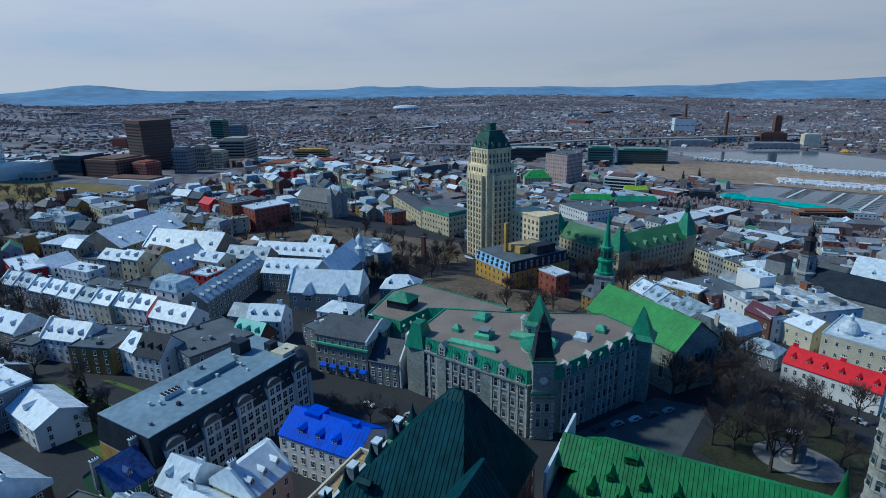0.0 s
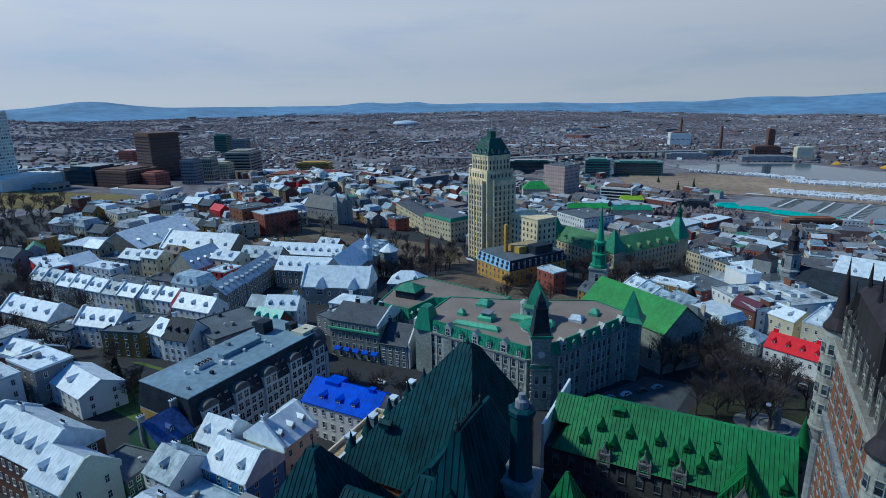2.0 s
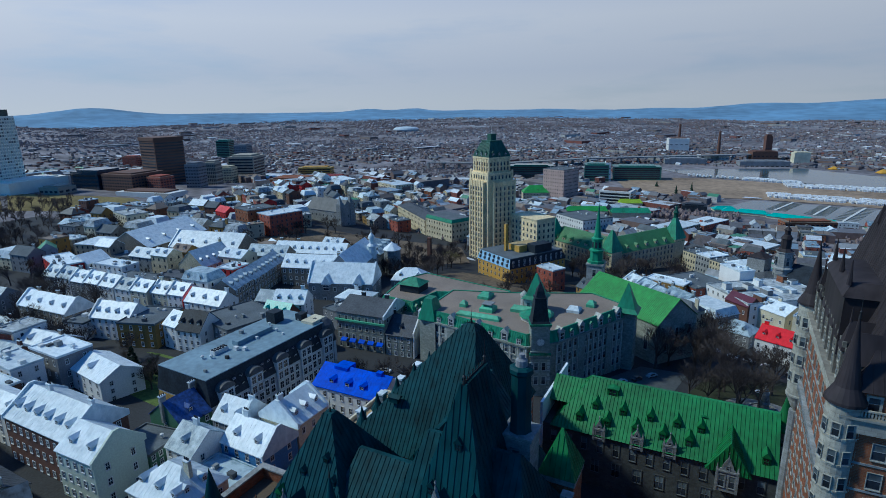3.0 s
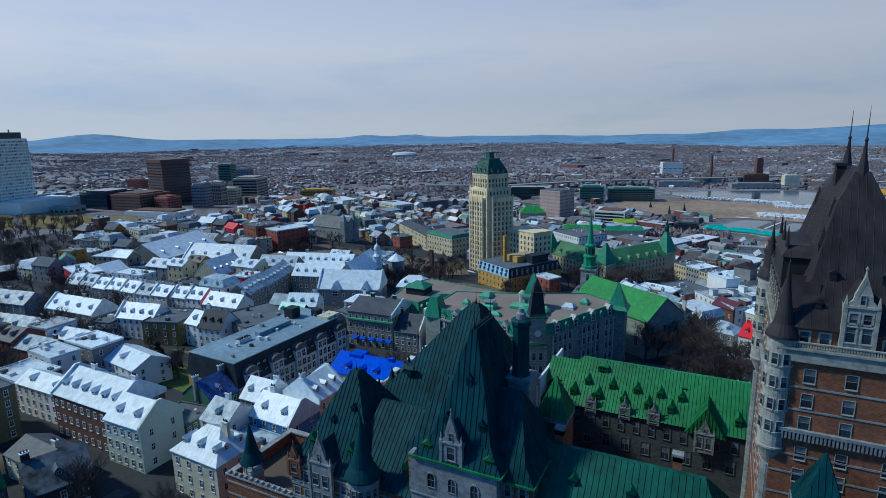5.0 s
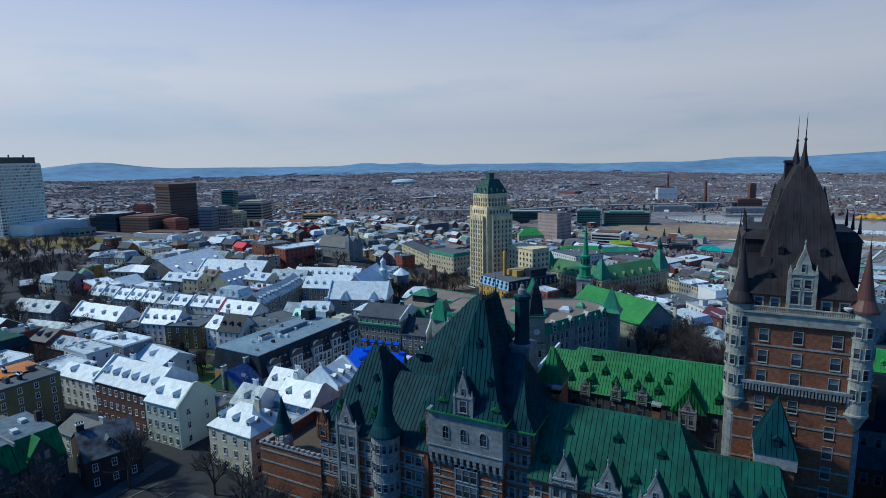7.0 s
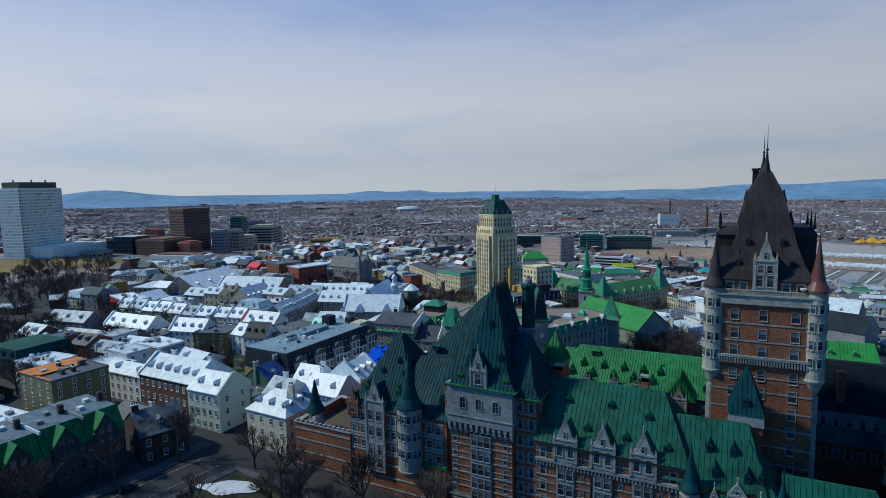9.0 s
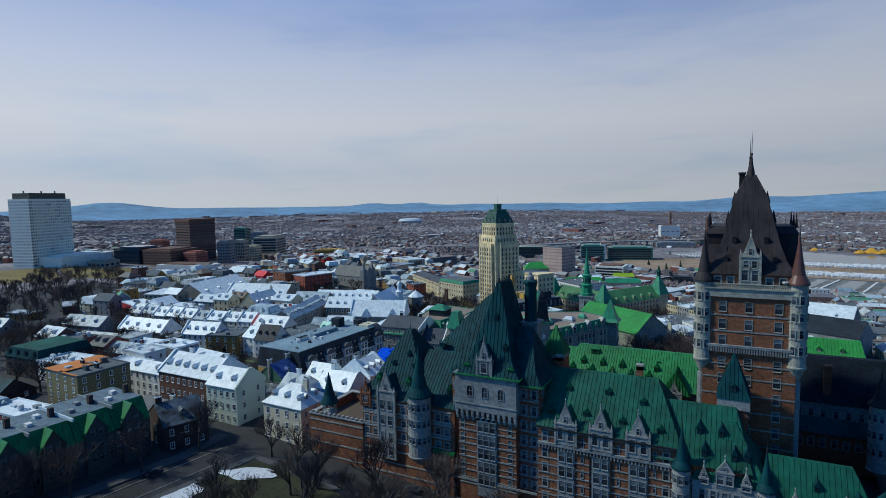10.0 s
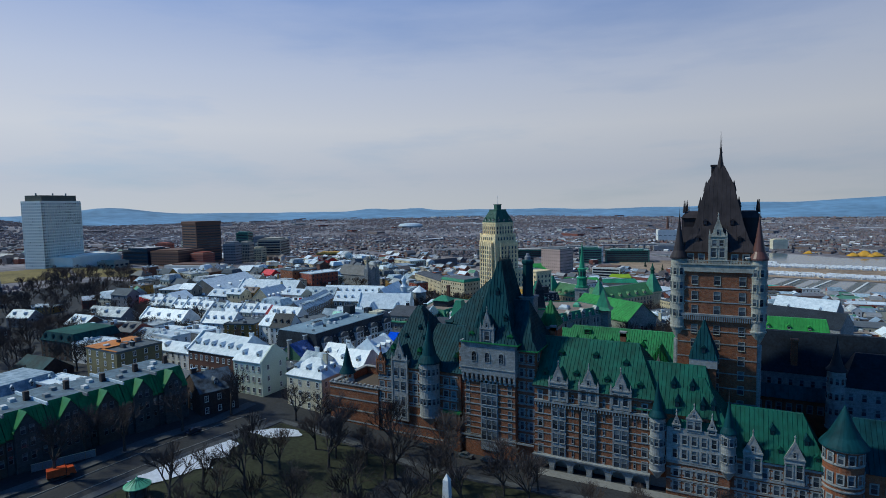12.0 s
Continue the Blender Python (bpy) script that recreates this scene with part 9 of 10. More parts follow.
for x, y in ((-82, 22), (-61, 15.7), (-37.8, 8.6), (-23.7, 12), (-46, 20), (-70, 19), (-55, 4), (-30, 20), (-12, 16), (-66, -8), (-108, -26)):
    tree(x, y, sc=rt_.uniform(0.95, 1.25))
for x, y in ((-97, 115), (-86, 116.5), (-76, 113), (-64, 116), (-58, 106), (-140, 88), (-158, 84), (-150, 76)):
    tree(x, y, sc=rt_.uniform(0.55, 0.8))


def grove(x0, x1, y0, y1, n, gap=4.5, lo=0.7, hi=1.15):
    pts = []
    for _ in range(n * 12):
        if len(pts) >= n:
            break
        p = (rt_.uniform(x0, x1), rt_.uniform(y0, y1))
        if all((p[0] - q[0]) ** 2 + (p[1] - q[1]) ** 2 > gap * gap for q in pts):
            pts.append(p)
            tree(*p, sc=rt_.uniform(lo, hi))


grove(-76, 30, -50, 12, 48, 5.5, 0.85, 1.15)
grove(-20, 50, 10, 20, 9, 6, 0.6, 0.8)
grove(2, 46, 146, 196, 20, 5.5, 0.9, 1.4)
grove(-12, 10, 176, 226, 11, 5, 1.0, 1.45)
grove(-174, -130, 228, 296, 16, 5.5, 0.7, 1.1)
grove(-100, -62, 196, 258, 13, 6, 0.7, 1.0)
grove(-74, -8, 284, 352, 24, 5, 1.0, 1.4)
grove(-20, 24, 395, 440, 16, 5)
grove(-300, -228, 56, 118, 30, 5.5, 0.8, 1.2)
grove(-182, -112, 44, 96, 12, 6, 0.5, 0.8)
grove(-250, -175, -40, 62, 34, 6)
grove(-176, -140, 222, 330, 26, 5, 0.6, 1.0)
grove(-300, -180, 230, 330, 26, 6, 0.8, 1.3)
grove(-470, -330, 120, 250, 26, 8, 0.8, 1.2)
for k in range(9):
    if k % 2 == 0:
        tree(-104.4 + 0.5 * k, -52 + 8.2 * k, sc=rt_.uniform(0.95, 1.2))
grove(-350, -240, -20, 70, 20, 8)

STRAW = mat("straw-coloured twigs", (0.20, 0.165, 0.075), 0.9, 0.0, 0.3, 0.3, 2.0, 0)
wt = thing("willow", -142, 276, ground_z(-142, 276), 0, "broad leafless tree with straw-coloured twigs", "tree")
a, b = tree_mesh(52, 15.0, 5)
part("trunk", a, BARK, wt)
part("crown", b, STRAW, wt)
wt.scale = (1.25, 1.25, 0.95)
bc = thing("brick_chimney", -156, 274, ground_z(-156, 274), 0, "tall square brick chimney in a garden", "chimney")
bm = B()
frustum(bm, (-1.3, 1.3, -1.3, 1.3), (-1.0, 1.0, -1.0, 1.0), -0.3, 17)
bx(bm, -1.2, 1.2, -1.2, 1.2, 17, 17.6)
part("shaft", bm, BROWNWALL, bc)
YEW = mat("dark evergreen needles", (0.012, 0.026, 0.014), 0.9, 0.0, 0.6, 0.5, 2.0)
for x, y, h in ((-169, 83, 9), (-163, 80, 8), (-157, 81, 7), (-212, 83, 8), (-206, 85, 7)):
    ev = thing("evergreen_tree", x, y, ground_z(x, y), 0, "dark bushy evergreen tree in a yard", "tree", "evergreens")
    part("trunk", lathe(B(), 0, 0, [(0.3, 0), (0.15, h * .6)], 6), BARK, ev)
    bm = B()
    rc = random.Random(int(x * 7 + y))
    for k in range(260):
        u = rc.random() ** 0.8
        r_ = (1 - u) * h * 0.36 * rc.uniform(0.35, 1.0) + 0.1
        a_ = rc.uniform(0, 6.283)
        c_ = Vector((r_ * math.cos(a_), r_ * math.sin(a_), h * (0.12 + 0.86 * u)))
        d1, d2 = Vector((rc.gauss(0, 1), rc.gauss(0, 1), rc.gauss(-.3, .5))).normalized() * 0.75, Vector((rc.gauss(0, 1), rc.gauss(0, 1), rc.gauss(0, .6))).normalized() * 0.4
        poly(bm, [c_ - d1, c_ + d2, c_ + d1, c_ - d2])
    part("crown", bm, YEW, ev)

# ---- parked cars ----
def car_of(colour, name, label):
    ob = thing("parked_car", 0, 0, 0, 0, label, "car", "parked cars")
    bm = B()
    frustum(bm, (-2.1, 2.1, -.85, .85), (-2.0, 2.0, -.8, .8), 0.35, 0.85)
    frustum(bm, (-1.5, 1.2, -.76, .76), (-1.0, .6, -.62, .62), 0.85, 1.42)
    part("body", bm, mat(name, colour, 0.25, 0.0, 0.05, 0.3, 1.0, 0), ob)
    bm = B()
    frustum(bm, (-1.42, 1.1, -.78, .78), (-1.02, .62, -.65, .65), 0.9, 1.36)
    part("glazing", bm, GLASS, ob)
    for x in (-1.3, 1.3):
        for y in (-.8, .8):
            bm = lathe(B(), 0, 0, [(0.33, -.1), (.33, .1)], 12)
            bm.transform(Matrix.Translation((x, y, 0.33)) @ Matrix.Rotation(radians(90), 4, "X"))
            part("wheel", bm, IRON, ob)
    return ob


CARS = [((-98, -2), 82, (0.03, 0.035, 0.05), "navy car paint", "navy car parked at the kerb"), ((16, 204.5), -24, (0.7, 0.7, 0.7), "white car paint", "white car parked by the square"),
        ((28, 200), -24, (0.08, 0.09, 0.1), "dark car paint", "dark car parked by the square"), ((36, 197), -24, (0.4, 0.42, 0.44), "silver car paint", "silver car parked by the square"), ((-6, 214), 40, (0.7, 0.6, 0.05), "yellow car paint", "yellow van parked by the church")]
protos = []
for (x, y), rot, c, nm, lb in CARS:
    ob = car_of(c, nm, lb)
    ob.matrix_basis = pose(x, y, ground_z(x, y) + 0.1, 0, 0, rot)
    protos.append(ob)
for k, (x, y, rot) in enumerate([(10 + k * 6, 209 - 2.6 * k, -24) for k in range(4)] + [(-26 + 4.2 * k, 146 + 5.6 * k, 54) for k in range(5)] + [(-92 + 7.4 * k, 124 + 0.4 * k, 2) for k in range(3)] + [(-40 + k * 6.5, 27.2, 0) for k in range(5)] + [(44, 193, -30), (50, 190, -30)]):
    copy_thing(protos[2 if abs(y - 27.2) < 0.1 else 1 + k % 3], pose(x, y, ground_z(x, y) + 0.12, 0, 0, rot))
sheet("garden_ground", [(-150, 236), (-96, 200), (-62, 196), (-58, 262), (-92, 272), (-130, 268)], 0.25, MATS["brown garden earth"], "brown earth and dead grass under garden trees", "ground", 12)
sheet("garden_ground", [(-76, 286), (-8, 284), (-4, 350), (-40, 352)], 0.25, MATS["brown garden earth"], "brown earth under trees beside the town hall", "ground", 12)
blotch("snow_heap", -16, 806, 24, 22, SNOW, "long heap of dirty snow on the wharf", 0.3, 0.5, 1.2)
blotch("snow_heap", 36, 838, 18, 22, SNOW, "heap of dirty snow beside the basin", 0.3, -0.1, 1.2)
NEEDLES = mat("dark conifer needles", (0.02, 0.04, 0.022), 0.9, 0.0, 0.5, 0.5, 2.0)
for x, y, h in ((-61, 841, 13), (-42, 862, 15), (-95, 905, 10)):
    ob = thing("conifer", x, y, ground_z(x, y), 0, "dark green conifer on the bare wharf", "tree", "conifers")
    part("trunk", lathe(B(), 0, 0, [(0.4, 0), (0.2, h * .5)], 6), BARK, ob)
    bm = B()
    rc = random.Random(int(h))
    for k in range(7):
        z0 = h * (0.1 + 0.12 * k)
        r = 3.0 * (1 - k / 7.5)
        ring = [(r * rc.uniform(.7, 1.2) * math.cos(a * math.pi / 5), r * rc.uniform(.7, 1.2) * math.sin(a * math.pi / 5), z0 + rc.uniform(-.4, .4)) for a in range(10)]
        for a in range(10):
            poly(bm, [ring[a], ring[(a + 1) % 10], (0, 0, z0 + h * .26)])
    part("crown", bm, NEEDLES, ob)

# ---- town fabric between the known buildings ----
for f in ((-45, 155, 48, 30, -0.13), (-100, 172, 24, 24, 0), (-138, 332, 24, 20, -0.54), (-112, 345, 30, 20, -0.54), (-100, 290, 24, 28, -0.54), (-24, 200, 28, 16, -0.6), (-60, 375, 48, 50, -0.5), (10, 75, 95, 60, 0), (22, 168, 36, 44, 0), (-82, 226, 24, 34, 0), (-40, 318, 40, 40, 0), (-230, 300, 70, 44, 0.3), (-630, 300, 140, 60, 0.3), (-620, 400, 120, 90, 0.1), (-690, 240, 120, 90, 0.1), (-500, 200, 130, 42, -0.61), (-150, 262, 34, 40, 0), (-252, 345, 48, 26, 0), (-345, 66, 74, 60, 0), (-505, 572, 70, 34, 0.2), (-545, 515, 50, 30, 0.2), (-26, 672, 52, 30, 0)):
    FOOT.append(f)


def free(x, y, r):
    for cx, cy, a, b, t in FOOT:
        dx, dy = x - cx, y - cy
        if abs(dx * math.cos(t) + dy * math.sin(t)) < a + r and abs(-dx * math.sin(t) + dy * math.cos(t)) < b + r:
            return False
    return True


rf = random.Random(21)
ROOFS = (TIN, BLUETIN, GRAVEL, TIN, GRAVELPALE, SLATE, BLUETIN, BROWNROOF, TIN, GRAVEL)
WALLS = (GREYWALL, WHITE, STONE, CREAM, REDBRICK, BEIGE, RUBBLE, OCHRE, BROWNWALL, WHITE, REDWALL)
n_fill = 0
for rot, x0, x1, y0, y1 in ((4, -520, -190, 30, 330), (-30, -460, 130, 200, 640), (-30, -120, 240, 330, 620), (-20, 60, 200, 130, 330)):
    c, s = math.cos(radians(rot)), math.sin(radians(rot))
    mx, my = (x0 + x1) / 2, (y0 + y1) / 2
    hw, hh = (x1 - x0) / 2 + 60, (y1 - y0) / 2 + 60
    v = -hh
    k_row = 0
    while v < hh:
        u = -hw
        while u < hw:
            w = rf.uniform(8, 18)
            x, y = mx + u * c - v * s, my + u * s + v * c
            d = rf.uniform(9, 14)
            ccx, ccy = x + c * w / 2 - s * d / 2, y + s * w / 2 + c * d / 2
            if x0 < ccx < x1 and y0 < ccy < y1 and free(ccx, ccy, 6.2) and n_fill < 155 and rf.random() > 0.08:
                near = math.hypot(ccx, ccy) < 330
                rk = rf.random()
                rt2 = "gable" if rk < 0.36 else ("flat" if rk < 0.80 else ("mansard" if rk < 0.92 else "hip"))
                hgt = rf.uniform(7.0, 12.5)
                house((x, y), (x + c * w, y + s * w), d, ground_z(ccx, ccy) + hgt, rf.uniform(3, 4.4), rt2, rf.choice(WALLS), rf.choice(ROOFS), 3, 3, 2 if rt2 in ("gable", "mansard") and near else 0, (0.9,) if rf.random() < 0.5 else (), (), "old town house with tin roof and small windows", 0)
                n_fill += 1
            u += w + (0.2 if rf.random() < 0.8 else 6.0)
        k_row += 1
        v += 13 if k_row % 2 else 25

# ---- the far city ----
def soup(name, quads, m, label, cat):
    me = bpy.data.meshes.new(name)
    verts = np.concatenate([q[0] for q in quads])
    off, faces = 0, []
    for vv, ff in quads:
        faces += [tuple(i + off for i in f) for f in ff]
        off += len(vv)
    me.from_pydata(verts.tolist(), [], faces)
    for q in m if isinstance(m, tuple) else (m,):
        me.materials.append(q)
    return tagged(new(name, me), label, cat, kind="stuff")


BOXF = [(0, 1, 5, 4), (1, 2, 6, 5), (2, 3, 7, 6), (3, 0, 4, 7), (4, 5, 6, 7)]
GABF = [(0, 1, 5, 4), (2, 3, 7, 6), (1, 2, 6, 9, 5), (3, 0, 4, 8, 7), (4, 5, 9, 8), (6, 7, 8, 9)]


def box_at(x, y, z, w, d, h, t, gab=0.0):
    c, s = math.cos(t), math.sin(t)
    p = [(-w / 2, -d / 2), (w / 2, -d / 2), (w / 2, d / 2), (-w / 2, d / 2)]
    v = [(x + a * c - b * s, y + a * s + b * c, z - 2) for a, b in p] + [(x + a * c - b * s, y + a * s + b * c, z + h) for a, b in p]
    if gab:
        v += [(x - w / 2 * c, y - w / 2 * s, z + h + gab), (x + w / 2 * c, y + w / 2 * s, z + h + gab)]
        return np.array(v), GABF
    return np.array(v), BOXF


def wet(x, y):
    return (-10 < x < 470 and 660 < y < 830) or (-130 < x < 900 and 870 < y < 1230) or (-180 < x < 500 and 820 < y < 1030)


def island_mat(name, cols, rough=0.85):
    """One colour out of a few for each separate piece of a joined mesh."""
    m = mat(name, (0.2, 0.2, 0.2), rough, 0, 0.25, 0.05, 0.4, 0)
    n, l = m.node_tree.nodes, m.node_tree.links
    ge, rp = n.new("ShaderNodeNewGeometry"), n.new("ShaderNodeValToRGB")
    rp.color_ramp.interpolation = "CONSTANT"
    for k, (p, c) in enumerate(cols):
        e = rp.color_ramp.elements[k] if k < 2 else rp.color_ramp.elements.new(p)
        e.position, e.color = p, (*c, 1)
    l.new(ge.outputs["Random Per Island"], rp.inputs["Fac"])
    sc = [x for x in n if x.bl_idname == "ShaderNodeVectorMath"][0]
    l.new(rp.outputs["Color"], sc.inputs[0])
    return m


FARW = mat("white boat covers", (0.62, 0.64, 0.66), 0.5, 0, 0.2, 0.05, 0.3, 0)
# Distant wall and roof colours are lightened: aerial haze is put into them.
FARWALL = island_mat("hazed far house walls", ((0.0, (0.17, 0.12, 0.105)), (0.24, (0.18, 0.15, 0.14)), (0.42, (0.19, 0.07, 0.055)), (0.56, (0.30, 0.28, 0.25)), (0.72, (0.13, 0.12, 0.13)), (0.9, (0.44, 0.44, 0.43))))
FARROOF = island_mat("hazed far house roofs", ((0.0, (0.09, 0.09, 0.105)), (0.34, (0.135, 0.12, 0.125)), (0.58, (0.19, 0.20, 0.22)), (0.76, (0.42, 0.44, 0.47)), (0.84, (0.11, 0.09, 0.085)), (0.95, (0.60, 0.62, 0.64))), 0.75)


TOWNROOF = island_mat("town roofs of tin and gravel", ((0.0, (0.13, 0.13, 0.14)), (0.22, (0.22, 0.30, 0.38)), (0.36, (0.55, 0.58, 0.61)), (0.56, (0.27, 0.28, 0.29)), (0.82, (0.20, 0.16, 0.13)), (0.94, (0.07, 0.22, 0.13))), 0.55)
# Farther out, bluer and flatter still, with more haze mixed into the colours.
PLAINWALL = island_mat("hazed plain house walls", ((0.0, (0.19, 0.18, 0.20)), (0.35, (0.23, 0.21, 0.22)), (0.55, (0.25, 0.17, 0.16)), (0.7, (0.30, 0.30, 0.31)), (0.92, (0.46, 0.46, 0.47))))
PLAINROOF = island_mat("hazed plain house roofs", ((0.0, (0.16, 0.155, 0.18)), (0.42, (0.20, 0.19, 0.21)), (0.68, (0.27, 0.265, 0.28)), (0.84, (0.42, 0.42, 0.44)), (0.95, (0.70, 0.71, 0.73))), 0.8)


def pile(name, quads, roof, wall, label):
    ob = soup(name, quads, (wall, roof), label, "houses")
    me = ob.data
    idx = np.zeros(len(me.polygons), dtype=np.int32)
    nor = np.zeros(len(me.polygons) * 3, dtype=np.float32)
    me.polygons.foreach_get("normal", nor)
    idx[np.abs(nor[2::3]) > 0.3] = 1
    me.polygons.foreach_set("material_index", idx)
    return ob


def small_house(x, y, w, d, h, t, gab):
    """A plain house of the lower town: walls with rows of windows, gabled or flat roof."""
    h += 1.5
    bm = bx(B(), -w / 2, w / 2, -d / 2, d / 2, 0, h)
    for s_ in (-1, 1):
        for z in [h - 2.0 - 3.0 * k for k in range(int((h - 2) / 3) + 1)]:
            for n, half, off in ((max(2, int(w / 3.2)), w, d), (max(2, int(d / 3.6)), d, w)):
                for i in range(n):
                    c = -half / 2 + half * (i + .5) / n
                    q = [(c - .55, s_ * (off / 2 + .05), z - .7), (c + .55, s_ * (off / 2 + .05), z - .7), (c + .55, s_ * (off / 2 + .05), z + .8), (c - .55, s_ * (off / 2 + .05), z + .8)]
                    poly(bm, q if half == w else [(b, a, e) for a, b, e in q], 1)
    def roof_face(pts):
        poly(bm, pts, 2)
    if gab:
        for s_ in (-1, 1):
            a = [(-w / 2 - .2, s_ * (d / 2 + .3), h - .1), (w / 2 + .2, s_ * (d / 2 + .3), h - .1), (w / 2 + .2, 0, h + gab), (-w / 2 - .2, 0, h + gab)]
            roof_face(a[::-s_])
        for s_ in (-1, 1):
            poly(bm, [(s_ * w / 2, -d / 2, h), (s_ * w / 2, d / 2, h), (s_ * w / 2, 0, h + gab - .1)][::s_], 0)
    else:
        bx(bm, -w / 2 - .1, w / 2 + .1, -d / 2 - .1, d / 2 + .1, h, h + .4, 2)
        u = rg_pick((0.1, -0.2, 0.25))
        bx(bm, u * w, u * w + 2, -1, 1.4, h + .4, h + 1.8, 0)
    me = bpy.data.meshes.new("lower_town_house")
    bm.to_mesh(me)
    bm.free()
    for m in (rg_pick((CREAM, BEIGE, REDBRICK, BRICK, CONCRETE, RUBBLE, REDBRICK, CREAM)), GLASS, rg_pick((TIN, BLUETIN, GRAVEL, SLATE, BROWNROOF, GRAVELPALE, GRAVEL, TIN))):
        me.materials.append(m)
    ob = tagged(new("lower_town_house", me), "plain lower-town house with a " + ("pale gabled" if gab else "flat") + " roof and small windows", "house", "lower town houses")
    ob.matrix_world = pose(x, y, ground_z(x, y) - 1.5, 0, 0, math.degrees(t))


def rg_pick(seq):
    return seq[int(rh.randrange(len(seq)))]


rh = random.Random(77)
n_small = 0
rg = np.random.RandomState(4)
wood = []
GA = radians(-28)
for ring0, ring1, count, size, nm in ((330, 1000, 3600, 9.5, "far_town_houses"), (1000, 1700, 5200, 8.0, "far_suburb_houses"), (1700, 2700, 6500, 7.0, "far_plain_houses"), (2700, 4300, 6500, 7.5, "farthest_houses")):
    quads = []
    for _ in range(count):
        r = math.sqrt(rg.uniform(ring0 ** 2, ring1 ** 2))
        a = radians(rg.uniform(66, 172))
        x, y = r * math.cos(a), r * math.sin(a)
        # along streets
        turn = GA if noise.noise((x * 0.0011, y * 0.0011, 9.0)) > -0.1 else GA + 0.6
        u, v = x * math.cos(turn) + y * math.sin(turn), -x * math.sin(turn) + y * math.cos(turn)
        st = size * 3.2
        v = round(v / st) * st + rg.uniform(-2, 2)
        x, y = u * math.cos(turn) - v * math.sin(turn), u * math.sin(turn) + v * math.cos(turn)
        dens = noise.noise((x * 0.0025, y * 0.0025, 5.0))
        if wet(x, y) or not free(x, y, size * 0.6) or rg.rand() < -dens * 1.6:
            continue
        big = rg.rand() < 0.06
        w, d = rg.uniform(0.7, 1.5) * size, rg.uniform(0.6, 0.9) * size
        h = rg.uniform(2.2, 4.0) if ring0 > 900 else rg.uniform(4.5, 9.0)
        if ring0 < 900:
            w, d = w * 1.25, d * 1.3
        if big:
            w, d, h = w * 3.4, d * 2.6, h * rg.uniform(0.9, 1.5)
        if ring0 < 900 and math.hypot(x, y) < 700 and n_small < 280:
            small_house(x, y, w, d, h, turn + (math.pi / 2 if rg.rand() < .3 else 0), 0 if big or rg.rand() < 0.45 else h * 0.42)
            n_small += 1
            continue
        quads.append(box_at(x, y, ground_z(x, y), w, d, h, turn + (math.pi / 2 if rg.rand() < .3 else 0), 0 if big or rg.rand() < 0.5 else h * 0.45))
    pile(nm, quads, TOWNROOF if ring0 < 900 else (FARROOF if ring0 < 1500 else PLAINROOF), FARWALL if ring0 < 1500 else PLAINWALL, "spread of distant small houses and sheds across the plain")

fields, sheds = [], []
for _ in range(210):
    r = math.sqrt(rg.uniform(1150 ** 2, 4200 ** 2))
    a = radians(rg.uniform(70, 168))
    x, y = r * math.cos(a), r * math.sin(a)
    if wet(x, y) or not free(x, y, 30):
        continue
    if rg.rand() < 0.55:
        fields.append(box_at(x, y, ground_z(x, y), rg.uniform(30, 150), rg.uniform(14, 50), 0.5, a + math.pi / 2 + rg.uniform(-.25, .25)))
    else:
        sheds.append(box_at(x, y, ground_z(x, y), rg.uniform(35, 95), rg.uniform(18, 40), rg.uniform(5, 9), GA + rg.choice([0, math.pi / 2])))
soup("far_snow_fields", fields, mat("thin snow on fields", (0.50, 0.51, 0.54), 0.8, 0.0, 0.5, 0.01, 0.08, 0), "thin snow lying on open ground of the plain", "snow")
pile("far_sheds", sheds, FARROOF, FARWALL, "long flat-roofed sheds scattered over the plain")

OCT = [(0, 1, 4), (1, 2, 4), (2, 3, 4), (3, 0, 4), (1, 0, 5), (2, 1, 5), (3, 2, 5), (0, 3, 5)]
for ring0, ring1, count, size in ((380, 800, 4200, 2.2), (800, 1600, 11000, 2.4), (1600, 2800, 19000, 2.8), (2800, 4400, 24000, 3.8)):
    for _ in range(count):
        r = math.sqrt(rg.uniform(ring0 ** 2, ring1 ** 2))
        a = radians(rg.uniform(66, 172))
        x, y = r * math.cos(a), r * math.sin(a)
        if wet(x, y) or not free(x, y, 3):
            continue
        if noise.noise((x * 0.003, y * 0.003, 1.0)) + 0.5 * noise.noise((x * 0.012, y * 0.012, 3.0)) < 0.02 + rg.uniform(-.3, .3):
            continue
        z = ground_z(x, y)
        for _k in range(3):
            px, py, s = x + rg.uniform(-3, 3) * size, y + rg.uniform(-3, 3) * size, size * rg.uniform(0.4, 0.9)
            j = rg.uniform(0.6, 1.3, 6)
            t = rg.uniform(0, 6.28)
            v = np.array([(px + s * j[0] * math.cos(t), py + s * j[0] * math.sin(t), z + s), (px - s * j[1] * math.sin(t), py + s * j[1] * math.cos(t), z + s * 1.2), (px - s * j[2] * math.cos(t), py - s * j[2] * math.sin(t), z + s * .8), (px + s * j[3] * math.sin(t), py - s * j[3] * math.cos(t), z + s), (px, py, z + s * 1.2 + s * j[4]), (px, py, z - 0.5)])
            wood.append((v, OCT))
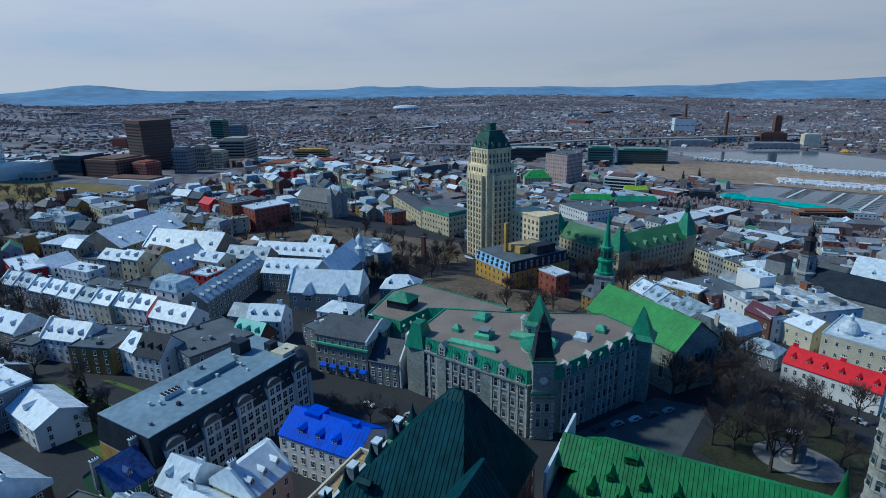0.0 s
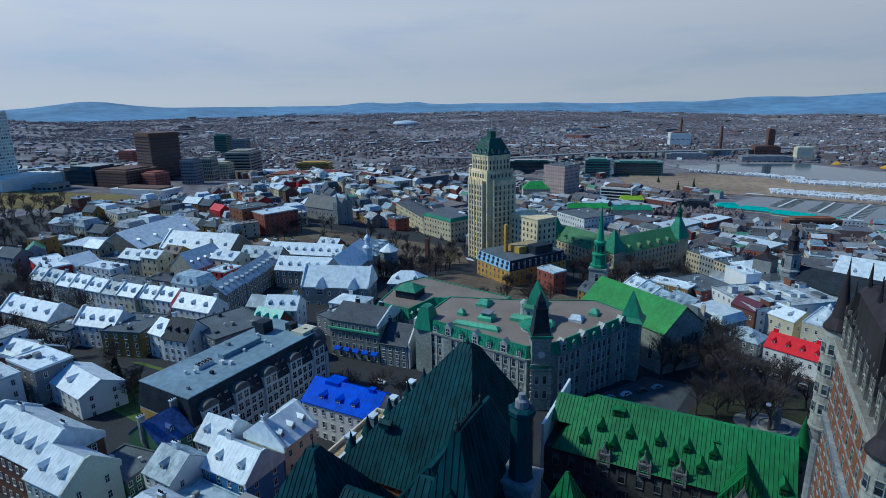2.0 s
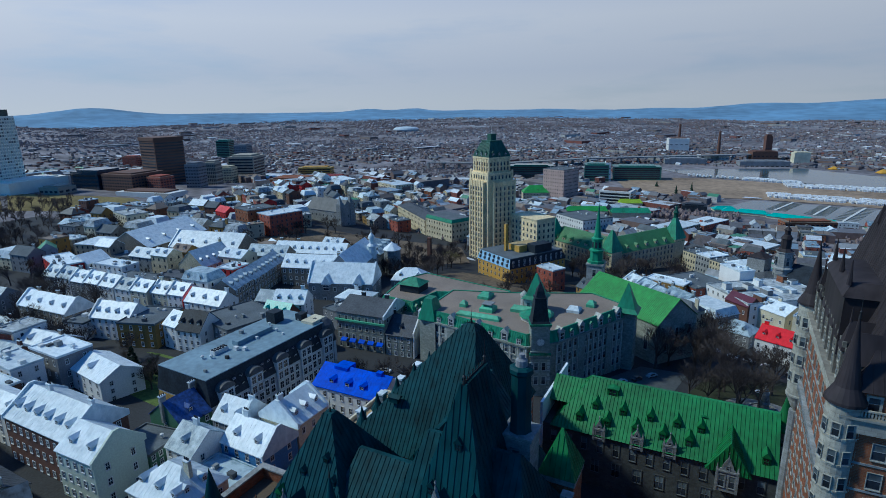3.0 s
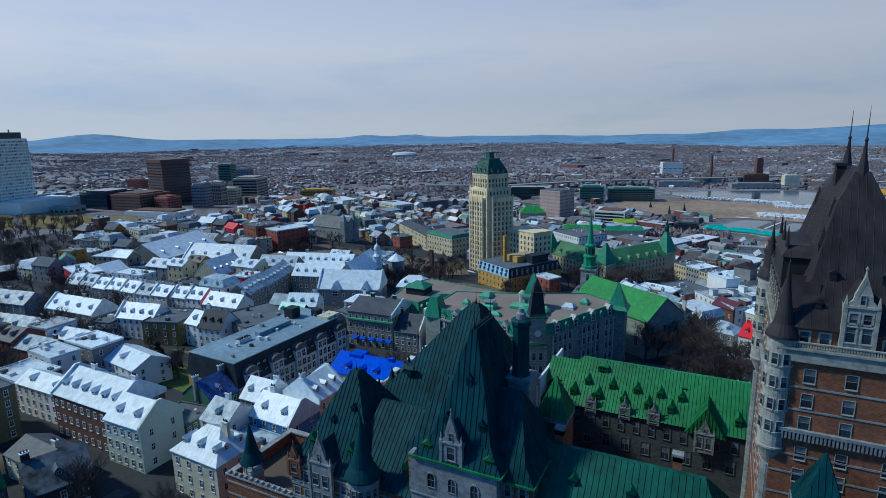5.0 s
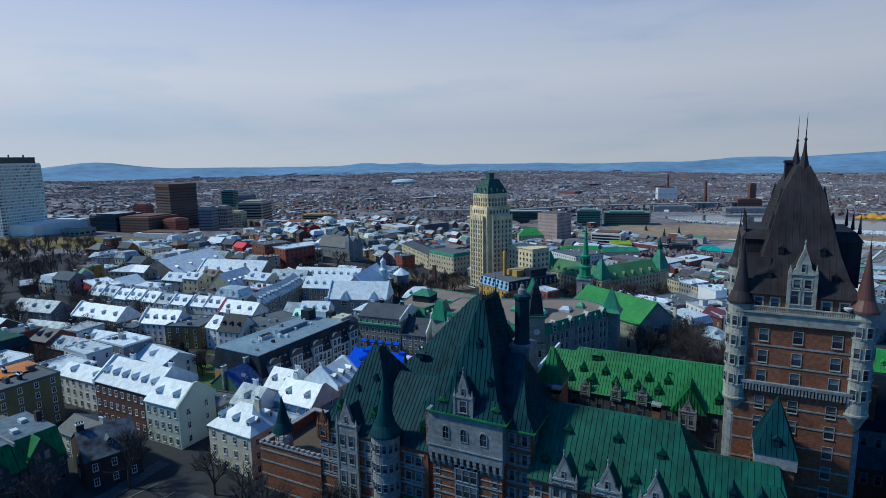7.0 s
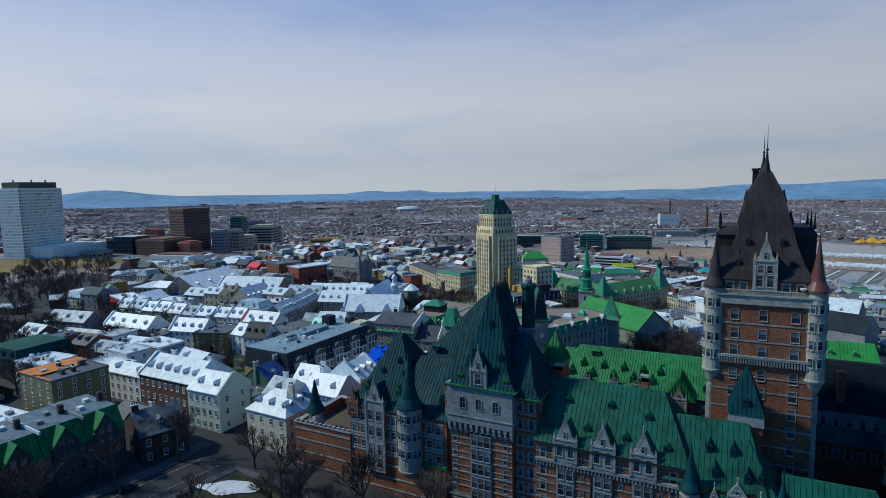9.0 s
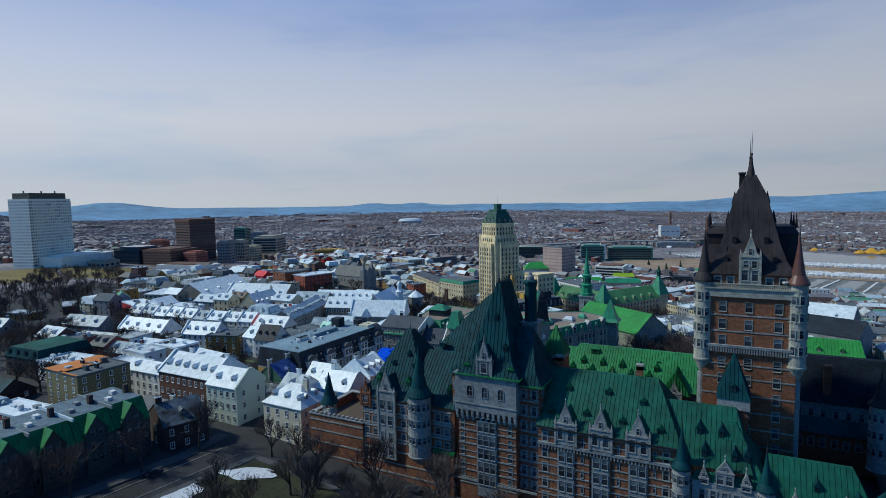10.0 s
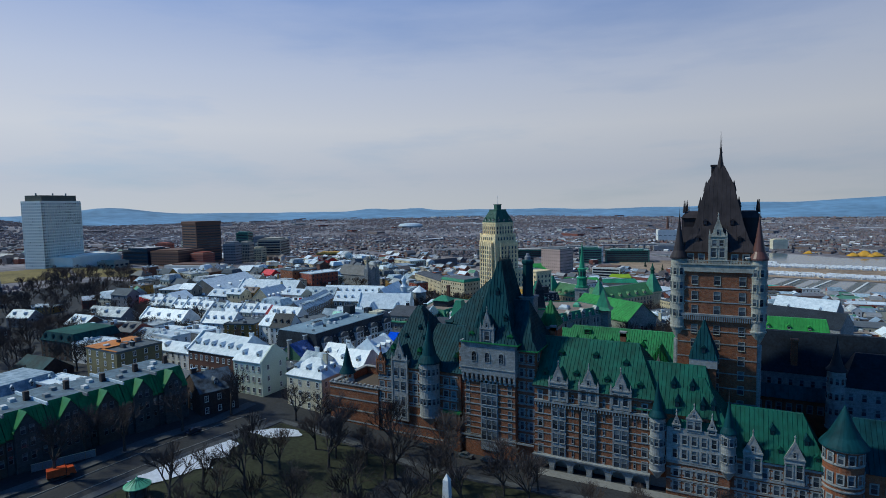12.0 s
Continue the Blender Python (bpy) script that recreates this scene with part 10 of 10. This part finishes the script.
for _ in range(330):
    px, py, s = rg.uniform(-72, 20), rg.uniform(646, 690), rg.uniform(1.2, 2.6)
    z, t = ground_z(px, py), rg.uniform(0, 6.28)
    j = rg.uniform(0.6, 1.3, 6)
    v = np.array([(px + s * j[0] * math.cos(t), py + s * j[0] * math.sin(t), z + 2 * s), (px - s * j[1] * math.sin(t), py + s * j[1] * math.cos(t), z + s * 2.4), (px - s * j[2] * math.cos(t), py - s * j[2] * math.sin(t), z + s * 1.8), (px + s * j[3] * math.sin(t), py - s * j[3] * math.cos(t), z + 2 * s), (px, py, z + s * 2.4 + s * j[4]), (px, py, z - 0.5)])
    wood.append((v, OCT))
# Tree colours lightened towards violet, the haze being in the colour.
soup("far_bare_woods", wood, island_mat("hazed far bare woods", ((0.0, (0.22, 0.172, 0.17)), (0.4, (0.18, 0.150, 0.158)), (0.7, (0.25, 0.185, 0.165)), (0.93, (0.12, 0.13, 0.12))), 0.95), "bare brown trees between the distant houses", "woods")

# bare trees in yards between the houses
tm, cm = tree_mesh(31, 12.0, 4)
bare = []
for bm in (tm, cm):
    bm.verts.ensure_lookup_table()
    bm.verts.index_update()
    bare.append((np.array([tuple(v.co) for v in bm.verts]), [tuple(v.index for v in f.verts) for f in bm.faces]))
    bm.free()
yard = []
for x0, x1, y0, y1, n in ((-340, -195, -20, 135, 90), (-470, -300, 90, 260, 120), (-580, -400, 160, 330, 110), (-340, -200, 140, 300, 30), (-290, -180, 230, 340, 20), (-120, 60, 380, 520, 40)):
    for _ in range(n):
        x, y = rg.uniform(x0, x1), rg.uniform(y0, y1)
        if not free(x, y, 1.0):
            continue
        t, k = rg.uniform(0, 6.28), rg.uniform(0.7, 1.15)
        c, s = math.cos(t) * k, math.sin(t) * k
        for vv, ff in bare:
            yard.append((np.stack([vv[:, 0] * c - vv[:, 1] * s + x, vv[:, 0] * s + vv[:, 1] * c + y, vv[:, 2] * k + ground_z(x, y)], axis=1), ff))
for i in range(250):
    u, v = rg.uniform(-130, 130), rg.uniform(-42, 42)
    x, y = (-500 + u * math.cos(-0.61) - v * math.sin(-0.61), 200 + u * math.sin(-0.61) + v * math.cos(-0.61)) if i < 150 else (-345 + u * 0.57, 66 + v * 1.45)
    t, k = rg.uniform(0, 6.28), rg.uniform(0.9, 1.4)
    c, s = math.cos(t) * k, math.sin(t) * k
    for vv, ff in bare:
        yard.append((np.stack([vv[:, 0] * c - vv[:, 1] * s + x, vv[:, 0] * s + vv[:, 1] * c + y, vv[:, 2] * k + ground_z(x, y)], axis=1), ff))
soup("yard_trees", yard, TWIG, "bare brown trees in yards between the houses", "trees")

# ---- harbour ----
boats = []
for (xa, ya), (xb, yb), n, rows_ in (((83, 965), (230, 950), 46, 3), ((56, 855), (215, 829), 46, 3), ((25, 1034), (107, 1003), 26, 2), ((-60, 1060), (20, 1040), 14, 1), ((215, 829), (420, 800), 60, 3), ((230, 950), (420, 940), 56, 3)):
    for row_ in range(rows_):
        for k in range(n):
            if rg.rand() < 0.12:
                continue
            f = (k + 0.4 * rg.rand()) / n
            x, y = xa + (xb - xa) * f, ya + (yb - ya) * f + row_ * 13 + rg.uniform(-1, 1)
            w, d = rg.uniform(2.4, 3.4), rg.uniform(7, 10)
            boats.append(box_at(x, y, -48.9, w, d, rg.uniform(1.4, 2.4), radians(12 + rg.uniform(-6, 6)), 1.2))
soup("wintering_boats", boats, FARW, "rows of white-wrapped boats stored for winter", "boats")
for x0, y0, x1, y1 in ((59, 750, 82, 815), (97, 733, 121, 804), (122, 707, 157, 804), (165, 700, 196, 796)):
    t = math.atan2(y1 - y0, x1 - x0)
    ob = thing("floating_dock", (x0 + x1) / 2, (y0 + y1) / 2, -49.2, math.degrees(t), "long pale floating dock in the basin", "dock", "docks")
    L = math.hypot(x1 - x0, y1 - y0)
    part("deck", bx(B(), -L / 2, L / 2, -1.3, 1.3, 0, 0.6), CONCRETE, ob)
    for k in range(10):
        px = -L / 2 + L * (k + .5) / 10
        part("finger_pier", bx(B(), px - .4, px + .4, -11, 11, 0, .4), PAVING, ob)
for k, (x, y, w, rot) in enumerate(((4, 730, 26, 20), (34, 716, 34, -12), (10, 722, 16, 5), (72, 698, 46, -20), (104, 684, 24, -20))):
    ob = thing("market_hall", x, y, ground_z(x, y), rot, "low market hall with a turquoise roof", "building", "market halls")
    part("wall", bx(B(), -w / 2, w / 2, -6, 6, 0, 2.6), CREAM, ob)
    bm = B()
    frustum(bm, (-w / 2 - 1, w / 2 + 1, -7, 7), (-w / 2 + 5, w / 2 - 5, -.5, .5), 2.6, 6.0)
    part("roof", bm, TEALROOF, ob)
for x, y, r, h in ((262, 1206, 15, 11), (243, 1200, 11, 7), (281, 1210, 13, 8), (270, 1196, 9, 5), (176, 1240, 10, 6), (189, 1236, 7, 4)):
    ob = thing("ore_heap", x, y, -49.6, 0, "heap of yellow-orange bulk material", "heap", "ore heaps")
    bm = lathe(B(), 0, 0, [(r, 0), (r * .8, h * .25), (r * .55, h * .55), (r * .25, h * .85), (0, h)], 18)
    for v in bm.verts:
        v.co.xy *= 1 + 0.3 * noise.noise((v.co.x * .12 + x, v.co.y * .12, 3.0))
    part("mound", bm, mat("orange yellow bulk", (0.56, 0.30, 0.04), 0.95), ob, smooth=True)
vi = thing("viaduct", -260, 1190, -50, 0, "long grey concrete road viaduct on piers", "bridge")
P = [(-560, 1010), (-399, 1050), (-269, 1190), (-81, 1300), (120, 1420)]
bm = B()
GREYCONC = mat("weathered grey concrete", (0.26, 0.26, 0.255), 0.85)
for (xa, ya), (xb, yb) in zip(P, P[1:]):
    t = Vector((xb - xa, yb - ya)).normalized()
    o = Vector((-t.y, t.x)) * 9
    prism(bm, [(xa - o.x, ya - o.y), (xb - o.x, yb - o.y), (xb + o.x, yb + o.y), (xa + o.x, ya + o.y)], -38, -36)
    n = int(math.hypot(xb - xa, yb - ya) / 32)
    for k in range(n):
        x, y = xa + (xb - xa) * k / n, ya + (yb - ya) * k / n
        part("pier", bx(B(), x - 2, x + 2, y - 2, y + 2, -51, -38), GREYCONC, vi, world=True)
bmesh.ops.recalc_face_normals(bm, faces=bm.faces)
part("deck", bm, GREYCONC, vi, world=True)
